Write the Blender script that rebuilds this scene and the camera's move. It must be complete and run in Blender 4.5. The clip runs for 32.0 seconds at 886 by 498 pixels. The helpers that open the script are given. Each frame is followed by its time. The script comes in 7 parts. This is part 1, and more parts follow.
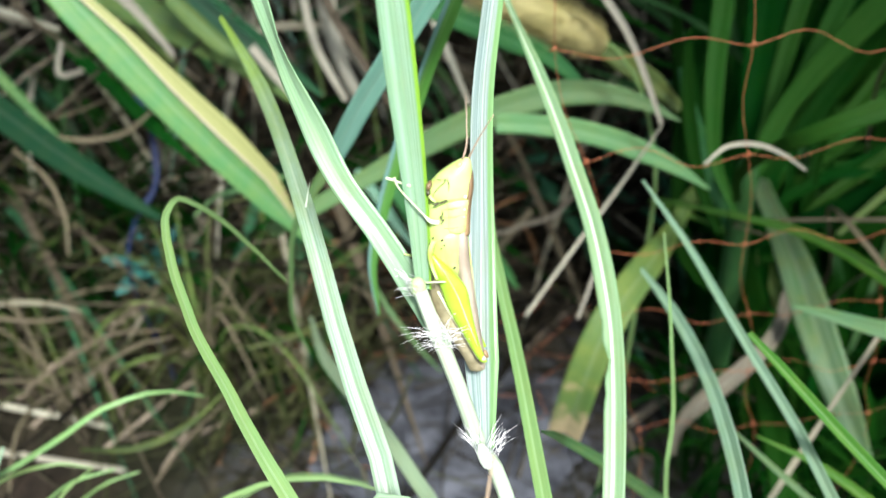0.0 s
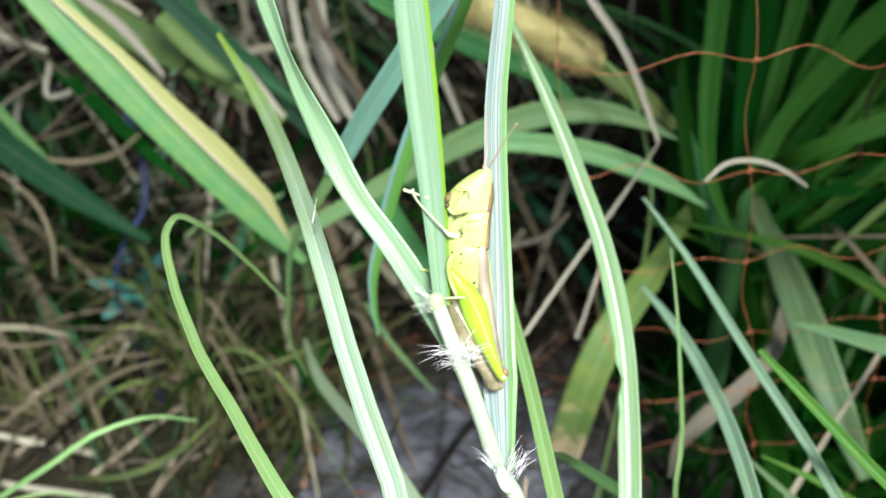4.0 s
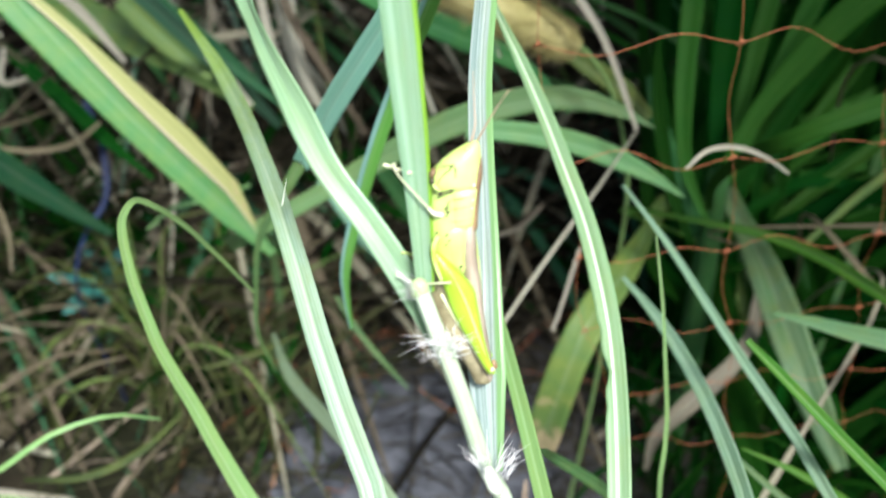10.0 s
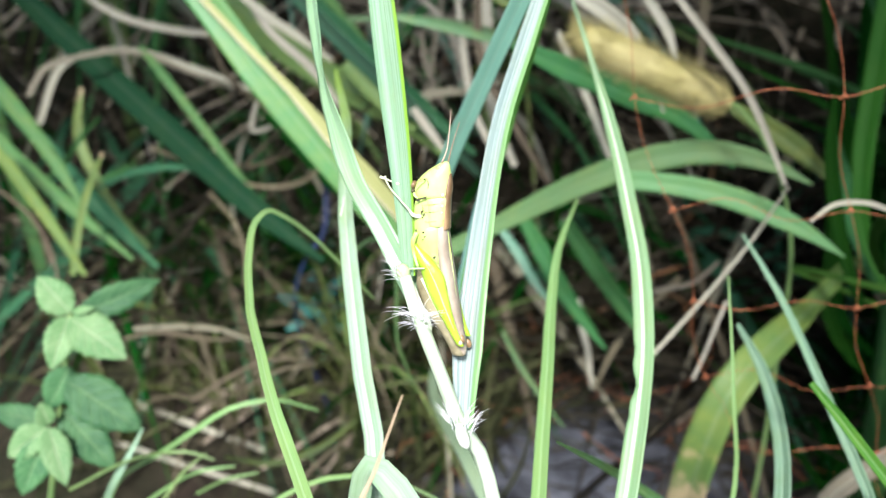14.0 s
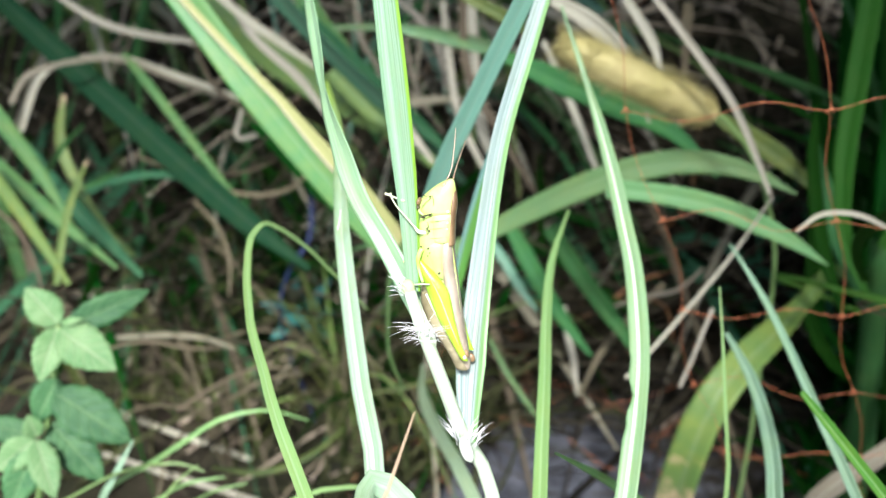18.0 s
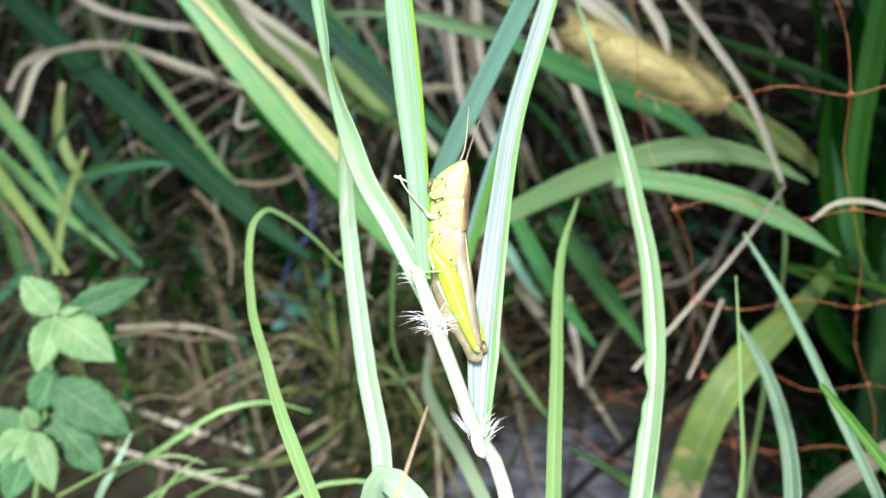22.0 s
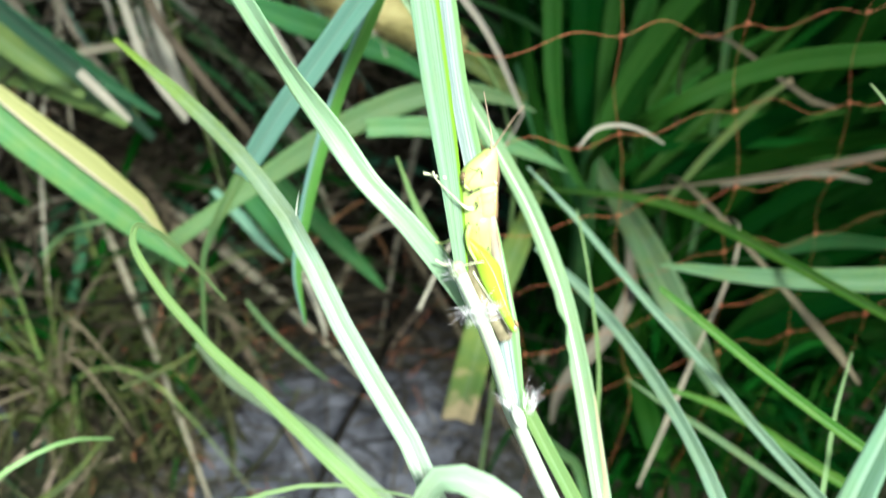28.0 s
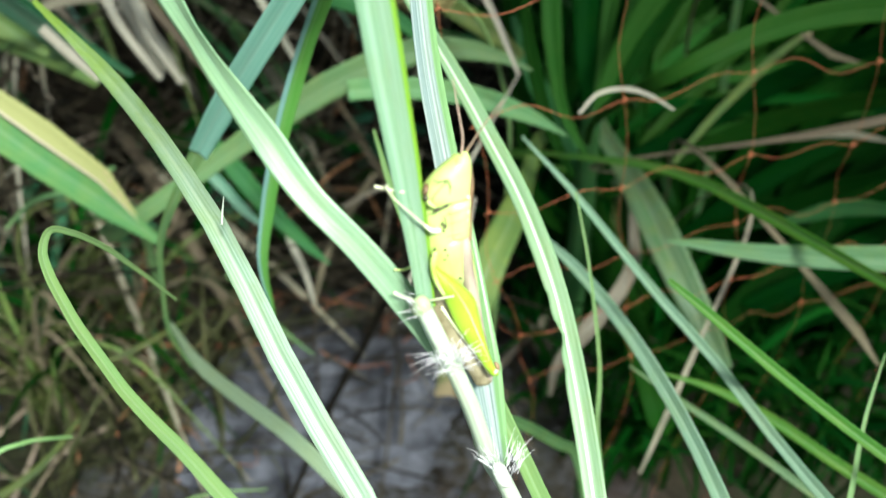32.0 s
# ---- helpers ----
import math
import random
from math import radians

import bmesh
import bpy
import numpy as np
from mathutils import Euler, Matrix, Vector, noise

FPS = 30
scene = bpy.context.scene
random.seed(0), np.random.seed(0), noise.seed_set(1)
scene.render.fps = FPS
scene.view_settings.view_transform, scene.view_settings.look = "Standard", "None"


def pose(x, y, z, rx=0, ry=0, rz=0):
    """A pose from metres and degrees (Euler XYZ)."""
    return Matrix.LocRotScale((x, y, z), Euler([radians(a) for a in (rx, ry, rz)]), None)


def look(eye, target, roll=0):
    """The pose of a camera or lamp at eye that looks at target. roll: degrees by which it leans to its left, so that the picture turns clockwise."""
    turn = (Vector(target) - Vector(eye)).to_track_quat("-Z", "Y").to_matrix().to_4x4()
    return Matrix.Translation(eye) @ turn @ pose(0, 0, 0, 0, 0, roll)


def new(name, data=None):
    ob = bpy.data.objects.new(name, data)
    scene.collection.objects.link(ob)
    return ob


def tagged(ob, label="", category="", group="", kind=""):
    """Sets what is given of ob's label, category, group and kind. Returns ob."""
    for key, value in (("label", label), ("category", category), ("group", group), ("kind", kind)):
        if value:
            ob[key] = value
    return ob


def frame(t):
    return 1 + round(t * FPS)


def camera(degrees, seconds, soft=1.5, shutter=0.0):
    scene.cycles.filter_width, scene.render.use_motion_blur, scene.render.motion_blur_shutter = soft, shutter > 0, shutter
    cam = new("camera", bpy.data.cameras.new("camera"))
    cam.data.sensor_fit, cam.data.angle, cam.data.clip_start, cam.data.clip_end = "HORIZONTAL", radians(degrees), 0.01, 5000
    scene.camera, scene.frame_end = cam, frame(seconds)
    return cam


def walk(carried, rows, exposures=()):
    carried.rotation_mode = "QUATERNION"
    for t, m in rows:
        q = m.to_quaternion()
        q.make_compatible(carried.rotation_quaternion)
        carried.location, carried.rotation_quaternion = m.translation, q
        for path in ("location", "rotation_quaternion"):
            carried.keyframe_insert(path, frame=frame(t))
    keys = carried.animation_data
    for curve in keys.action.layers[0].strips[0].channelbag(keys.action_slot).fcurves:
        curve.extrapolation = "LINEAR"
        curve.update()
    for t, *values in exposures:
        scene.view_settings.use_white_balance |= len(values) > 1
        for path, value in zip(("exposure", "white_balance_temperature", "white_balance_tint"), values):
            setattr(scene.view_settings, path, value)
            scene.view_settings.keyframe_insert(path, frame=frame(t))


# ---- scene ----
cam = camera(58.9383, 32.0, soft=1.4, shutter=0.5)
cam.data.dof.use_dof = True
cam.data.dof.focus_distance = 0.11
cam.data.dof.aperture_fstop = 23.0
PATH = [
    (0, pose(-0.00000, -0.00000, 0.40000, 55.000, -0.000, -0.000)),
    (0.5, pose(0.00057, -0.00168, 0.39855, 55.359, 0.062, -0.304)),
    (1, pose(-0.00149, -0.00210, 0.39742, 55.911, 0.159, -0.316)),
    (1.5, pose(-0.00203, -0.00132, 0.39849, 56.207, 0.359, -0.315)),
    (2, pose(-0.00455, -0.00149, 0.39336, 55.465, 0.311, -0.218)),
    (2.5, pose(-0.00300, -0.00259, 0.39348, 55.364, 0.585, -0.381)),
    (3, pose(-0.00231, -0.00034, 0.39576, 56.083, -0.106, -1.121)),
    (3.5, pose(-0.00408, 0.00112, 0.39743, 56.633, -0.230, -0.938)),
    (5.5, pose(-0.00297, 0.00499, 0.39533, 56.501, -0.295, -1.622)),
    (6, pose(-0.00306, 0.00409, 0.39474, 56.270, -0.050, -1.517)),
    (6.5, pose(-0.00228, 0.00500, 0.39465, 56.330, -0.219, -1.624)),
    (7, pose(-0.00304, 0.00565, 0.39346, 56.375, -0.141, -1.525)),
    (7.5, pose(-0.00247, 0.00596, 0.39025, 55.639, 0.132, -1.560)),
    (8, pose(-0.00513, 0.00678, 0.39132, 55.706, 0.009, -1.540)),
    (8.5, pose(-0.00390, 0.00654, 0.39012, 55.379, -0.254, -1.726)),
    (9, pose(-0.00374, 0.00609, 0.39175, 55.552, 0.058, -1.700)),
    (9.5, pose(-0.00537, 0.00588, 0.38952, 55.527, -0.798, -1.815)),
    (10, pose(-0.00537, 0.00826, 0.39149, 56.294, -1.383, -3.001)),
    (10.5, pose(-0.00500, 0.01380, 0.39304, 57.027, -2.041, -7.935)),
    (11, pose(-0.00363, 0.00883, 0.39070, 57.437, 1.017, -2.060)),
    (11.5, pose(0.01295, 0.00140, 0.39090, 59.192, 4.808, 7.753)),
    (12, pose(0.02682, -0.00399, 0.39377, 59.890, 6.606, 9.480)),
    (12.5, pose(0.03235, -0.01001, 0.39752, 61.019, 6.399, 10.788)),
    (13, pose(0.03126, -0.01194, 0.39787, 60.772, 4.633, 12.680)),
    (13.5, pose(0.03007, -0.01408, 0.39774, 60.801, 3.879, 13.847)),
    (15.5, pose(0.02898, -0.01547, 0.39834, 61.170, 4.085, 13.815)),
    (16, pose(0.02654, -0.01539, 0.39974, 61.412, 3.476, 13.216)),
    (17, pose(0.02705, -0.01563, 0.39972, 61.229, 3.305, 13.007)),
    (17.5, pose(0.02696, -0.01526, 0.39972, 60.981, 3.352, 12.622)),
    (18, pose(0.02638, -0.01602, 0.39998, 61.138, 3.321, 12.537)),
    (18.5, pose(0.02641, -0.01490, 0.39968, 61.175, 3.809, 12.745)),
    (19, pose(0.02681, -0.01371, 0.39792, 60.965, 3.913, 13.011)),
    (19.5, pose(0.02448, -0.01226, 0.39792, 60.796, 3.643, 12.681)),
    (20, pose(0.02401, -0.01282, 0.39894, 60.998, 3.692, 12.641)),
    (20.5, pose(0.02357, -0.01314, 0.39826, 60.935, 3.798, 12.585)),
    (21, pose(0.02438, -0.01276, 0.39711, 60.615, 3.511, 12.691)),
    (21.5, pose(0.02420, -0.01217, 0.39674, 60.417, 3.325, 12.652)),
    (22, pose(0.02371, -0.01216, 0.39675, 60.515, 3.261, 12.622)),
    (22.5, pose(0.02300, -0.01231, 0.39723, 60.709, 3.270, 12.443)),
    (23, pose(0.02269, -0.01278, 0.39415, 60.504, 3.213, 12.271)),
    (23.5, pose(0.01879, -0.01468, 0.39534, 60.540, 1.652, 9.260)),
    (24, pose(0.00423, -0.01980, 0.39747, 60.483, -0.549, 3.253)),
    (24.5, pose(0.00095, -0.01983, 0.39903, 60.732, -4.805, -2.538)),
    (25, pose(-0.00984, -0.03396, 0.40495, 61.685, -5.545, -3.431)),
    (25.5, pose(-0.01393, -0.04351, 0.40446, 61.796, -3.584, -5.710)),
    (27.5, pose(-0.03165, -0.04635, 0.39519, 61.354, -3.044, -10.332)),
    (28, pose(-0.02990, -0.00516, 0.40230, 55.806, -1.925, -15.327)),
    (28.5, pose(-0.02516, 0.00624, 0.40337, 54.143, -2.477, -15.571)),
    (29, pose(-0.02613, 0.01076, 0.40405, 52.982, -2.468, -15.850)),
    (29.5, pose(-0.02307, 0.01461, 0.39994, 52.089, -1.993, -15.604)),
    (30, pose(-0.02177, 0.01507, 0.39941, 51.921, -2.060, -15.850)),
    (30.5, pose(-0.02110, 0.01560, 0.40116, 52.332, -2.159, -15.662)),
    (31, pose(-0.02067, 0.01609, 0.40017, 52.490, -2.037, -15.826)),
    (31.5, pose(-0.02080, 0.01607, 0.39964, 52.577, -1.802, -15.745)),
    (32, pose(-0.01904, 0.01658, 0.39689, 52.065, -1.580, -15.427)),
]
EXPOSURES = [(0.0, 1.52, 6170, 11), (3.0, 1.47, 6170, 11), (6.0, 1.37, 6170, 11), (8.0, 1.52, 6170, 11), (11.0, 1.37, 6170, 11), (13.0, 1.57, 6120, 15), (17.0, 1.62, 6120, 15), (23.0, 1.59, 6120, 15), (25.0, 1.69, 6120, 11), (28.0, 1.68, 6170, 5), (31.0, 1.47, 6170, 4), (32.0, 1.47, 6170, 4)]
walk(cam, PATH, EXPOSURES)

# ---- sky and sun ----
world = bpy.data.worlds.new("sky")
scene.world = world
world.use_nodes = True
wn = world.node_tree.nodes
sky = wn.new("ShaderNodeTexSky")
sky.sky_type, sky.sun_disc = "NISHITA", False
sky.sun_elevation, sky.sun_rotation = radians(51), radians(169)
sky.air_density, sky.dust_density = 1.0, 2.5
wn["Background"].inputs["Strength"].default_value = 0.092
world.node_tree.links.new(sky.outputs["Color"], wn["Background"].inputs["Color"])
sun = new("sun", bpy.data.lights.new("sun", "SUN"))
sun.data.energy, sun.data.angle, sun.data.color = 3.95, radians(12), (1.0, 0.985, 0.95)
sun.matrix_world = look((0.12, -0.62, 0.78), (0, 0, 0))


# ---- materials ----
class Nodes:
    """A short hand for building a node material."""

    def __init__(self, name):
        self.mat = bpy.data.materials.new(name)
        self.mat.use_nodes = True
        self.tree = self.mat.node_tree
        self.bsdf = self.tree.nodes["Principled BSDF"]
        self.out = self.tree.nodes["Material Output"]

    def add(self, kind, **values):
        node = self.tree.nodes.new("ShaderNode" + kind)
        for key, value in values.items():
            if key == "operation":
                node.operation = value
            elif key == "uv_map":
                node.uv_map = value
            else:
                node.inputs[key].default_value = value
        return node

    def link(self, a, b):
        self.tree.links.new(a, b)

    def math(self, op, a, b=0.5, clamp=False):
        node = self.add("Math", operation=op)
        node.use_clamp = clamp
        for i, v in enumerate((a, b)):
            if isinstance(v, (int, float)):
                node.inputs[i].default_value = v
            else:
                self.link(v, node.inputs[i])
        return node.outputs[0]

    def mix(self, fac, a, b):
        node = self.tree.nodes.new("ShaderNodeMix")
        node.data_type = "RGBA"
        for i, v in ((0, fac), (6, a), (7, b)):
            if isinstance(v, (int, float)):
                node.inputs[i].default_value = v
            elif isinstance(v, tuple):
                node.inputs[i].default_value = (*v, 1)
            else:
                self.link(v, node.inputs[i])
        return node.outputs[2]

    def noise(self, vector, scale, detail=3.0, rough=0.55):
        node = self.add("TexNoise", Scale=scale, Detail=detail, Roughness=rough)
        if vector is not None:
            self.link(vector, node.inputs["Vector"])
        return node.outputs["Fac"]

    def ramp(self, fac, low, high):
        node = self.add("MapRange")
        node.inputs["From Min"].default_value, node.inputs["From Max"].default_value = low, high
        self.link(fac, node.inputs["Value"])
        return node.outputs["Result"]


def leaf_material(name, deep, pale, rib, dry=None, dry_from=2.0, glow=0.3, rough=0.42, veins=0.5, spots=0.25, margin=None, margin_from=0.35, spec=0.5, blend=0.03):
    """A grass blade: parallel veins, a pale midrib, blotches, and a dry stretch towards the tip. The first uv layer holds
    centimetres along and -1 to 1 across, the second the part of the length."""
    n = Nodes(name)
    uv = n.add("UVMap", uv_map="along")
    rel = n.add("UVMap", uv_map="part")
    sep = n.add("SeparateXYZ")
    n.link(uv.outputs[0], sep.inputs[0])
    info = n.add("ObjectInfo")
    rnd = info.outputs["Random"]
    across, along = sep.outputs[1], sep.outputs[0]
    comb = n.add("CombineXYZ")
    n.link(n.math("MULTIPLY", across, 5.0), comb.inputs[0])
    n.link(n.math("MULTIPLY", along, 0.12), comb.inputs[1])
    n.link(n.math("MULTIPLY", rnd, 37.0), comb.inputs[2])
    vein = n.ramp(n.noise(comb.outputs[0], 1.6, 2.0), 0.35, 0.65)
    comb2 = n.add("CombineXYZ")
    n.link(n.math("MULTIPLY", across, 22.0), comb2.inputs[0])
    n.link(n.math("MULTIPLY", along, 0.2), comb2.inputs[1])
    n.link(n.math("MULTIPLY", rnd, 11.0), comb2.inputs[2])
    fine = n.noise(comb2.outputs[0], 1.0, 1.0)
    side = n.math("ABSOLUTE", n.math("ADD", across, -0.12))
    midrib = n.math("SUBTRACT", 1.0, n.ramp(side, 0.06, 0.2), True)
    comb3 = n.add("CombineXYZ")
    n.link(n.math("MULTIPLY", across, 0.5), comb3.inputs[0])
    n.link(n.math("MULTIPLY", along, 0.8), comb3.inputs[1])
    n.link(n.math("MULTIPLY", rnd, 71.0), comb3.inputs[2])
    blotch = n.ramp(n.noise(comb3.outputs[0], 1.3, 4.0, 0.65), 0.42, 0.68)
    col = n.mix(n.math("MULTIPLY", n.math("ADD", n.math("MULTIPLY", vein, 0.7), n.math("MULTIPLY", fine, 0.3)), veins), deep, pale)
    col = n.mix(n.math("MULTIPLY", blotch, spots), col, tuple(0.5 * a + 0.5 * b for a, b in zip(deep, (0.3, 0.3, 0.05))))
    col = n.mix(n.math("MULTIPLY", midrib, rib), col, (0.62, 0.7, 0.55))
    if margin is not None:
        col = n.mix(n.ramp(across, margin_from, margin_from + 0.14), col, margin)
    if dry is not None:
        sep2 = n.add("SeparateXYZ")
        n.link(rel.outputs[0], sep2.inputs[0])
        edge = n.math("ADD", sep2.outputs[0], n.math("MULTIPLY", n.math("SUBTRACT", blotch, 0.5), 0.06))
        col = n.mix(n.ramp(edge, dry_from, dry_from + blend), col, dry)
    hue = n.add("HueSaturation")
    n.link(n.math("ADD", n.math("MULTIPLY", rnd, 0.03), 0.485), hue.inputs["Hue"])
    n.link(n.math("ADD", n.math("MULTIPLY", rnd, 0.4), 0.8), hue.inputs["Value"])
    n.link(col, hue.inputs["Color"])
    n.link(hue.outputs[0], n.bsdf.inputs["Base Color"])
    n.bsdf.inputs["Roughness"].default_value = rough
    n.bsdf.inputs["Specular IOR Level"].default_value = spec
    bump = n.add("Bump", Strength=0.25, Distance=0.0002)
    n.link(n.math("ADD", vein, n.math("MULTIPLY", fine, 0.6)), bump.inputs["Height"])
    n.link(bump.outputs[0], n.bsdf.inputs["Normal"])
    trans = n.add("BsdfTranslucent")
    n.link(hue.outputs[0], trans.inputs["Color"])
    mix = n.add("MixShader")
    mix.inputs[0].default_value = glow
    n.link(n.bsdf.outputs[0], mix.inputs[1])
    n.link(trans.outputs[0], mix.inputs[2])
    n.link(mix.outputs[0], n.out.inputs[0])
    return n.mat


def plain_material(name, a, b, scale=400.0, rough=0.6, bump=0.3, metal=0.0, glow=0.0, spread=0.2, island=False, spec=0.5):
    """A surface of two colours mixed at two scales, with fine relief; each piece a little lighter or darker."""
    n = Nodes(name)
    tc = n.add("TexCoord")
    big = n.ramp(n.noise(tc.outputs["Object"], scale * 0.2, 3.0), 0.35, 0.65)
    small = n.noise(tc.outputs["Object"], scale, 4.0)
    fac = n.math("ADD", n.math("MULTIPLY", big, 0.6), n.math("MULTIPLY", small, 0.4))
    hue = n.add("HueSaturation")
    src = n.add("NewGeometry").outputs["Random Per Island"] if island else n.add("ObjectInfo").outputs["Random"]
    n.link(n.math("ADD", n.math("MULTIPLY", src, 2 * spread), 1.0 - spread), hue.inputs["Value"])
    n.link(n.mix(fac, a, b), hue.inputs["Color"])
    n.link(hue.outputs[0], n.bsdf.inputs["Base Color"])
    n.bsdf.inputs["Roughness"].default_value, n.bsdf.inputs["Metallic"].default_value = rough, metal
    n.bsdf.inputs["Specular IOR Level"].default_value = spec
    bp = n.add("Bump", Strength=bump, Distance=0.0005)
    n.link(small, bp.inputs["Height"])
    n.link(bp.outputs[0], n.bsdf.inputs["Normal"])
    if glow:
        trans = n.add("BsdfTranslucent")
        n.link(hue.outputs[0], trans.inputs["Color"])
        mx = n.add("MixShader")
        mx.inputs[0].default_value = glow
        n.link(n.bsdf.outputs[0], mx.inputs[1])
        n.link(trans.outputs[0], mx.inputs[2])
        n.link(mx.outputs[0], n.out.inputs[0])
    return n.mat


def soil_material():
    """Near-black soil with rotting straw, moss and grit."""
    n = Nodes("soil")
    tc = n.add("TexCoord")
    v = tc.outputs["Object"]
    big = n.ramp(n.noise(v, 7.0, 4.0), 0.35, 0.65)
    mid = n.ramp(n.noise(v, 45.0, 5.0, 0.65), 0.3, 0.7)
    grit = n.noise(v, 320.0, 4.0, 0.7)
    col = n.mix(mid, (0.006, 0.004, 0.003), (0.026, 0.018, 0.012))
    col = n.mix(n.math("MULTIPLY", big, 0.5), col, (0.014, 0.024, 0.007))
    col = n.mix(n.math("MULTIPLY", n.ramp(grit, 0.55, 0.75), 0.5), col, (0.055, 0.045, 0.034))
    away = n.add("VectorMath", operation="DISTANCE")
    n.link(v, away.inputs[0])
    away.inputs[1].default_value = (0.02, 0.35, 0.0)
    mud = n.math("SUBTRACT", 1.0, n.ramp(n.math("ADD", away.outputs["Value"], n.math("MULTIPLY", n.noise(v, 16.0, 4.0), 0.12)), 0.1, 0.26), True)
    col = n.mix(n.math("MULTIPLY", mud, n.ramp(n.noise(v, 130.0, 4.0, 0.7), 0.4, 0.65)), col, (0.075, 0.08, 0.09))
    n.link(col, n.bsdf.inputs["Base Color"])
    n.bsdf.inputs["Roughness"].default_value = 0.85
    n.bsdf.inputs["Specular IOR Level"].default_value = 0.12
    bump = n.add("Bump", Strength=0.7, Distance=0.004)
    n.link(n.math("ADD", mid, n.math("MULTIPLY", grit, 0.4)), bump.inputs["Height"])
    n.link(bump.outputs[0], n.bsdf.inputs["Normal"])
    return n.mat


def herb_material(name, a, b, vein):
    """A soft leaf with a pale midrib and slanting side veins; the uv layer holds the part of the length and -1 to 1 across."""
    n = Nodes(name)
    uv = n.add("UVMap", uv_map="leaf")
    sep = n.add("SeparateXYZ")
    n.link(uv.outputs[0], sep.inputs[0])
    side = n.math("ABSOLUTE", sep.outputs[1])
    midrib = n.math("SUBTRACT", 1.0, n.ramp(side, 0.03, 0.11), True)
    slant = n.math("SUBTRACT", n.math("MULTIPLY", sep.outputs[0], 44.0), n.math("MULTIPLY", side, 11.0))
    lateral = n.ramp(n.math("SINE", slant, 0.0), 0.72, 1.0)
    tc = n.add("TexCoord")
    patch = n.ramp(n.noise(tc.outputs["Object"], 150.0, 4.0), 0.35, 0.65)
    col = n.mix(patch, a, b)
    col = n.mix(n.math("MULTIPLY", lateral, 0.35), col, vein)
    col = n.mix(n.math("MULTIPLY", midrib, 0.6), col, vein)
    hue = n.add("HueSaturation")
    n.link(n.math("ADD", n.math("MULTIPLY", n.add("ObjectInfo").outputs["Random"], 0.36), 0.82), hue.inputs["Value"])
    n.link(col, hue.inputs["Color"])
    n.link(hue.outputs[0], n.bsdf.inputs["Base Color"])
    n.bsdf.inputs["Roughness"].default_value = 0.6
    n.bsdf.inputs["Specular IOR Level"].default_value = 0.3
    bump = n.add("Bump", Strength=0.6, Distance=0.0006)
    n.link(n.math("SUBTRACT", n.math("MULTIPLY", patch, 0.4), n.math("ADD", lateral, midrib)), bump.inputs["Height"])
    n.link(bump.outputs[0], n.bsdf.inputs["Normal"])
    trans = n.add("BsdfTranslucent")
    n.link(hue.outputs[0], trans.inputs["Color"])
    mix = n.add("MixShader")
    mix.inputs[0].default_value = 0.3
    n.link(n.bsdf.outputs[0], mix.inputs[1])
    n.link(trans.outputs[0], mix.inputs[2])
    n.link(mix.outputs[0], n.out.inputs[0])
    return n.mat


KINKED = leaf_material("soft_green_blade", (0.16, 0.29, 0.14), (0.32, 0.44, 0.3), 0.05, veins=0.5, rough=0.34)
BANDED = leaf_material("grey_banded_blade", (0.12, 0.2, 0.185), (0.42, 0.5, 0.46), 0.2, veins=1.0, margin=(0.19, 0.37, 0.14), margin_from=0.42, rough=0.36)
PALETEAL = leaf_material("pale_bluish_blade", (0.13, 0.27, 0.15), (0.33, 0.46, 0.33), 0.12, veins=0.8, rough=0.5, spec=0.3)
FUZZY = leaf_material("fuzzy_pale_blade", (0.22, 0.33, 0.18), (0.38, 0.48, 0.33), 0.05, veins=0.6, rough=0.6, spec=0.2)
ARCHED = leaf_material("soft_arched_blade", (0.085, 0.2, 0.066), (0.15, 0.275, 0.12), 0.03, veins=0.5, rough=0.5, spec=0.2)
SMOOTH = leaf_material("smooth_broad_blade", (0.27, 0.44, 0.25), (0.42, 0.57, 0.42), 0.15, veins=0.5, rough=0.32)
EDGED = leaf_material("green_edged_blade", (0.12, 0.26, 0.12), (0.3, 0.44, 0.31), 0.1, veins=1.0, margin=(0.17, 0.34, 0.02), margin_from=0.66, rough=0.4)
STRIPED = leaf_material("striped_blade", (0.12, 0.24, 0.09), (0.26, 0.38, 0.22), 0.7, veins=0.8)
LEAF_TIP = leaf_material("blade_with_yellow_tip", (0.19, 0.35, 0.2), (0.44, 0.57, 0.44), 0.35, dry=(0.2, 0.36, 0.05), dry_from=0.78, blend=0.2, veins=0.8)
SLIM = leaf_material("slim_blade", (0.15, 0.28, 0.08), (0.28, 0.42, 0.19), 0.1, veins=0.45)
TEAL = leaf_material("bluish_blade", (0.07, 0.21, 0.125), (0.165, 0.34, 0.235), 0.15, veins=0.6, spots=0.1)
# far greens kept darker than near ones: shade is put into their colour
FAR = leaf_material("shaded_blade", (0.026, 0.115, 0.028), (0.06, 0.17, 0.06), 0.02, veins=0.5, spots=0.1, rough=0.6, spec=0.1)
FARTEAL = leaf_material("shaded_bluish_blade", (0.022, 0.1, 0.045), (0.048, 0.145, 0.072), 0.04, veins=0.5, spots=0.08, rough=0.6, spec=0.1)
SHADEDREED = leaf_material("shaded_reed_leaf", (0.004, 0.028, 0.01), (0.01, 0.044, 0.017), 0.02, veins=0.5, spots=0.03, rough=0.6, spec=0.05)
# same clump green in four tones; shade and sunlight are put into the colour
DARKSHADE = leaf_material("clump_blade", (0.001, 0.017, 0.001), (0.004, 0.032, 0.003), 0.0, veins=0.5, spots=0.01, glow=0.3, rough=0.65, spec=0.02)
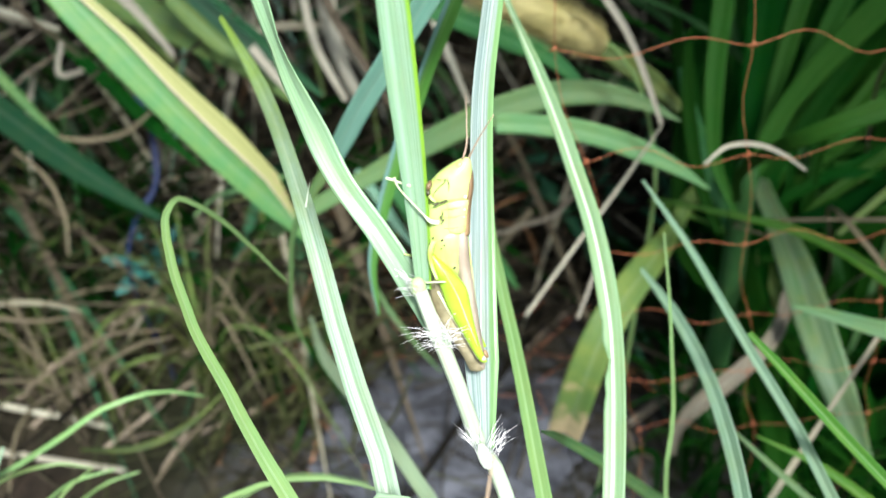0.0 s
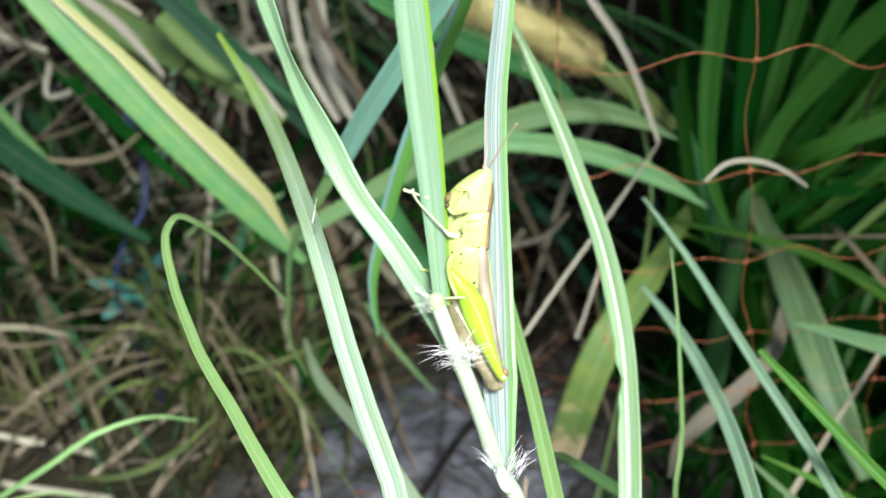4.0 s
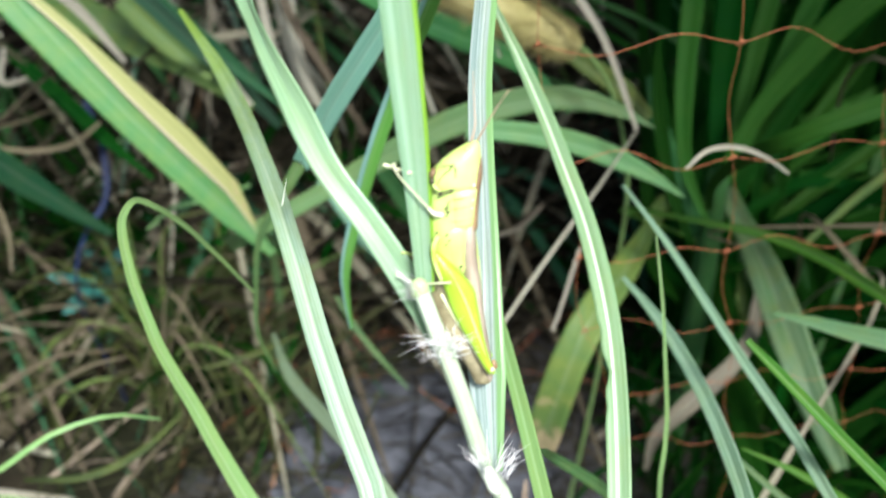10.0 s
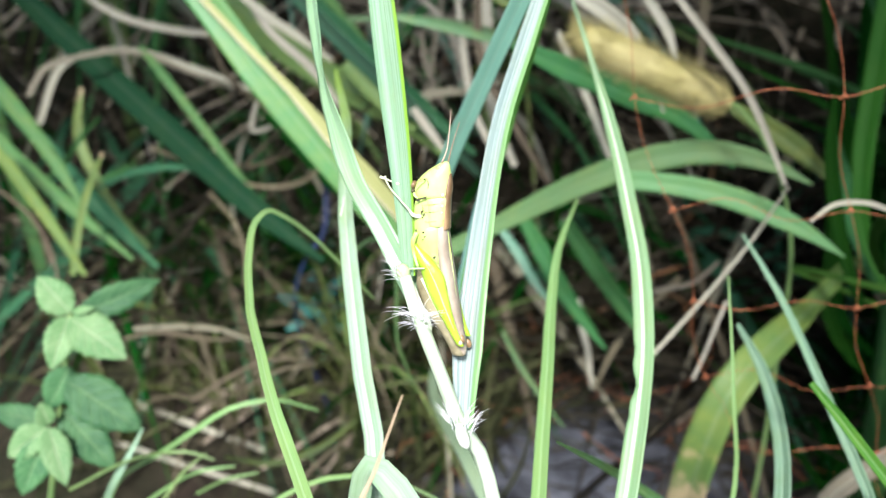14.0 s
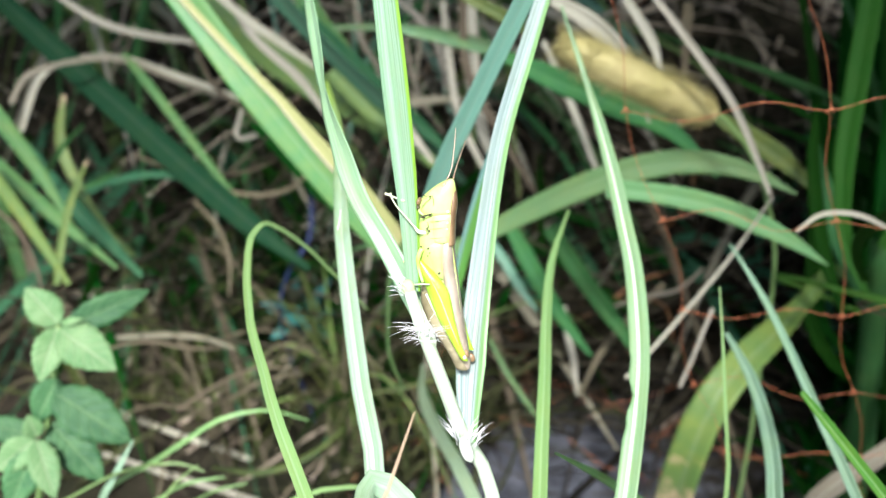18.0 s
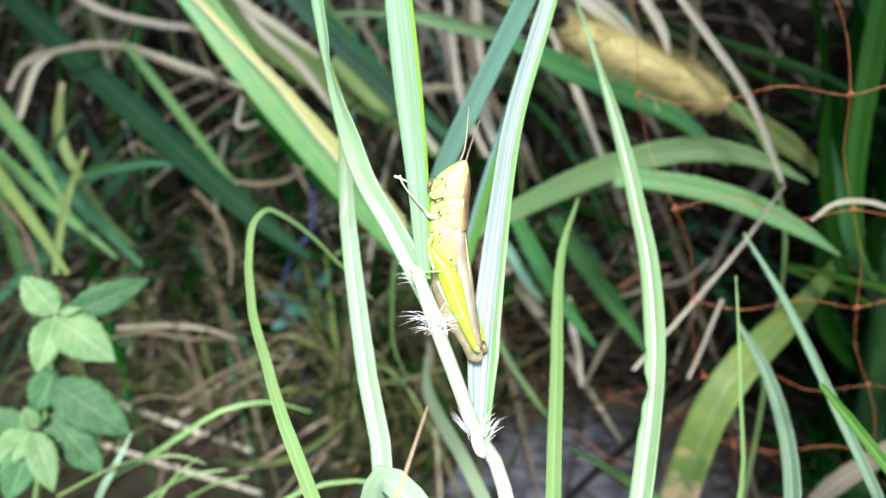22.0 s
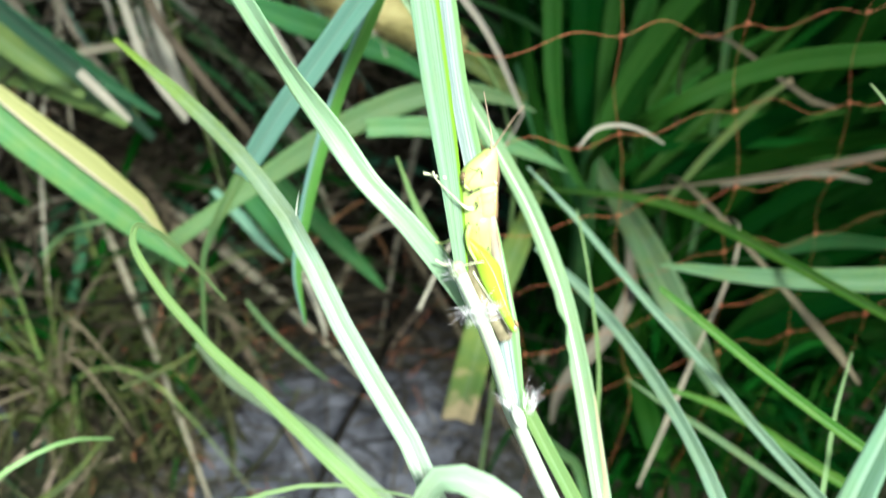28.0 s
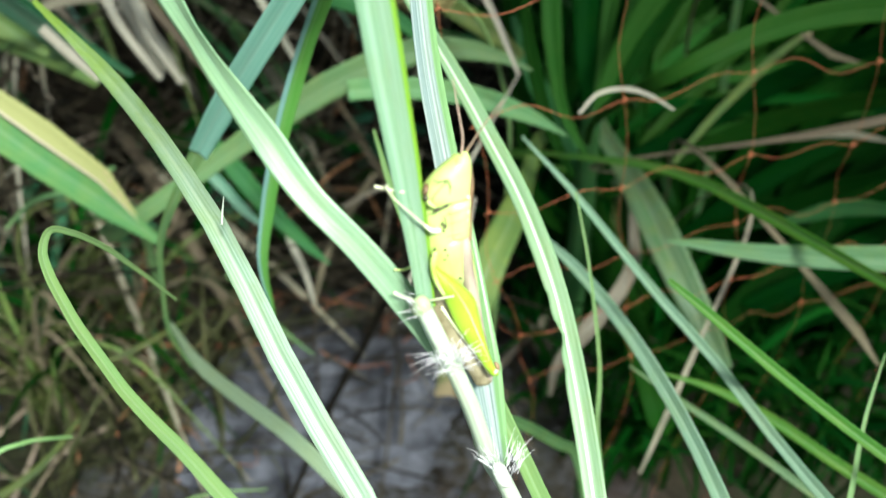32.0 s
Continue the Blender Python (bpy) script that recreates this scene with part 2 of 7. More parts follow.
DEEPSHADE = leaf_material("deep_shade_blade", (0.003, 0.034, 0.002), (0.01, 0.062, 0.006), 0.0, veins=0.5, spots=0.02, rough=0.6, spec=0.03)
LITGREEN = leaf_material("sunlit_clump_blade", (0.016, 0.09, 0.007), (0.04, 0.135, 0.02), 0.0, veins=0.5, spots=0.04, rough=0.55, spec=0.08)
LITCLUMP = leaf_material("lit_clump_blade", (0.012, 0.07, 0.006), (0.03, 0.11, 0.014), 0.0, veins=0.5, spots=0.04, rough=0.55, spec=0.06)
BRIGHT = leaf_material("bright_blade", (0.042, 0.13, 0.011), (0.085, 0.19, 0.028), 0.08, veins=0.5, rough=0.55, spec=0.2)
GREEND = leaf_material("bluish_edged_blade", (0.085, 0.23, 0.03), (0.15, 0.31, 0.085), 0.05, veins=0.6, spots=0.1, margin=(0.17, 0.32, 0.26), spec=0.3, glow=0.45)
YELLOWING = leaf_material("yellowing_blade", (0.3, 0.26, 0.18), (0.52, 0.46, 0.35), 0.0, dry=(0.3, 0.22, 0.14), dry_from=0.985, blend=0.006, spots=0.1, margin=(0.25, 0.25, 0.095), margin_from=-0.75, spec=0.2)
# olive raised in tone, standing in for sunlight on leaves that lie shaded
LITOLIVE = leaf_material("lit_olive_blade", (0.09, 0.17, 0.045), (0.16, 0.23, 0.085), 0.05, spots=0.4, spec=0.2)
OLIVE = leaf_material("olive_blade", (0.085, 0.145, 0.034), (0.14, 0.2, 0.066), 0.05, dry=(0.33, 0.26, 0.15), dry_from=0.93, spots=0.5, spec=0.2)
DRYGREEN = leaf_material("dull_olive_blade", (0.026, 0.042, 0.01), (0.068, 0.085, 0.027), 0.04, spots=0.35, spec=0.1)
GREENREED = leaf_material("reed_leaf", (0.058, 0.155, 0.045), (0.12, 0.225, 0.09), 0.06, veins=0.6, spots=0.3, spec=0.2)
GREYED = leaf_material("streaked_blade", (0.05, 0.15, 0.05), (0.2, 0.29, 0.16), 0.05, veins=0.8, spots=0.4, spec=0.2)
TAN = leaf_material("dead_blade", (0.16, 0.14, 0.096), (0.34, 0.315, 0.23), 0.1, veins=0.8, spots=0.1, rough=0.7, spec=0.2)
BROWNTIP = leaf_material("brown_tipped_blade", (0.09, 0.24, 0.06), (0.22, 0.38, 0.18), 0.4, dry=(0.34, 0.24, 0.15), dry_from=0.9)
CULM = leaf_material("culm", (0.4, 0.53, 0.35), (0.62, 0.71, 0.56), 0.2, veins=0.7, glow=0.1)
CUTTIP = leaf_material("cut_blade", (0.16, 0.35, 0.18), (0.32, 0.52, 0.38), 0.25, dry=(0.72, 0.72, 0.62), dry_from=0.965, veins=0.8)
# tone raised to stand in for sunlight that only grazes this blade
MINT = leaf_material("mint_blade", (0.24, 0.52, 0.37), (0.44, 0.7, 0.56), 0.1, veins=0.6, spots=0.05, glow=0.5)
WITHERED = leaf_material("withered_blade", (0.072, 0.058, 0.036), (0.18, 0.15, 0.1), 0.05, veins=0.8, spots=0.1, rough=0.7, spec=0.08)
# darker copy of the straw, with the shade of low ground in its colour
SHADESTRAW = plain_material("damp_straw", (0.0075, 0.0066, 0.0042), (0.058, 0.05, 0.031), 300.0, 0.8, island=True, spread=0.85, spec=0.08)
PALESTRAW = leaf_material("bleached_straw", (0.28, 0.265, 0.19), (0.55, 0.53, 0.42), 0.1, veins=0.8, spots=0.1, rough=0.7, spec=0.2)
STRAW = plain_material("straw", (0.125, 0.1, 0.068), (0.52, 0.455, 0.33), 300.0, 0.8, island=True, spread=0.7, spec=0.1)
STALK = plain_material("dry_stalk", (0.12, 0.092, 0.066), (0.3, 0.25, 0.18), 300.0, 0.7, spec=0.2)
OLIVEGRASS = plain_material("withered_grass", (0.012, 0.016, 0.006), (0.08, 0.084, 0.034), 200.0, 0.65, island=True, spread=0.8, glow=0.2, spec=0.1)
WIRE = plain_material("rusty_wire", (0.18, 0.052, 0.02), (0.4, 0.145, 0.062), 900.0, 0.6, bump=0.4, spec=0.3)
KNOT = plain_material("bright_rust", (0.4, 0.12, 0.045), (0.62, 0.22, 0.1), 900.0, 0.5, bump=0.4)
SOIL = soil_material()
STONE = plain_material("grey_stone", (0.004, 0.005, 0.007), (0.1, 0.106, 0.12), 300.0, 0.8, bump=0.9, spec=0.2)
HAIR = plain_material("white_hair", (0.95, 0.95, 0.92), (0.98, 0.98, 0.96), 900.0, 0.6, glow=0.15)
SHEATH = plain_material("pale_green_sheath", (0.27, 0.4, 0.16), (0.44, 0.55, 0.28), 900.0, 0.5, glow=0.15, spec=0.3)
NODE = plain_material("pale_collar", (0.48, 0.57, 0.4), (0.72, 0.77, 0.64), 900.0, 0.5, glow=0.15)
SPIKE = plain_material("seed_spike", (0.4, 0.36, 0.13), (0.56, 0.5, 0.23), 300.0, 0.6, island=True, spread=0.1, glow=0.4, spec=0.2)
HERB = herb_material("herb_leaf", (0.022, 0.095, 0.03), (0.06, 0.16, 0.055), (0.14, 0.25, 0.11))
HERB_PALE = herb_material("herb_young_leaf", (0.1, 0.22, 0.075), (0.17, 0.29, 0.12), (0.3, 0.4, 0.22))
UNSEEN_SHRUB_LEAF = plain_material("unseen_shrub_leaf", (0.03, 0.1, 0.032), (0.075, 0.17, 0.065), 130.0, 0.8, glow=0.3, bump=0.2)
BLUEHERB = plain_material("bluish_herb", (0.015, 0.11, 0.09), (0.035, 0.16, 0.135), 130.0, 0.5, glow=0.2, spec=0.2)
BLUE = plain_material("blue_plastic", (0.006, 0.012, 0.04), (0.014, 0.025, 0.07), 200.0, 0.5, spec=0.2)
PIPE = plain_material("dark_pipe", (0.012, 0.014, 0.022), (0.085, 0.095, 0.13), 160.0, 0.4, bump=0.7, spec=0.4)
SKIN = plain_material("yellow_green_shell", (0.25, 0.39, 0.015), (0.6, 0.7, 0.31), 420.0, 0.42, bump=0.3, spread=0.03, spec=0.4)
FACE_SKIN = plain_material("pale_shell", (0.28, 0.41, 0.03), (0.57, 0.68, 0.27), 420.0, 0.42, bump=0.3, spread=0.03, spec=0.4)
THIGH = plain_material("lime_shell", (0.2, 0.38, 0.01), (0.33, 0.5, 0.04), 600.0, 0.35, bump=0.3, spread=0.02)
WING = plain_material("brown_wing", (0.2, 0.16, 0.11), (0.38, 0.32, 0.24), 900.0, 0.5, bump=0.3)
BELLY = plain_material("speckled_belly", (0.12, 0.1, 0.045), (0.46, 0.41, 0.25), 1100.0, 0.55, bump=0.5)
DARKSPOT = plain_material("dark_mark", (0.03, 0.03, 0.015), (0.07, 0.06, 0.03), 900.0, 0.4)
EYE_MAT = plain_material("eye", (0.36, 0.42, 0.07), (0.5, 0.55, 0.16), 1200.0, 0.25, bump=0.1)
KNEE_MAT = plain_material("knee", (0.07, 0.035, 0.015), (0.3, 0.2, 0.1), 1200.0, 0.35, bump=0.2)
SEAM = plain_material("seam", (0.24, 0.28, 0.07), (0.36, 0.4, 0.14), 1200.0, 0.5)
FEELER = plain_material("feeler", (0.42, 0.28, 0.18), (0.55, 0.42, 0.3), 900.0, 0.5, glow=0.2)
LIMB = plain_material("pale_limb", (0.6, 0.68, 0.36), (0.78, 0.8, 0.54), 900.0, 0.45, glow=0.15)


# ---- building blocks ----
NEAR_CAMERA = Vector((0.004, -0.012, 0.4))  # point by the camera; blades and leaves turn their faces to it


def part(name, mesh, material, parent=None, label=""):
    mesh.materials.clear()
    mesh.materials.append(material)
    ob = new(name, mesh)
    if parent is not None:
        ob.parent = parent
    if label:
        ob["label"] = label
    return ob


def holder(name, place, label, category, group="", kind=""):
    ob = new(name)
    ob.empty_display_size = 0.01
    ob.matrix_world = Matrix.Translation(place)
    return tagged(ob, label, category, group, kind)


def rest(child, parent):
    """Hangs a part, built in world places, under its thing."""
    child.parent = parent
    child.matrix_parent_inverse = parent.matrix_basis.inverted()
    return child


def spline(points, count):
    """count + 1 places on a smooth curve through the points, evenly spread along it, with the part of the length of each."""
    p = [Vector(q) for q in points]
    h = [max((b - a).length, 1e-7) for a, b in zip(p, p[1:])]
    way = [(p[0] * 0 + (p[1] - p[0]) / h[0])]
    for i in range(1, len(p) - 1):
        way.append(((p[i] - p[i - 1]) / h[i - 1] * h[i] + (p[i + 1] - p[i]) / h[i] * h[i - 1]) / (h[i - 1] + h[i]))
    way.append((p[-1] - p[-2]) / h[-1])
    fine, key = [], []
    for i in range(len(p) - 1):
        for j in range(12):
            t = j / 12
            u = 1 - t
            fine.append(p[i] * (u * u * (1 + 2 * t)) + way[i] * (h[i] * t * u * u) + p[i + 1] * (t * t * (3 - 2 * t)) - way[i + 1] * (h[i] * t * t * u))
            key.append(i + t)
    fine.append(p[-1].copy())
    key.append(len(p) - 1)
    run = [0.0]
    for a, b in zip(fine, fine[1:]):
        run.append(run[-1] + (b - a).length)
    at = np.linspace(0, run[-1], count + 1)
    xyz = np.array([tuple(v) for v in fine])
    places = [Vector([float(np.interp(s, run, xyz[:, k])) for k in range(3)]) for s in at]
    return places, np.interp(at, run, key), run[-1]


def raw_mesh(name, verts, faces, smooth=True):
    me = bpy.data.meshes.new(name)
    me.from_pydata([tuple(v) for v in verts], [], faces)
    if smooth:
        me.polygons.foreach_set("use_smooth", [True] * len(faces))
    me.update()
    return me


def blade_mesh(points, widths, fold=20.0, twist=(0.0, 0.0), count=36, wave=0.04, seed=0, thick=0.00013, face=None, notches=()):
    """A grass blade as a closed thin shell: a folded strip with ribs, along a smooth curve; widths in millimetres."""
    rnd = random.Random(seed * 7 + len(points))
    cols = (-1.0, -0.72, -0.4, -0.14, 0.0, 0.14, 0.4, 0.72, 1.0)
    rib = (0.0, 0.05, -0.02, 0.03, -0.06, 0.03, -0.02, 0.05, 0.0)
    places, key, length = spline(points, count)
    w = np.interp(key, range(len(widths)), widths) / 2000.0
    shift = rnd.random() * 50
    verts, uv, faces, last = [], [], [], None
    top = face or NEAR_CAMERA
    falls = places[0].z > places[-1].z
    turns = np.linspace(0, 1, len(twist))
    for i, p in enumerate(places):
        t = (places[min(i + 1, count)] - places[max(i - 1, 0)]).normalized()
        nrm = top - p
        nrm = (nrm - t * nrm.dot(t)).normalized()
        if last is not None and nrm.dot(last) < 0.0:
            nrm = -nrm
        last = nrm
        s = i / count
        nrm = Matrix.Rotation(radians(float(np.interp(s, turns, twist))), 3, t) @ nrm
        side = t.cross(nrm)
        half = w[i] * (1 + wave * 2 * (noise.noise((s * 9 + shift, 0, 0))))
        bend = math.tan(radians(fold)) * half
        rip = wave * half * 2.0
        for layer in (0, 1):
            for v, r in zip(cols, rib):
                lift = bend * (abs(v) - 0.45) + r * half * 0.35 + rip * v * noise.noise((s * 14 + shift, v * 1.5, 3))
                bite = sum(depth * math.exp(-((s - at) / span) ** 2) for at, span, depth in notches if v * depth > 0.5 * abs(depth))
                q = p + side * (half * (v - bite)) + nrm * (lift - layer * thick * (1.6 - abs(v)))
                verts.append(q)
                uv.append((s * length * 100, v, 1 - s if falls else s))
    n = len(cols)
    for i in range(count):
        a, b = i * 2 * n, (i + 1) * 2 * n
        for j in range(n - 1):
            faces.append((a + j, a + j + 1, b + j + 1, b + j))
            faces.append((a + n + j + 1, a + n + j, b + n + j, b + n + j + 1))
        faces.append((a + n, a, b, b + n))
        faces.append((a + n - 1, a + 2 * n - 1, b + 2 * n - 1, b + n - 1))
    me = raw_mesh("blade", verts, faces)
    for name, pick in (("along", (0, 1)), ("part", (2, 1))):
        layer = me.uv_layers.new(name=name)
        idx = np.zeros(len(me.loops), dtype=int)
        me.loops.foreach_get("vertex_index", idx)
        arr = np.array(uv)[idx][:, pick]
        layer.data.foreach_set("uv", arr.astype(np.float32).ravel())
    return me


def blob(centre, size, turn=0.0):
    bm = bmesh.new()
    bmesh.ops.create_icosphere(bm, subdivisions=3, radius=1.0)
    rot = Matrix.Rotation(radians(turn), 3, "Z")
    for v in bm.verts:
        v.co = (Vector(centre) + rot @ Vector((v.co.x * size[0], v.co.y * size[1], v.co.z * size[2]))) * 0.001
    me = bpy.data.meshes.new("blob")
    bm.to_mesh(me)
    bm.free()
    me.polygons.foreach_set("use_smooth", [True] * len(me.polygons))
    return me


def tube_data(points, radii, sides=8, count=0, flat=1.0):
    """Verts, faces and uv of a round rod along a smooth curve; radii in metres."""
    count = count or 4 * (len(points) - 1)
    places, key, length = spline(points, count)
    r = np.interp(key, np.linspace(0, len(points) - 1, len(radii)), radii)
    verts, faces, uv = [], [], []
    side = None
    for i, p in enumerate(places):
        t = (places[min(i + 1, count)] - places[max(i - 1, 0)]).normalized()
        if side is None:
            side = t.cross(Vector((0.3, 0.9, 0.2))).normalized()
        side = (side - t * side.dot(t)).normalized()
        up = t.cross(side)
        for j in range(sides):
            a = 2 * math.pi * j / sides
            verts.append(p + (side * math.cos(a) + up * math.sin(a) * flat) * float(r[i]))
            uv.append((i / count * length * 100, 2 * j / sides - 1, i / count))
    for i in range(count):
        for j in range(sides):
            k = (j + 1) % sides
            faces.append((i * sides + j, i * sides + k, (i + 1) * sides + k, (i + 1) * sides + j))
    faces.append(tuple(range(sides))[::-1])
    faces.append(tuple(count * sides + j for j in range(sides)))
    return verts, faces, uv


def tube_mesh(points, radii, sides=8, count=0, flat=1.0):
    verts, faces, uv = tube_data(points, radii, sides, count, flat)
    me = raw_mesh("rod", verts, faces)
    idx = np.zeros(len(me.loops), dtype=int)
    me.loops.foreach_get("vertex_index", idx)
    for name, pick in (("along", (0, 1)), ("part", (2, 1))):
        me.uv_layers.new(name=name).data.foreach_set("uv", np.array(uv)[idx][:, pick].astype(np.float32).ravel())
    return me


def joined(pieces):
    verts, faces = [], []
    for v, f, *_ in pieces:
        o = len(verts)
        verts += v
        faces += [tuple(i + o for i in q) for q in f]
    return raw_mesh("pieces", verts, faces)


def bank(x, y):
    """Height of the ground: nearly level in front, a bank behind."""
    s = min(max((y - 0.66) / 0.6, 0.0), 1.0)
    rise = 0.95 * s * s * (3 - 2 * s)
    near = math.exp(-(x * x + (y - 0.4) ** 2) / 4.0)
    return rise + near * (0.012 * noise.noise((x * 9, y * 9, 0.3)) + 0.005 * noise.noise((x * 40, y * 40, 1.7)))


# ---- ground ----
def build_ground():
    xs = np.r_[-60, -20, -8, -3, -1.6, np.linspace(-1.1, 1.1, 130), 1.6, 3, 8, 20, 60]
    ys = np.r_[-60, -20, -6, -2, -0.6, np.linspace(-0.2, 1.4, 100), 2, 4, 10, 25, 60]
    verts = [(x, y, bank(x, y)) for y in ys for x in xs]
    n = len(xs)
    faces = [(j * n + i, j * n + i + 1, (j + 1) * n + i + 1, (j + 1) * n + i) for j in range(len(ys) - 1) for i in range(n - 1)]
    tagged(part("ground", raw_mesh("ground", verts, faces), SOIL), "near-black soil with rotting straw and moss", "ground", kind="structure")


build_ground()


def build_stone():
    """A low grey slab half sunk in the soil."""
    bm = bmesh.new()
    bmesh.ops.create_icosphere(bm, subdivisions=5, radius=1.0)
    for v in bm.verts:
        d = v.co.normalized()
        k = 0.95 + 0.35 * noise.noise(d * 1.9) + 0.12 * noise.noise(d * 5) + 0.03 * noise.noise(d * 22)
        v.co = Vector((d.x * 0.108 * k, d.y * 0.07 * k, d.z * 0.013 * (1 + 0.3 * noise.noise(d * 4) + 0.08 * noise.noise(d * 18))))
    me = bpy.data.meshes.new("stone")
    bm.to_mesh(me)
    bm.free()
    me.polygons.foreach_set("use_smooth", [True] * len(me.polygons))
    ob = part("flat_stone", me, STONE)
    ob.matrix_world = pose(0.012, 0.358, 0.0, 0, 0, -12)
    tagged(ob, "flat grey pitted stone half sunk in the soil", "stone")


build_stone()


def build_unseen_shrub():
    """An unseen leafy shrub, added overhead so that its shade darkens the bank."""
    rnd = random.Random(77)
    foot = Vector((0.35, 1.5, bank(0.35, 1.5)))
    shrub = holder("shrub", foot, "unseen leafy shrub added to shade the bank", "shrub")
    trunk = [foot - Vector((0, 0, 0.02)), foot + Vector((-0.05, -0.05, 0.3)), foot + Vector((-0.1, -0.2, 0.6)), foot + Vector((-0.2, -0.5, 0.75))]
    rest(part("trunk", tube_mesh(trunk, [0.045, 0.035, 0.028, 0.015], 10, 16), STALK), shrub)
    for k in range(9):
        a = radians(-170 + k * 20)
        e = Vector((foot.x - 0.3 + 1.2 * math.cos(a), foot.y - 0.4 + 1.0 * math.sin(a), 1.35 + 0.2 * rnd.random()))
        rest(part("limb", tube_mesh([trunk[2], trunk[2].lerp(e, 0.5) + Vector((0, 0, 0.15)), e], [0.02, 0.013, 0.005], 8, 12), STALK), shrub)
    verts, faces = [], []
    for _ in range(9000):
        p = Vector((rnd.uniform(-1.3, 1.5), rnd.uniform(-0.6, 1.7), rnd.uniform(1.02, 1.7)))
        # front edge set to shade the background and leave the near plant sunlit
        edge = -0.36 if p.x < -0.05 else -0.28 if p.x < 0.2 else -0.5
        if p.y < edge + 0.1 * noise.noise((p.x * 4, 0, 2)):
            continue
        # openings added to let sun onto the tall clump and upper bank
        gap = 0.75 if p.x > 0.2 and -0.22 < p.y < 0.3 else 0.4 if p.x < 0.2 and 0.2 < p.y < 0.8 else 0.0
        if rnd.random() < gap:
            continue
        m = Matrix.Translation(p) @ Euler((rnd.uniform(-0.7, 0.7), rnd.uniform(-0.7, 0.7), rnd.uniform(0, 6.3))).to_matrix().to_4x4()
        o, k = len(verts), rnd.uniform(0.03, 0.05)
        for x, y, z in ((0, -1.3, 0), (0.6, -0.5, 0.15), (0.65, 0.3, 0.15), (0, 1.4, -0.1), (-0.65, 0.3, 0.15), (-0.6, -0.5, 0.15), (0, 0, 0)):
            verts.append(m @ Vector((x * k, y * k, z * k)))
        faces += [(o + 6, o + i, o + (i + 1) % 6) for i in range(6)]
    rest(part("crown", raw_mesh("crown", verts, faces), UNSEEN_SHRUB_LEAF), shrub)


build_unseen_shrub()

# ---- the plant on which the insect sits ----
culm_plant = holder("grass_plant", (0.1424, 0.2567, -0), "pale green hairy grass culm with three long blades", "grass")
rest(part("culm", tube_mesh([(-0.0028, 0.0768, 0.3398), (-0.0010, 0.0749, 0.3352), (0.0010, 0.0737, 0.3300), (0.0029, 0.0731, 0.3237), (0.0050, 0.0731, 0.3161), (0.0074, 0.0739, 0.3103), (0.0113, 0.0683, 0.3004), (0.0157, 0.0627, 0.2906), (0.0201, 0.0570, 0.2807), (0.0380, 0.0338, 0.2402), (0.0452, 0.0245, 0.1186), (0.0524, 0.0152, -0.0030)], [0.0009, 0.00102, 0.00108, 0.00114, 0.00124, 0.00136, 0.00145, 0.0015], 12, 80), CULM), culm_plant)
rest(part("blade", blade_mesh([(-0.0005, 0.0768, 0.3321), (-0.0041, 0.0804, 0.3383), (-0.0084, 0.0841, 0.3439), (-0.0132, 0.0881, 0.3491), (-0.0170, 0.0932, 0.3545), (-0.0210, 0.0995, 0.3597), (-0.0248, 0.1077, 0.3650), (-0.0477, 0.1645, 0.3994)], [2.06, 3.35, 3.28, 3.24, 3.15, 3.12, 3.09, 1.86], 14, (-5, -5, -14, -58, -30, -75, -50, -70, -72), 96, 0.09, 1), KINKED), culm_plant)
rest(part("blade", blade_mesh([(-0.0024, 0.0775, 0.3395), (-0.0030, 0.0804, 0.3478), (-0.0038, 0.0830, 0.3558), (-0.0047, 0.0853, 0.3635), (-0.0055, 0.0873, 0.3708), (-0.0107, 0.1002, 0.4188)], [1.92, 2.67, 3.30, 3.75, 3.80, 2.28], 18, (0, 0), 40, 0.02, 2), EDGED), culm_plant)
rest(part("blade", blade_mesh([(0.0057, 0.0719, 0.3165), (0.0053, 0.0791, 0.3258), (0.0054, 0.0874, 0.3345), (0.0055, 0.0971, 0.3429), (0.0059, 0.1090, 0.3514), (0.0078, 0.1236, 0.3602), (0.0198, 0.2014, 0.4044)], [2.60, 4.76, 3.97, 3.35, 3.23, 3.25, 1.95], 24, (0, 0), 40, 0.03, 3), BANDED), culm_plant)


def hair_tuft(parent, centre, aim, count, seed, long=0.0055):
    """Fine white hairs that stand off a collar."""
    rnd = random.Random(seed)
    c, pieces = Vector(centre), []
    for _ in range(count):
        d = (Vector(aim).normalized() * 1.3 + Vector((rnd.gauss(0, 0.34), rnd.gauss(0, 0.34), rnd.gauss(0, 0.34)))).normalized()
        s = c + Vector((rnd.uniform(-1, 1), rnd.uniform(-1, 1), rnd.uniform(-1, 1))) * 0.0009
        k = long * rnd.uniform(0.25, 1.15)
        e = s + d * k
        mid = (s + e) / 2 + Vector((0, 0, 0.12 * k))
        pieces.append(tube_data([s, mid, e], [0.00004, 0.000032, 0.000012], 3, 4))
    rest(part("hair_tuft", joined(pieces), HAIR, label="tuft of fine white hairs"), parent)


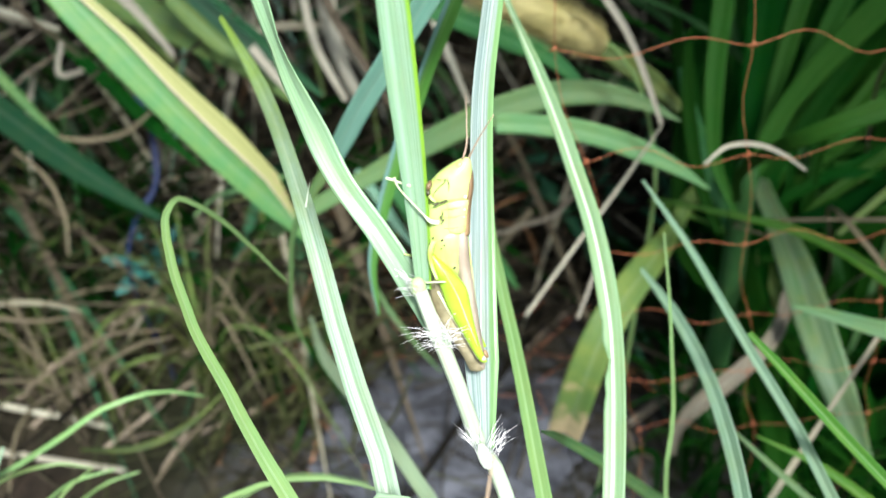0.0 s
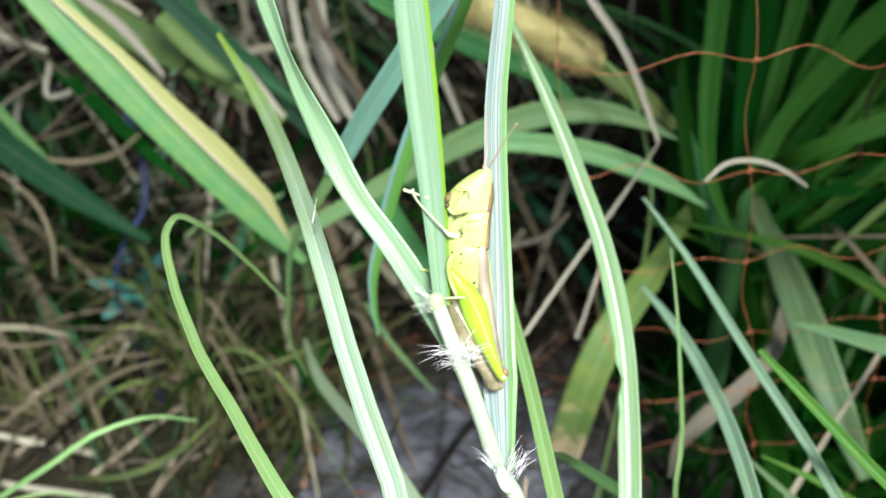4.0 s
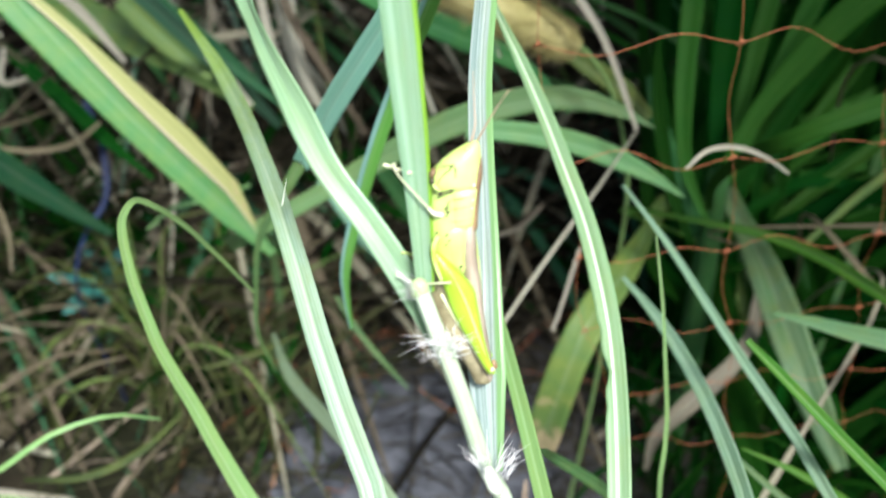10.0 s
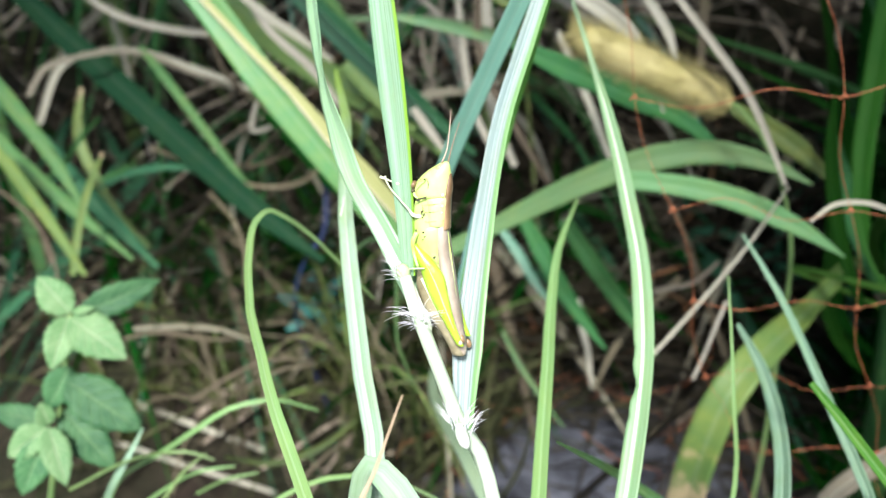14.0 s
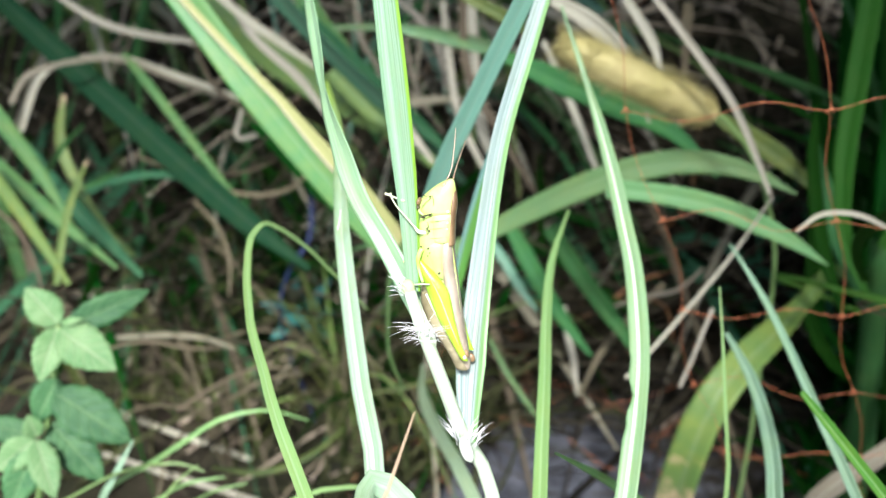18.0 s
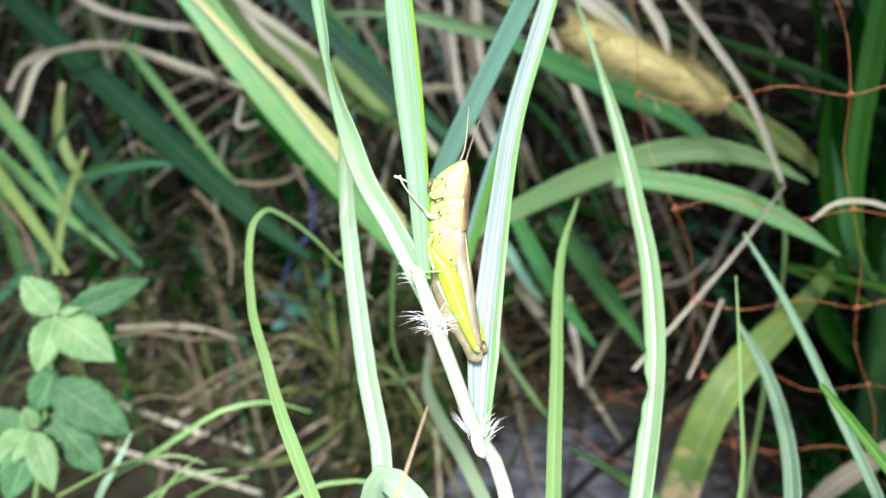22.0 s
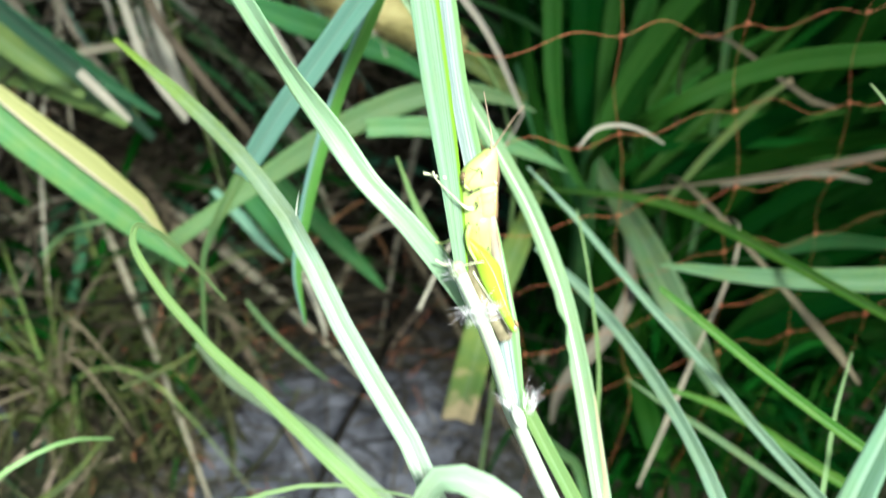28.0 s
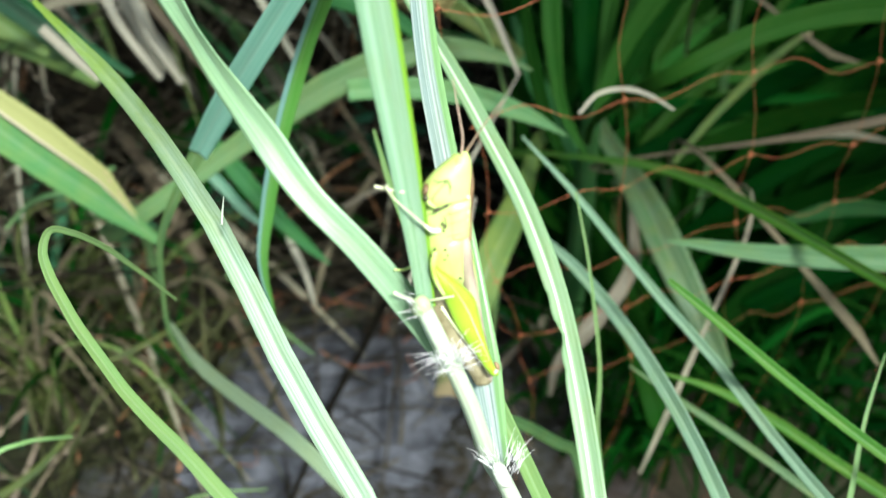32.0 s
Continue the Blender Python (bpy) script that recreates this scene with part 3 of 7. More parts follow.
def collar(parent, centre, r, up):
    bm = bmesh.new()
    bmesh.ops.create_icosphere(bm, subdivisions=3, radius=1.0)
    q = Vector(up).to_track_quat("Z", "Y").to_matrix()
    for v in bm.verts:
        d = v.co.copy()
        k = r * (1 + 0.15 * noise.noise(d * 3))
        v.co = Vector(centre) + q @ Vector((d.x * k, d.y * k, d.z * k * 2.2))
    me = bpy.data.meshes.new("collar")
    bm.to_mesh(me)
    bm.free()
    me.polygons.foreach_set("use_smooth", [True] * len(me.polygons))
    rest(part("collar", me, NODE), parent)


UPWARD = Vector((-0.003, 0.0779, 0.3387)) - Vector((0.006, 0.0702, 0.3158))
collar(culm_plant, (-0.0003, 0.0752, 0.3334), 0.00118, UPWARD)
collar(culm_plant, (-0.0029, 0.0783, 0.3384), 0.0006, UPWARD)
collar(culm_plant, (0.0057, 0.0709, 0.316), 0.00095, UPWARD)
rest(part("collar", blob((-3.1, 77.2, 340.1), (1.1, 1.0, 1.5), -25), SHEATH, label="pale swollen mouth of the upper sheath"), culm_plant)
hair_tuft(culm_plant, (-0.0036, 0.0765, 0.3405), (-0.6, -0.4, 0.9), 22, 8, 0.0034)
hair_tuft(culm_plant, (-0.0008, 0.0737, 0.3348), (-1.0, -0.2, 0.05), 18, 1, 0.005)
hair_tuft(culm_plant, (-0.0003, 0.0737, 0.3352), (0.25, -0.35, 1.0), 30, 2, 0.003)
hair_tuft(culm_plant, (0.0004, 0.0739, 0.3346), (0.9, -0.3, 0.45), 34, 6, 0.0028)
hair_tuft(culm_plant, (-0.0006, 0.0734, 0.3347), (-0.7, -0.4, -0.2), 7, 7, 0.002)
rest(part("sheath", tube_mesh([(-0.0029, 0.0776, 0.3392), (-0.0015, 0.0763, 0.3359), (-0.0001, 0.075, 0.3327)], [0.0007, 0.00095, 0.00105], 12, 16), NODE, label="whitish sheath between two collars"), culm_plant)
hair_tuft(culm_plant, (0.0043, 0.0708, 0.3184), (-0.45, 0.45, 0.85), 26, 3, 0.0036)
hair_tuft(culm_plant, (0.0067, 0.0705, 0.3181), (0.6, 0.5, 0.75), 26, 4, 0.0038)
hair_tuft(culm_plant, (-0.0036, 0.0775, 0.3399), (-1.0, -0.3, 0.2), 7, 5, 0.0026)


# ---- single blades round it ----
def tuft(place, label, group="tufts round the insect"):
    return holder("grass_tuft", (place[0], place[1], 0), label, "grass", group)


def grass_blade(parent, data, material, label, fold=18, twist=(0, 0), seed=1, wave=0.03, count=44, notches=()):
    ob = part("blade", blade_mesh(*data, fold, twist, count, wave, seed, notches=notches), material, label=label)
    return rest(ob, parent)


left_tuft = tuft((0.0001, 0.1265, -0), "loose tuft of long pale green grass blades")
right_tuft = tuft((0.0991, 0.1108, -0), "loose tuft of upright light green grass blades")
outer_tuft = tuft((0.2008, 0.0948, -0), "loose tuft of slanting bluish and bright green grass blades")
sedge_tuft = tuft((-0.2171, 0.2366, -0), "small tuft of thin arching sedge leaves")
hook_blade = grass_blade(left_tuft, ([(-0.0558, 0.1942, 0.3351), (-0.0389, 0.1564, 0.3332), (-0.0279, 0.1254, 0.3322), (-0.0217, 0.1079, 0.3279), (-0.0181, 0.0987, 0.3197), (-0.0141, 0.0885, 0.3135), (-0.0095, 0.0791, 0.3065), (-0.0075, 0.0731, 0.3020), (-0.0056, 0.0665, 0.2968), (-0.0033, 0.0604, 0.2923), (-0.0012, 0.0537, 0.2871), (0.0086, 0.0229, 0.2634), (0.0216, -0.0182, 0.1302), (0.0310, -0.0479, -0.0030)], [1.10, 3.21, 3.11, 3.39, 3.56, 3.63, 3.63, 3.63, 3.63, 3.63, 3.63, 3.63, 2.91, 2.00]), LEAF_TIP, "blade with a torn hook on its edge", 12, (14, 6), 11)
rest(part("torn_barb", tube_mesh([(-0.0222, 0.1076, 0.3329), (-0.0218, 0.1083, 0.3347), (-0.0213, 0.1085, 0.3369)], [0.00016, 0.00012, 0.00003], 6, 10), NODE, label="thin white torn sliver"), hook_blade)
grass_blade(left_tuft, ([(-0.0369, 0.1473, 0.2876), (-0.0388, 0.1438, 0.2942), (-0.0405, 0.1405, 0.3005), (-0.0422, 0.1372, 0.3063), (-0.0437, 0.1340, 0.3118), (-0.0454, 0.1308, 0.3167), (-0.0471, 0.1275, 0.3210), (-0.0491, 0.1241, 0.3244), (-0.0496, 0.1188, 0.3246), (-0.0482, 0.1132, 0.3240), (-0.0462, 0.1081, 0.3234), (-0.0442, 0.1033, 0.3229), (-0.0420, 0.0988, 0.3225), (-0.0399, 0.0947, 0.3221), (-0.0379, 0.0908, 0.3217), (-0.0357, 0.0872, 0.3213), (-0.0336, 0.0840, 0.3209), (-0.0315, 0.0809, 0.3206), (-0.0296, 0.0780, 0.3201), (-0.0279, 0.0753, 0.3195), (-0.0262, 0.0728, 0.3189), (-0.0246, 0.0705, 0.3182), (-0.0230, 0.0683, 0.3175), (-0.0214, 0.0663, 0.3166), (-0.0040, 0.0438, 0.3073), (0.0322, -0.0031, 0.1521), (0.0584, -0.0371, -0.0030)], [0.51, 0.65, 0.78, 0.87, 0.94, 0.99, 1.02, 1.08, 1.30, 1.48, 1.52, 1.56, 1.57, 1.58, 1.59, 1.61, 1.65, 1.68, 1.72, 1.77, 1.82, 1.88, 1.96, 2.05, 2.05, 1.64, 1.13]), SLIM, "slim blade bent over in a loop", 22, (0, 0), 12, 0.02, 420)
grass_blade(right_tuft, ([(0.0080, 0.2014, 0.3536), (0.0167, 0.1762, 0.3400), (0.0209, 0.1637, 0.3332), (0.0244, 0.1519, 0.3268), (0.0272, 0.1410, 0.3207), (0.0297, 0.1309, 0.3149), (0.0311, 0.1214, 0.3091), (0.0318, 0.1127, 0.3033), (0.0315, 0.1043, 0.2976), (0.0307, 0.0949, 0.2911), (0.0294, 0.0840, 0.2834), (0.0282, 0.0737, 0.2762), (0.0269, 0.0659, 0.2706), (0.0215, 0.0336, 0.2475), (0.0147, -0.0069, 0.1223), (0.0099, -0.0362, -0.0030)], [0.75, 1.50, 2.78, 3.40, 3.66, 3.85, 4.10, 3.83, 3.83, 3.83, 3.83, 3.83, 3.83, 3.83, 3.06, 2.11]), STRIPED, "blade with a broad white midrib and wavy edge", 14, (0, 0), 13, 0.08, 300, ((0.2405, 0.0055, 0.55), (0.2245, 0.003, 0.15), (0.253, 0.0035, 0.2)))
grass_blade(right_tuft, ([(0.0123, 0.1845, 0.3011), (0.0106, 0.1508, 0.3024), (0.0120, 0.1263, 0.3018), (0.0137, 0.1075, 0.3006), (0.0148, 0.0925, 0.2991), (0.0158, 0.0803, 0.2972), (0.0192, 0.0410, 0.2911), (0.0242, -0.0172, 0.1441), (0.0278, -0.0594, -0.0030)], [0.63, 1.94, 2.44, 2.55, 2.58, 2.54, 2.54, 2.03, 1.40]), SLIM, "narrow blade with a drooping tip", 18, (0, 0), 14)
grass_blade(outer_tuft, ([(0.0589, 0.2013, 0.2839), (0.0679, 0.1822, 0.2758), (0.0736, 0.1616, 0.2699), (0.0772, 0.1413, 0.2668), (0.0797, 0.1225, 0.2658), (0.0799, 0.1051, 0.2657), (0.0809, 0.0251, 0.2654), (0.0817, -0.0288, 0.1312), (0.0822, -0.0678, -0.0030)], [0.65, 1.80, 2.19, 2.38, 2.40, 2.50, 2.50, 2.00, 1.37]), PALETEAL, "narrow straight bluish blade", 20, (0, 0), 15)
grass_blade(outer_tuft, ([(0.0590, 0.1881, 0.2611), (0.0631, 0.1687, 0.2622), (0.0645, 0.1496, 0.2639), (0.0639, 0.1316, 0.2663), (0.0618, 0.1150, 0.2693), (0.0588, 0.1001, 0.2727), (0.0554, 0.0863, 0.2757), (0.0516, 0.0725, 0.2776), (0.0472, 0.0575, 0.2784), (0.0362, 0.0169, 0.2640), (0.0221, -0.0385, 0.1409), (0.0118, -0.0786, -0.0030)], [1.15, 2.96, 3.53, 3.55, 3.52, 3.22, 3.22, 3.22, 3.22, 3.22, 2.58, 1.77]), PALETEAL, "curved bluish blade", 18, (0, 0), 16)
grass_blade(right_tuft, ([(0.0496, 0.1462, 0.3021), (0.0511, 0.1389, 0.2899), (0.0527, 0.1333, 0.2759), (0.0547, 0.1292, 0.2594), (0.0542, 0.1254, 0.2474), (0.0557, 0.1204, 0.2317), (0.0573, 0.1153, 0.2151), (0.0609, 0.1033, 0.1771), (0.0642, 0.0926, 0.0871), (0.0666, 0.0848, -0.0030)], [0.29, 0.57, 0.79, 1.04, 1.04, 1.04, 1.04, 1.04, 0.83, 0.57]), SLIM, "very thin upright blade", 15, (0, 0), 17)
grass_blade(left_tuft, ([(0.0048, 0.0502, 0.3408), (0.0031, 0.0417, 0.3354), (0.0005, 0.0341, 0.3305), (-0.0019, 0.0271, 0.3260), (-0.0041, 0.0207, 0.3218), (-0.0152, -0.0116, 0.3009), (-0.0322, -0.0608, 0.1489), (-0.0444, -0.0964, -0.0030)], [0.15, 0.41, 1.10, 1.80, 1.94, 1.94, 1.56, 1.07]), BROWNTIP, "blade with a frayed brown tip", 24, (0, 0), 18)
grass_blade(outer_tuft, ([(0.0799, 0.0700, 0.3147), (0.0775, 0.0679, 0.2998), (0.0746, 0.0658, 0.2841), (0.0722, 0.0633, 0.2671), (0.0667, 0.0575, 0.2279), (0.0603, 0.0508, 0.1124), (0.0557, 0.0460, -0.0030)], [2.75, 4.45, 5.78, 7.29, 7.29, 5.83, 4.01]), CUTTIP, "broad blade cut off white at the top", 20, (0, 0), 19)
grass_blade(outer_tuft, ([(0.0868, 0.1079, 0.3477), (0.0894, 0.1009, 0.3433), (0.0915, 0.0942, 0.3389), (0.1017, 0.0618, 0.3176), (0.1182, 0.0097, 0.1573), (0.1301, -0.0280, -0.0030)], [0.35, 0.81, 1.11, 1.11, 0.88, 0.61]), SLIM, "thin light green blade", 15, (0, 0), 20)
grass_blade(outer_tuft, ([(0.0667, 0.1294, 0.2871), (0.0715, 0.1222, 0.2843), (0.0759, 0.1153, 0.2815), (0.0801, 0.1088, 0.2789), (0.0842, 0.1026, 0.2765), (0.1363, 0.0232, 0.2451), (0.1623, -0.0163, 0.1211), (0.1811, -0.0449, -0.0030)], [1.25, 2.06, 2.27, 2.38, 2.42, 2.42, 1.94, 1.33]), BRIGHT, "bright green slanting blade", 16, (0, 0), 21)
grass_blade(outer_tuft, ([(0.0962, 0.1643, 0.2149), (0.1116, 0.1515, 0.2155), (0.1234, 0.1365, 0.2140), (0.1317, 0.1227, 0.2121), (0.1391, 0.1098, 0.2113), (0.1450, 0.0995, 0.2107), (0.1600, 0.0825, 0.0932), (0.1650, 0.0795, -0.0030)], [0.57, 2.48, 3.25, 3.44, 3.44, 3.44, 2.75, 1.72]), BRIGHT, "bright green low blade", 16, (0, 0), 22)
grass_blade(outer_tuft, ([(0.0847, 0.1608, 0.2235), (0.0936, 0.1495, 0.2202), (0.1026, 0.1377, 0.2177), (0.1114, 0.1242, 0.2154), (0.1176, 0.1135, 0.2139), (0.1225, 0.1048, 0.2127), (0.1375, 0.0878, 0.0941), (0.1425, 0.0848, -0.0030)], [0.54, 1.82, 2.18, 2.36, 2.36, 2.36, 1.89, 1.18]), GREYED, "pale green low blade", 16, (0, 0), 96)
grass_blade(outer_tuft, ([(0.0172, 0.0938, 0.2955), (0.0266, 0.1214, 0.2627), (0.0451, 0.1431, 0.2274), (0.0658, 0.1616, 0.1911), (0.0823, 0.1765, 0.1620), (0.0973, 0.1595, 0.0712), (0.1023, 0.1565, -0.0030)], [0.38, 2.03, 3.16, 3.79, 3.79, 3.03, 1.90]), GREENREED, "soft green blade leaning out low", 12, (0, 0), 98)
grass_blade(sedge_tuft, ([(-0.0779, 0.1818, 0.2142), (-0.0889, 0.1719, 0.2260), (-0.1010, 0.1654, 0.2263), (-0.1145, 0.1623, 0.2176), (-0.1329, 0.1648, 0.2023), (-0.1635, 0.1691, 0.1769), (-0.1910, 0.1729, 0.0870), (-0.2109, 0.1756, -0.0030)], [0.50, 1.04, 1.38, 1.61, 1.68, 1.68, 1.34, 0.92]), SLIM, "thin arching leaf with a drooping tip", 15, (0, 0), 23)


grass_blade(sedge_tuft, ([(0.0038, 0.1021, 0.2573), (-0.0106, 0.1072, 0.2608), (-0.0254, 0.1108, 0.2617), (-0.0404, 0.1119, 0.2580), (-0.0538, 0.1105, 0.2504), (-0.0648, 0.1071, 0.2401), (-0.0933, 0.0983, 0.2135), (-0.1242, 0.0888, 0.1052), (-0.1466, 0.0819, -0.0030)], [0.35, 0.58, 0.89, 1.16, 1.21, 1.04, 1.04, 0.83, 0.57]), SLIM, "thin arching leaf", 15, (0, 0), 25)
grass_blade(sedge_tuft, ([(-0.0909, 0.1341, 0.2368), (-0.0987, 0.1322, 0.2304), (-0.1048, 0.1292, 0.2226), (-0.1283, 0.1174, 0.1925), (-0.1513, 0.1059, 0.0948), (-0.1680, 0.0975, -0.0030)], [0.29, 0.84, 0.95, 0.95, 0.76, 0.52]), SLIM, "thin short leaf", 15, (0, 0), 26)
grass_blade(sedge_tuft, ([(-0.0243, 0.1145, 0.2479), (-0.0361, 0.1158, 0.2457), (-0.0471, 0.1154, 0.2408), (-0.0561, 0.1129, 0.2329), (-0.0856, 0.1048, 0.2071), (-0.1166, 0.0963, 0.1021), (-0.1391, 0.0901, -0.0030)], [0.27, 0.75, 0.91, 0.91, 0.91, 0.73, 0.50]), SLIM, "thin arching leaf", 15, (0, 0), 27)

grass_blade(sedge_tuft, ([(-0.1032, 0.1520, 0.2148), (-0.1111, 0.1507, 0.2183), (-0.1157, 0.1486, 0.2195), (-0.1203, 0.1364, 0.2273), (-0.1273, 0.1171, 0.2326)], [0.43, 0.86, 0.97, 0.94, 0.89]), SLIM, "thin arching leaf", 15, (0, 0), 601)
grass_blade(sedge_tuft, ([(-0.0281, 0.1919, 0.1575), (-0.0458, 0.1867, 0.1688), (-0.0550, 0.1788, 0.1774), (-0.0629, 0.1681, 0.1840), (-0.0759, 0.1510, 0.1883)], [0.39, 0.88, 0.97, 0.94, 0.90]), SLIM, "thin arching leaf", 15, (0, 0), 603)
grass_blade(sedge_tuft, ([(-0.0979, 0.1663, 0.1958), (-0.1058, 0.1619, 0.1963), (-0.1107, 0.1480, 0.2020)], [0.47, 0.94, 1.01]), SLIM, "short arching leaf", 15, (0, 0), 604)
grass_blade(sedge_tuft, ([(-0.1192, 0.1435, 0.2340), (-0.1207, 0.1376, 0.2298), (-0.1225, 0.1309, 0.2256), (-0.1183, 0.1161, 0.2256)], [0.47, 1.63, 2.10, 2.02]), PALETEAL, "short pale upright leaf", 15, (0, 0), 605)
grass_blade(sedge_tuft, ([(-0.1017, 0.1600, 0.2046), (-0.1112, 0.1544, 0.2061), (-0.1145, 0.1406, 0.2119), (-0.1192, 0.1210, 0.2151)], [0.50, 1.00, 1.09, 1.05]), SLIM, "thin arching leaf", 15, (0, 0), 607)

def curled_blade():
    """A broad blade that arches over, shown from both its limbs."""
    a = [(-0.0069, 0.0646, 0.3134), (-0.0115, 0.0671, 0.3013), (-0.0156, 0.0687, 0.2880), (-0.0180, 0.0691, 0.2733)]
    b = [(-0.0064, 0.0647, 0.3136), (-0.0007, 0.0605, 0.3123), (0.0031, 0.0557, 0.3091), (0.0062, 0.0509, 0.3055), (0.0088, 0.0462, 0.3017), (0.0112, 0.0416, 0.2980), (0.0260, 0.0127, 0.2746), (0.0466, -0.0275, 0.1358), (0.0615, -0.0566, -0.0030)]
    pts = a[::-1][:-1] + b
    grass_blade(left_tuft, (pts, [3.8] * 3 + [3.8] + [4.3] * (len(pts) - 6) + [3.6, 2.6]), SMOOTH, "broad pale grass blade arched over", 16, (0, 0), 24, 0.03, 110)


curled_blade()

# ---- farther blades ----
TUFT = (0.2138, 0.3604, 0)
clump = holder("grass_clump", TUFT, "dense dark green clump of long grass blades", "grass")


def clump_blade(data, material, label="", fold=16, twist=(0, 0), seed=1, wave=0.03):
    rest(part("blade", blade_mesh(*data, fold, twist, 30, wave, seed), material, label=label), clump)


clump_blade(([(0.1553, 0.4692, 0.2320), (0.1505, 0.4260, 0.2076), (0.1487, 0.3865, 0.1860), (0.1547, 0.3510, 0.1681), (0.1575, 0.3179, 0.1513), (0.1577, 0.2871, 0.1354), (0.1564, 0.2584, 0.1208), (0.1547, 0.2228, 0.1027), (0.1876, 0.2676, 0.0616), (0.1986, 0.2825, 0.0000)], [7.48, 10.59, 12.04, 14.09, 14.28, 13.49, 11.91, 11.91, 9.52, 6.55]), DEEPSHADE, "", 8, (0, 0), 31)
clump_blade(([(0.1751, 0.2160, 0.1422), (0.1671, 0.2283, 0.1589), (0.1619, 0.2443, 0.1725), (0.1597, 0.2651, 0.1835), (0.1594, 0.2919, 0.1917), (0.1602, 0.3270, 0.1967), (0.1611, 0.3665, 0.2024), (0.2006, 0.3619, 0.1214), (0.2138, 0.3604, 0.0000)], [5.54, 11.69, 14.39, 15.53, 14.72, 8.81, 8.81, 7.05, 4.85]), GREYED, "grey streaked withering blade", 14, (0, 0), 32)
clump_blade(([(0.0553, 0.2453, 0.1245), (0.0587, 0.2416, 0.1573), (0.0644, 0.2458, 0.1797), (0.0746, 0.2572, 0.1934), (0.0897, 0.2766, 0.1986), (0.1085, 0.3074, 0.1980), (0.1292, 0.3416, 0.1973), (0.1927, 0.3557, 0.1184), (0.2138, 0.3604, 0.0000)], [14.90, 14.98, 14.58, 14.03, 12.89, 7.55, 7.55, 6.04, 4.15]), OLIVE, "yellowing drooping blade with a dry tip", 14, (0, 0), 33)
clump_blade(([(0.1163, 0.2653, 0.0865), (0.1116, 0.2513, 0.1291), (0.1197, 0.2469, 0.1507), (0.1334, 0.2526, 0.1604), (0.1515, 0.2711, 0.1619), (0.1719, 0.3078, 0.1557), (0.1911, 0.3424, 0.1498), (0.2081, 0.3559, 0.0899), (0.2138, 0.3604, 0.0000)], [2.25, 6.08, 7.76, 7.40, 7.16, 5.05, 5.05, 4.04, 2.78]), TAN, "dead pinkish tan blade", 20, (0, 40), 34, 0.08)
clump_blade(([(0.1483, 0.1153, 0.2647), (0.1378, 0.1939, 0.2524), (0.1349, 0.2102, 0.2497), (0.1298, 0.2262, 0.2464), (0.1226, 0.2416, 0.2421), (0.1132, 0.2561, 0.2365), (0.0925, 0.2880, 0.2242), (0.1880, 0.3590, 0.1345), (0.2198, 0.3827, 0.0000)], [2.49, 4.15, 4.07, 3.78, 3.17, 2.16, 2.16, 1.73, 1.19]), BRIGHT, "bright green blade", 16, (0, 0), 36)
grass_blade(outer_tuft, ([(0.1110, 0.1940, 0.2422), (0.1170, 0.1895, 0.2435), (0.1304, 0.1777, 0.2464), (0.1455, 0.1656, 0.2509), (0.1596, 0.1548, 0.2559), (0.2362, 0.0970, 0.2840), (0.3000, 0.0500, 0.2000), (0.3200, 0.0350, -0.0030)], [0.8, 3.2, 5.6, 7.2, 8.0, 8.2, 7.0, 5.0]), GREYED, "pale withering blade with a bleached tip", 8, (0, 0), 37)


clump_blade(([(0.0769, 0.2032, 0.2881), (0.0830, 0.2051, 0.2929), (0.0907, 0.2039, 0.2944), (0.0977, 0.2006, 0.2931), (0.1037, 0.1963, 0.2900)], [0.81, 1.38, 1.50, 1.35, 0.81]), PALESTRAW, "curled dead blade tip", 18, (0, 30), 81)
clump_blade(([(0.0633, 0.2520, 0.2284), (0.0598, 0.2463, 0.2197), (0.0564, 0.2406, 0.2109), (0.0525, 0.2349, 0.2023)], [1.36, 1.36, 1.36, 1.21]), PALESTRAW, "broken straw", 18, (0, 0), 82)
clump_blade(([(0.1036, 0.1652, 0.1576), (0.1135, 0.1732, 0.1714), (0.1231, 0.1812, 0.1852), (0.1328, 0.1893, 0.1990), (0.1535, 0.2066, 0.2286), (0.2017, 0.3212, 0.1371), (0.2178, 0.3594, 0.0000)], [0.81, 2.17, 2.10, 1.36, 1.36, 1.09, 0.75]), TAN, "dead tan blade", 18, (0, 60), 83)
clump_blade(([(0.3274, 0.2156, 0.2747), (0.2304, 0.2304, 0.2552), (0.2077, 0.2339, 0.2508), (0.1849, 0.2378, 0.2467), (0.1622, 0.2423, 0.2436), (0.1233, 0.2502, 0.2381), (0.2018, 0.3481, 0.1429), (0.2280, 0.3807, 0.0000)], [2.17, 3.62, 3.40, 2.54, 1.21, 1.21, 0.97, 0.66]), WITHERED, "dead brown blade", 12, (0, 30), 84)
clump_blade(([(0.1852, 0.1600, 0.1993), (0.1793, 0.1696, 0.2090), (0.1716, 0.1790, 0.2177), (0.1639, 0.1884, 0.2264), (0.1431, 0.2135, 0.2495), (0.2029, 0.3308, 0.1497), (0.2228, 0.3699, 0.0000)], [1.01, 3.34, 3.31, 2.02, 2.02, 1.61, 1.11]), WITHERED, "dead tan blade", 12, (0, 50), 85)
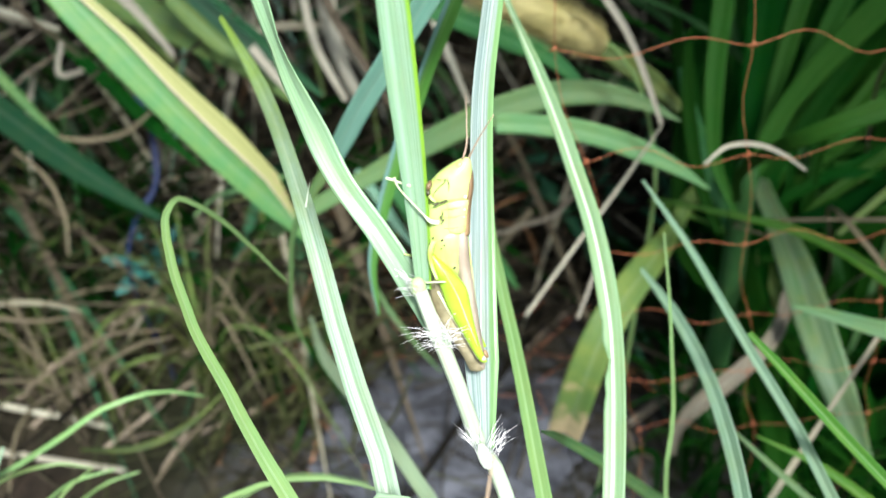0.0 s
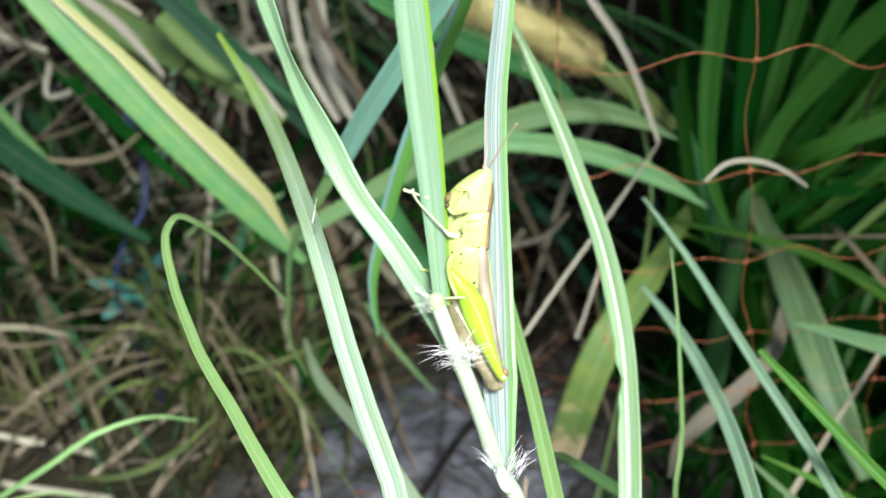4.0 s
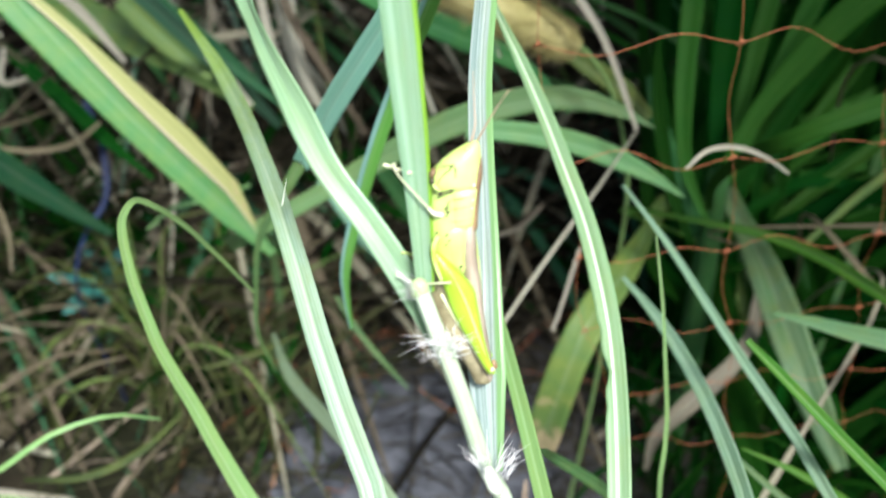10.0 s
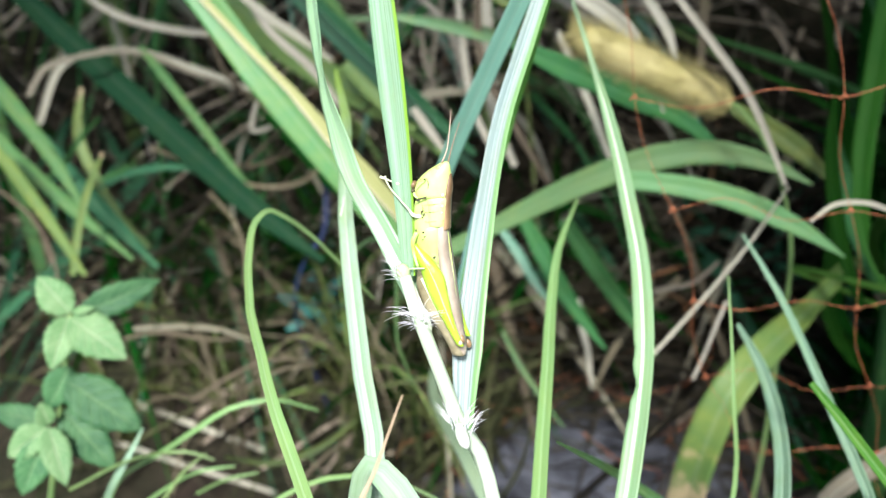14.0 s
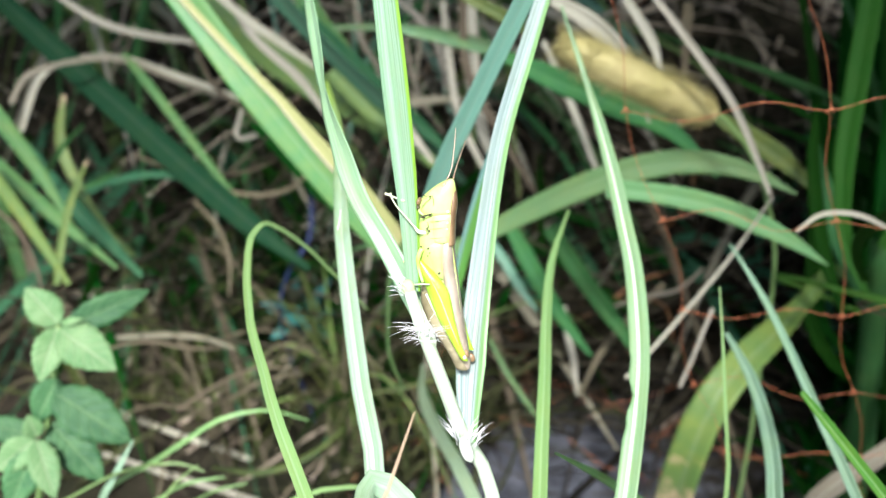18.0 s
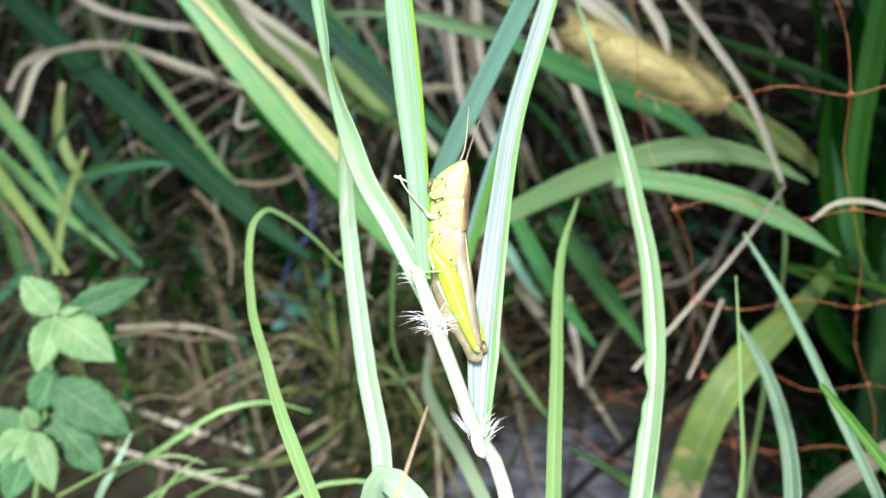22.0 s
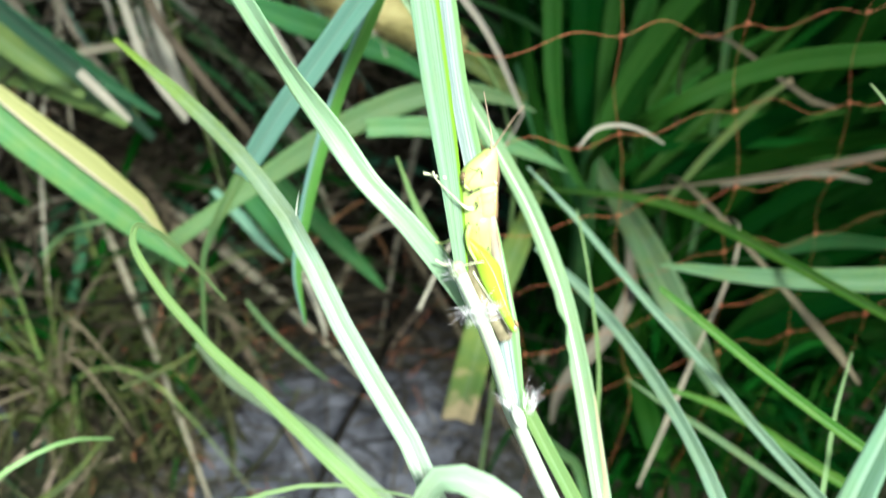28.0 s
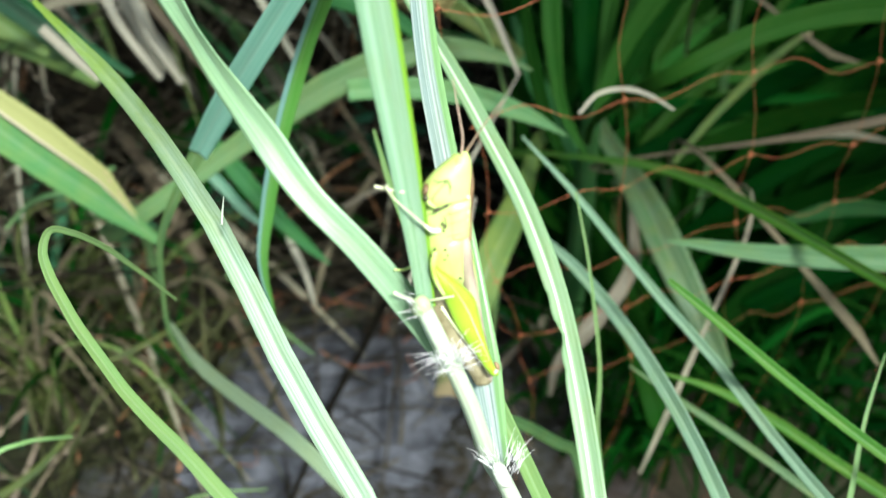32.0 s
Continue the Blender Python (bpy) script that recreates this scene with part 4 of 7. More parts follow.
clump_blade(([(0.2544, 0.2852, 0.2506), (0.2427, 0.2909, 0.2532), (0.2335, 0.2985, 0.2591), (0.2059, 0.3214, 0.2768), (0.2354, 0.3817, 0.1661), (0.2453, 0.4018, 0.0000)], [1.29, 3.33, 1.81, 1.81, 1.46, 1.00]), WITHERED, "dead pale blade", 12, (0, 50), 86)
grass_blade(outer_tuft, ([(0.1060, 0.1041, 0.2797), (0.0999, 0.0970, 0.2685), (0.0953, 0.0892, 0.2570), (0.0827, 0.0679, 0.2255), (0.0683, 0.0435, 0.1113), (0.0578, 0.0259, -0.0030)], [0.22, 0.77, 1.10, 1.10, 0.88, 0.61]), SLIM, "thin upright blade", 15, (0, 0), 87)

# blades that fan out from the crown of the clump
rest(part("stem", tube_mesh([(0.165, 0.345, -0.003), (0.152, 0.325, 0.12), (0.133, 0.301, 0.235)], [0.008, 0.007, 0.0045], 10, 16), FAR), clump)
clump_blade(([(0.2951, 0.1834, 0.3166), (0.1762, 0.2015, 0.3132), (0.1572, 0.2039, 0.3121), (0.1386, 0.2047, 0.3092), (0.1207, 0.2038, 0.3043), (0.1075, 0.2060, 0.2965), (0.1030, 0.2240, 0.2800), (0.1090, 0.2520, 0.2560), (0.1250, 0.2850, 0.2250)], [3.98, 7.96, 7.89, 7.53, 6.48, 5.2, 4.4, 3.6, 3.0]), LITCLUMP, "broad blade arching over to its tip", 6, (0, 0), 401)
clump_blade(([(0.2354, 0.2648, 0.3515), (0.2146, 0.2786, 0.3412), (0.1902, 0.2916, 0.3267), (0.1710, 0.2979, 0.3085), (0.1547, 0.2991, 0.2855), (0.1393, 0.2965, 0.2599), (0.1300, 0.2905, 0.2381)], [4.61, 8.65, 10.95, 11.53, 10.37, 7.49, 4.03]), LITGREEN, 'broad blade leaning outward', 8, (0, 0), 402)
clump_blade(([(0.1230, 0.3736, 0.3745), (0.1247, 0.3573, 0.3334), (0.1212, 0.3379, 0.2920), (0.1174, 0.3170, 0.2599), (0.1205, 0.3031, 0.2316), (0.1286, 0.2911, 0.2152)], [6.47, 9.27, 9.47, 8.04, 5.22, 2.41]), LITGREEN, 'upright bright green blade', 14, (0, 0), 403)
clump_blade(([(0.1509, 0.3849, 0.3749), (0.1486, 0.3698, 0.3321), (0.1450, 0.3502, 0.2890), (0.1399, 0.3282, 0.2526), (0.1346, 0.3055, 0.2240)], [13.52, 17.20, 16.82, 11.80, 4.94]), DEEPSHADE, 'broad dark green upright blade', 10, (0, 0), 404)
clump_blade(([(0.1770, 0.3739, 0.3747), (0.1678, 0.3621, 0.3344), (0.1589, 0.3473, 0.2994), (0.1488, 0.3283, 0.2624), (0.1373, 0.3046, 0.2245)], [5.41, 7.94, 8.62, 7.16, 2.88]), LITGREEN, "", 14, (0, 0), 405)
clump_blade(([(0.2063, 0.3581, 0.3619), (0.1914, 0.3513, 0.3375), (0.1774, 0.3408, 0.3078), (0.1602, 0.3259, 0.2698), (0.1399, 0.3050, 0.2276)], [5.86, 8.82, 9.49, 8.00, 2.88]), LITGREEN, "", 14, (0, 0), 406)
clump_blade(([(0.1031, 0.3208, 0.2880), (0.1034, 0.3144, 0.2698), (0.1063, 0.3051, 0.2494), (0.1116, 0.2925, 0.2274), (0.1187, 0.2807, 0.2114)], [1.18, 4.71, 6.27, 5.49, 2.74]), DEEPSHADE, 'short bluish green blade', 10, (0, 0), 407)
clump_blade(([(0.2491, 0.3426, 0.3527), (0.2234, 0.3433, 0.3292), (0.1990, 0.3382, 0.2974), (0.1727, 0.3267, 0.2572), (0.1463, 0.3110, 0.2213)], [6.91, 11.27, 11.91, 8.62, 2.95]), DEEPSHADE, "", 10, (0, 0), 408)
clump_blade(([(0.2674, 0.2616, 0.2745), (0.2490, 0.2977, 0.2471), (0.2199, 0.3194, 0.2153), (0.1799, 0.3285, 0.1850), (0.1574, 0.3308, 0.1689)], [3.92, 10.29, 12.64, 9.69, 3.37]), DARKSHADE, "", 10, (0, 0), 409)
clump_blade(([(0.2743, 0.2431, 0.2568), (0.2576, 0.2807, 0.2327), (0.2303, 0.3071, 0.2094), (0.1946, 0.3188, 0.1854), (0.1621, 0.3250, 0.1647)], [4.71, 9.05, 10.53, 8.43, 3.37]), DEEPSHADE, "", 10, (0, 0), 410)
clump_blade(([(0.1924, 0.3566, 0.2814), (0.1787, 0.3536, 0.2525), (0.1669, 0.3490, 0.2283), (0.1536, 0.3413, 0.2014), (0.1462, 0.3318, 0.1806)], [7.00, 10.70, 10.29, 7.41, 3.29]), LITCLUMP, "", 10, (0, 0), 411)
clump_blade(([(0.1572, 0.3941, 0.2656), (0.1524, 0.3835, 0.2334), (0.1469, 0.3628, 0.2109), (0.1447, 0.3390, 0.1903)], [5.17, 6.47, 6.32, 3.29]), DEEPSHADE, "", 10, (0, 0), 412)
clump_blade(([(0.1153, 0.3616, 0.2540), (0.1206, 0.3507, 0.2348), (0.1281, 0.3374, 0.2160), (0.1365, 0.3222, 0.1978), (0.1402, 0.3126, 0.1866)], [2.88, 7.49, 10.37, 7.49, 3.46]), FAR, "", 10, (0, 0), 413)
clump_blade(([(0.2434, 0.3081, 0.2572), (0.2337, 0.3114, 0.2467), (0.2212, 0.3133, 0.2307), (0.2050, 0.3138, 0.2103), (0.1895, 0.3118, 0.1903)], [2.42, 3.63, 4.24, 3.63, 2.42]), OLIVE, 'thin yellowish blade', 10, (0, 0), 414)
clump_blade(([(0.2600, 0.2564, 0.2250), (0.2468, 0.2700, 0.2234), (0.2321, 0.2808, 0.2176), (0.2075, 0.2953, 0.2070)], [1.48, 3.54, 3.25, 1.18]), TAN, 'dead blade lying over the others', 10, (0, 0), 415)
clump_blade(([(0.1176, 0.3675, 0.2708), (0.1194, 0.3608, 0.2539), (0.1226, 0.3516, 0.2348), (0.1264, 0.3423, 0.2183)], [2.88, 6.92, 9.80, 8.07]), DEEPSHADE, "", 10, (0, 0), 417)
clump_blade(([(0.1828, 0.3893, 0.2824), (0.1677, 0.3754, 0.2535), (0.1535, 0.3605, 0.2303), (0.1419, 0.3535, 0.2060)], [9.51, 14.25, 13.92, 6.05]), DEEPSHADE, "", 10, (0, 0), 418)
clump_blade(([(0.2305, 0.2165, 0.2401), (0.2190, 0.2336, 0.2228), (0.1995, 0.2506, 0.1995), (0.1843, 0.2666, 0.1841)], [2.59, 6.93, 8.21, 3.93]), DARKSHADE, "", 10, (0, 0), 419)
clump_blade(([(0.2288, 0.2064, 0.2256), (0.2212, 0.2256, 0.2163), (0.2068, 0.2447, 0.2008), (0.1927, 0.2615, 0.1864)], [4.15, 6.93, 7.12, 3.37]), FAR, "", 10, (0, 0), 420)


def crown_fan(count=30):
    """Green blades that spread from the middle of the clump, upright ones first, then ever more leaning ones."""
    rnd = random.Random(77)
    rightward, upward = Vector((0.961, -0.273, 0.036)), Vector((0.141, 0.601, 0.787))
    for i in range(count):
        lean = radians(102 - 96 * (i + rnd.uniform(-0.6, 0.6)) / count)
        heart = Vector((0.171, 0.345, 0.188)) + rightward * rnd.uniform(-0.024, 0.03) + upward * rnd.uniform(-0.02, 0.012)
        heart.y += rnd.uniform(-0.012, 0.05)
        aim = rightward * math.cos(lean) + upward * math.sin(lean)
        far, sag = rnd.uniform(0.11, 0.24), rnd.uniform(0.0, 0.22) * max(math.cos(lean), 0.15)
        wide = rnd.uniform(4.0, 9.5)
        pts = [Vector((TUFT[0] + rnd.uniform(-0.02, 0.02), TUFT[1] + rnd.uniform(-0.015, 0.02), -0.003)), heart - Vector((-0.012, -0.004, 0.05)), heart]
        for k in (0.33, 0.66, 1.0):
            pts.append(heart + aim * (far * k) - Vector((0, 0, far * sag * k * k)))
        tint = rnd.choice((DEEPSHADE, LITGREEN, LITCLUMP, DEEPSHADE, LITGREEN, BRIGHT) if i == 20 else (DEEPSHADE, LITGREEN, LITCLUMP, DEEPSHADE))
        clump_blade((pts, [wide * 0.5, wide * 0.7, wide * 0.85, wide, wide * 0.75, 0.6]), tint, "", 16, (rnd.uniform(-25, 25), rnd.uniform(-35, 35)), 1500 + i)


crown_fan()


def fill_clump():
    """The crowd of arching blades that fills the clump: upright ones behind, low leaning ones to the side."""
    rnd = random.Random(5)
    root = Vector(TUFT)
    for i in range(230):
        low = i % 3 == 0
        a = radians(rnd.uniform(-45, 40) if low else rnd.uniform(-25, 95))
        lean = rnd.uniform(0.75, 1.1) if low else rnd.uniform(0.25, 0.9)
        long = rnd.uniform(0.3, 0.55) if low else rnd.uniform(0.45, 0.85)
        base = root + (Vector((rnd.gauss(0.06, 0.07), rnd.gauss(0.03, 0.05), 0)) if low else Vector((rnd.gauss(0.05, 0.06), rnd.gauss(0.09, 0.05), 0)))
        base.x = max(base.x, root.x - 0.02)
        base.z = bank(base.x, base.y) - 0.004
        out = Vector((math.cos(a), math.sin(a) * 0.8, 0))
        rise = long * (1.0 - 0.62 * lean)
        pts = [base, base + out * long * 0.12 * lean + Vector((0, 0, rise * 0.4)),
               base + out * long * 0.38 * lean + Vector((0, 0, rise * 0.75)),
               base + out * long * 0.7 * lean + Vector((0, 0, rise * 0.95)),
               base + out * long * 1.0 * lean + Vector((0, 0, rise * (1.0 - 0.4 * lean)))]
        for q in pts[1:]:
            q.z = max(q.z, bank(q.x, q.y) + 0.01)
        wd = rnd.uniform(9, 20)
        # low and inner blades take the shade tones, outward leaning ones some lit tones
        clump_blade((pts, [wd * 0.6, wd * 0.9, wd, wd * 0.75, 0.6]), DARKSHADE if low else rnd.choice((DARKSHADE, DEEPSHADE, DEEPSHADE, LITCLUMP) if a < 0.45 and lean > 0.4 else (DARKSHADE, DARKSHADE, DEEPSHADE)), "", 18,
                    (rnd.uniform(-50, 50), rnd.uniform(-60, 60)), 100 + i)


fill_clump()


def backward_blades():
    """Blades of the clump that arch over to the other side."""
    rnd = random.Random(25)
    root = Vector(TUFT)
    for i in range(26):
        a, long, lean = radians(rnd.uniform(85, 165)), rnd.uniform(0.35, 0.6), rnd.uniform(0.2, 0.7)
        base = root + Vector((rnd.gauss(0.02, 0.03), rnd.gauss(0.04, 0.03), -0.004))
        out = Vector((math.cos(a), math.sin(a) * 0.7, 0))
        rise = long * (1.0 - 0.5 * lean)
        pts = [base, base + out * long * 0.12 * lean + Vector((0, 0, rise * 0.45)), base + out * long * 0.42 * lean + Vector((0, 0, rise * 0.8)),
               base + out * long * 0.8 * lean + Vector((0, 0, rise * (1.0 - 0.15 * lean)))]
        wd = rnd.uniform(4, 8)
        clump_blade((pts, [wd * 0.7, wd, wd * 0.8, 0.5]), rnd.choice((FAR, GREENREED, LITCLUMP, DEEPSHADE)), "", 16, (rnd.uniform(-30, 30), rnd.uniform(-40, 40)), 1200 + i)


backward_blades()


def side_clump():
    """A second stand of blades beside the clump, mostly in shade tones, all leaning the same way."""
    rnd = random.Random(15)
    root = Vector(TUFT) + Vector((0.16, 0.13, 0))
    stand = holder("grass_clump", root, "stand of long grass blades coloured dark for shade, leaning one way", "grass")
    for i in range(80):
        a = radians(rnd.uniform(-15, 50))
        lean, long = rnd.uniform(0.3, 0.75), rnd.uniform(0.5, 0.85)
        base = root + Vector((rnd.gauss(0, 0.07), rnd.gauss(0, 0.06), 0))
        base.z = bank(base.x, base.y) - 0.004
        out = Vector((math.cos(a), math.sin(a) * 0.6, 0))
        rise = long * (1.0 - 0.55 * lean)
        pts = [base, base + out * long * 0.15 * lean + Vector((0, 0, rise * 0.4)), base + out * long * 0.42 * lean + Vector((0, 0, rise * 0.75)),
               base + out * long * 0.72 * lean + Vector((0, 0, rise * 0.97)), base + out * long * lean + Vector((0, 0, rise))]
        wd = rnd.uniform(5, 11)
        rest(part("blade", blade_mesh(pts, [wd * 0.6, wd * 0.9, wd, wd * 0.75, 0.6], 16, (rnd.uniform(-40, 40), rnd.uniform(-50, 50)), 24, 0.03, 900 + i), rnd.choice((DARKSHADE, DEEPSHADE, DEEPSHADE, LITCLUMP))), stand)


side_clump()


def low_tufts():
    """Short thin tufts in the dark between the clump and the stone, coloured as if shaded."""
    rnd = random.Random(61)
    for k, (cx, cy) in enumerate(((0.261, 0.3053), (0.3528, 0.3204), (0.2785, 0.2359), (0.1868, 0.2594), (0.365, 0.2592), (0.1607, 0.3971), (0.1602, 0.3108), (0.3309, 0.3811), (-0.3618, 0.6148), (-0.263, 0.4768), (-0.1729, 0.5025), (-0.1297, 0.4119), (-0.228, 0.5752), (-0.3756, 0.5269), (-0.3142, 0.465), (0.2556, 0.3501), (0.3159, 0.3353), (0.3172, 0.2433), (0.2443, 0.2446), (0.2303, 0.2744), (0.3079, 0.2835), (0.4093, 0.3491), (0.1599, 0.2662), (0.3335, 0.2218), (0.2086, 0.3184))):
        small = tuft((cx, cy), "short tuft of thin dark green blades", "low tufts")
        for i in range(14):
            x, y = cx + rnd.gauss(0, 0.012), cy + rnd.gauss(0, 0.012)
            p = Vector((x, y, bank(x, y) - 0.003))
            out = Vector((rnd.uniform(-1, 1), rnd.uniform(-1, 0.6), 0))
            long = rnd.uniform(0.06, 0.16)
            pts = [p, p + out * long * 0.15 + Vector((0, 0, long * 0.5)), p + out * long * 0.45 + Vector((0, 0, long * 0.7)), p + out * long * 0.9 + Vector((0, 0, long * 0.45))]
            w = rnd.uniform(1.5, 4.5)
            rest(part("blade", blade_mesh(pts, [w * 0.7, w, w * 0.8, 0.4], 18, (rnd.uniform(-30, 30), rnd.uniform(-50, 50)), 14, 0.03, 700 + k * 20 + i), rnd.choice((DARKSHADE, DARKSHADE, DEEPSHADE))), small)


low_tufts()

def straw_tufts():
    """Fans of thin arching olive and straw-coloured blades on the open soil."""
    rnd = random.Random(64)
    spots = ((-0.148, 0.371, 26, 0.19), (-0.15, 0.425, 14, 0.13), (-0.285, 0.41, 16, 0.13), (-0.13, 0.5, 14, 0.14), (-0.232, 0.365, 16, 0.14), (-0.105, 0.43, 14, 0.13), (-0.31, 0.53, 14, 0.15), (-0.32, 0.44, 14, 0.15), (-0.085, 0.36, 10, 0.12), (-0.34, 0.36, 12, 0.15))
    for k, (cx, cy, count, size) in enumerate(spots):
        fan = tuft((cx, cy), "fan of thin arching olive and straw-coloured blades", "straw tufts")
        for i in range(count):
            x, y = cx + rnd.gauss(0, 0.007), cy + rnd.gauss(0, 0.007)
            p = Vector((x, y, bank(x, y) - 0.003))
            ang = rnd.uniform(0, 6.28)
            out = Vector((math.cos(ang), math.sin(ang), 0))
            long, lean = size * rnd.uniform(0.5, 1.1), rnd.uniform(0.2, 1.0)
            pts = [p, p + out * long * 0.15 * lean + Vector((0, 0, long * 0.5)), p + out * long * 0.5 * lean + Vector((0, 0, long * (0.85 - 0.25 * lean))),
                   p + out * long * lean + Vector((0, 0, long * (0.95 - 0.75 * lean)))]
            w = rnd.uniform(1.2, 3.0)
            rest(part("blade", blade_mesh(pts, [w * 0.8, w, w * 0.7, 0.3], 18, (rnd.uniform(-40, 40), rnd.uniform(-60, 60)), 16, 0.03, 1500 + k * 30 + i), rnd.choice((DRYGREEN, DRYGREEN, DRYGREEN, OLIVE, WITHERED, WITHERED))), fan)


straw_tufts()

reed = holder("reed", (-0.8778, 0.7707, -0), "reed with broad yellowing and green leaves", "grass")
thatch_tuft = tuft((-0.0817, 0.4107, -0), "tuft of green and bluish blades before the bank", "tufts by the bank")


def far_blade(parent, data, material, label, fold=16, twist=(0, 0), seed=1, wave=0.03):
    return rest(part("leaf" if parent is reed else "blade", blade_mesh(*data, fold, twist, 40, wave, seed), material, label=label), parent)


far_blade(reed, ([(-0.0590, 0.2693, 0.2239), (-0.0652, 0.2690, 0.2414), (-0.0740, 0.2682, 0.2570), (-0.0853, 0.2681, 0.2704), (-0.0966, 0.2691, 0.2840), (-0.1090, 0.2713, 0.2992), (-0.1242, 0.2741, 0.3139), (-0.3581, 0.3512, 0.5030), (-0.4341, 0.3767, 0.2500), (-0.4891, 0.3951, -0.0030)], [0.69, 4.90, 7.20, 7.35, 5.82, 3.89, 3.07, 3.20, 4.00, 4.00]), YELLOWING, "slender yellow leaf with a white margin and a dead tip", 10, (0, 0), 41)
far_blade(reed, ([(-0.0550, 0.2693, 0.2154), (-0.0644, 0.2677, 0.2290), (-0.0768, 0.2663, 0.2461), (-0.0891, 0.2660, 0.2616), (-0.1021, 0.2681, 0.2781), (-0.1152, 0.2707, 0.2951), (-0.1275, 0.2738, 0.3102), (-0.1369, 0.2773, 0.3223), (-0.3608, 0.3703, 0.4965), (-0.4178, 0.4233, 0.2467), (-0.4664, 0.4545, -0.0030)], [3.24, 8.60, 10.17, 10.48, 11.31, 13.10, 13.67, 13.40, 13.00, 11.00, 7.69]), GREENREED, "broad green leaf", 12, (0, 0), 42)
far_blade(reed, ([(-0.0859, 0.4175, 0.2127), (-0.1178, 0.4519, 0.2200), (-0.1554, 0.4821, 0.2254), (-0.1950, 0.5089, 0.2322), (-0.2335, 0.5332, 0.2436), (-0.4795, 0.6885, 0.3166), (-0.5322, 0.7218, 0.1568), (-0.5704, 0.7459, -0.0030)], [6.39, 14.83, 20.50, 21.86, 22.43, 22.43, 17.94, 12.33]), LITOLIVE, "broad olive leaf", 14, (0, 0), 43)
far_blade(reed, ([(-0.0796, 0.4702, 0.1775), (-0.0911, 0.4338, 0.2162), (-0.1014, 0.4036, 0.2468), (-0.1100, 0.3785, 0.2722), (-0.1173, 0.3573, 0.2936), (-0.1997, 0.1179, 0.5353), (-0.2253, 0.0436, 0.2661), (-0.2438, -0.0102, -0.0030)], [5.11, 7.86, 9.00, 8.92, 7.51, 7.51, 6.01, 4.13]), TEAL, "bluish green leaf", 14, (0, 0), 44)
far_blade(reed, ([(-0.1580, 0.3693, 0.1620), (-0.1993, 0.3752, 0.1918), (-0.2386, 0.3829, 0.2238), (-0.2776, 0.3909, 0.2562), (-0.3165, 0.3990, 0.2887), (-0.3549, 0.4074, 0.3216), (-0.5047, 0.4404, 0.4500), (-0.5731, 0.4554, 0.2235), (-0.6226, 0.4663, -0.0030)], [3.46, 14.86, 16.98, 16.55, 14.66, 11.76, 11.76, 9.41, 6.47]), SHADEDREED, "green drooping leaf, darkened in colour for shade", 14, (0, 0), 45)
far_blade(thatch_tuft, ([(0.0905, 0.2722, 0.2687), (0.0762, 0.2776, 0.2740), (0.0606, 0.2812, 0.2764), (0.0442, 0.2826, 0.2756), (0.0284, 0.2817, 0.2714), (0.0129, 0.2811, 0.2653), (-0.0023, 0.2795, 0.2579), (-0.0173, 0.2775, 0.2498), (-0.0324, 0.2753, 0.2413), (-0.0584, 0.2715, 0.2269), (-0.0784, 0.3934, 0.1361), (-0.0850, 0.4340, 0.0000)], [0.64, 5.84, 8.95, 10.20, 10.63, 10.58, 9.84, 8.37, 6.70, 6.70, 5.36, 3.69]), ARCHED, "green blade arched over level", 6, (0, 0), 46)
far_blade(thatch_tuft, ([(0.0207, 0.2778, 0.2652), (0.0355, 0.2771, 0.2649), (0.0501, 0.2758, 0.2635), (0.0644, 0.2737, 0.2608), (0.0781, 0.2704, 0.2565), (0.0913, 0.2665, 0.2511), (0.1036, 0.2618, 0.2446)], [7.35, 7.94, 8.39, 8.58, 8.24, 5.11, 0.65]), ARCHED, "green blade drooping to one side", 6, (0, 0), 47)
far_blade(thatch_tuft, ([(0.0141, 0.1528, 0.3829), (-0.0002, 0.1668, 0.3409), (-0.0034, 0.1699, 0.3316), (-0.0065, 0.1723, 0.3218), (-0.0097, 0.1722, 0.3125), (-0.0131, 0.1717, 0.3014), (-0.0161, 0.1704, 0.2901), (-0.0186, 0.1681, 0.2786), (-0.0177, 0.1664, 0.2612)], [2.4, 3.6, 3.6, 3.7, 3.7, 3.6, 3.2, 2.6, 0.8]), GREEND, "upright green blade with a bluish edge", 10, (0, 0), 48)
far_blade(clump, ([(-0.0251, 0.2585, 0.4134), (0.0523, 0.2578, 0.3212), (0.0600, 0.2576, 0.3113), (0.0666, 0.2571, 0.3003), (0.0724, 0.2562, 0.2884), (0.0781, 0.2552, 0.2758)], [1.27, 2.56, 2.45, 2.26, 2.03, 1.27]), PALESTRAW, "dead grey hanging straw", 24, (0, 0), 49)
far_blade(clump, ([(0.0807, 0.2629, 0.2716), (0.0689, 0.2667, 0.2421), (0.0514, 0.2563, 0.2192), (0.0321, 0.2325, 0.2061)], [0.65, 1.33, 1.40, 1.23]), PALESTRAW, "broken pale straw", 24, (0, 0), 50)


litter = holder("straw_bundle", (-0.5049, 0.8649, 0), "loose bent straws and leaves hanging over the bank", "straw")
litter.location.z = bank(litter.location.x, litter.location.y)
far_blade(litter, ([(-0.3237, 0.4035, 0.2588), (-0.3239, 0.3889, 0.2334), (-0.3122, 0.3779, 0.2087), (-0.2960, 0.3692, 0.1857), (-0.2746, 0.3637, 0.1661)], [2.88, 6.55, 7.14, 6.36, 2.88]), OLIVE, "yellowish blade", 12, (0, 20), 91)
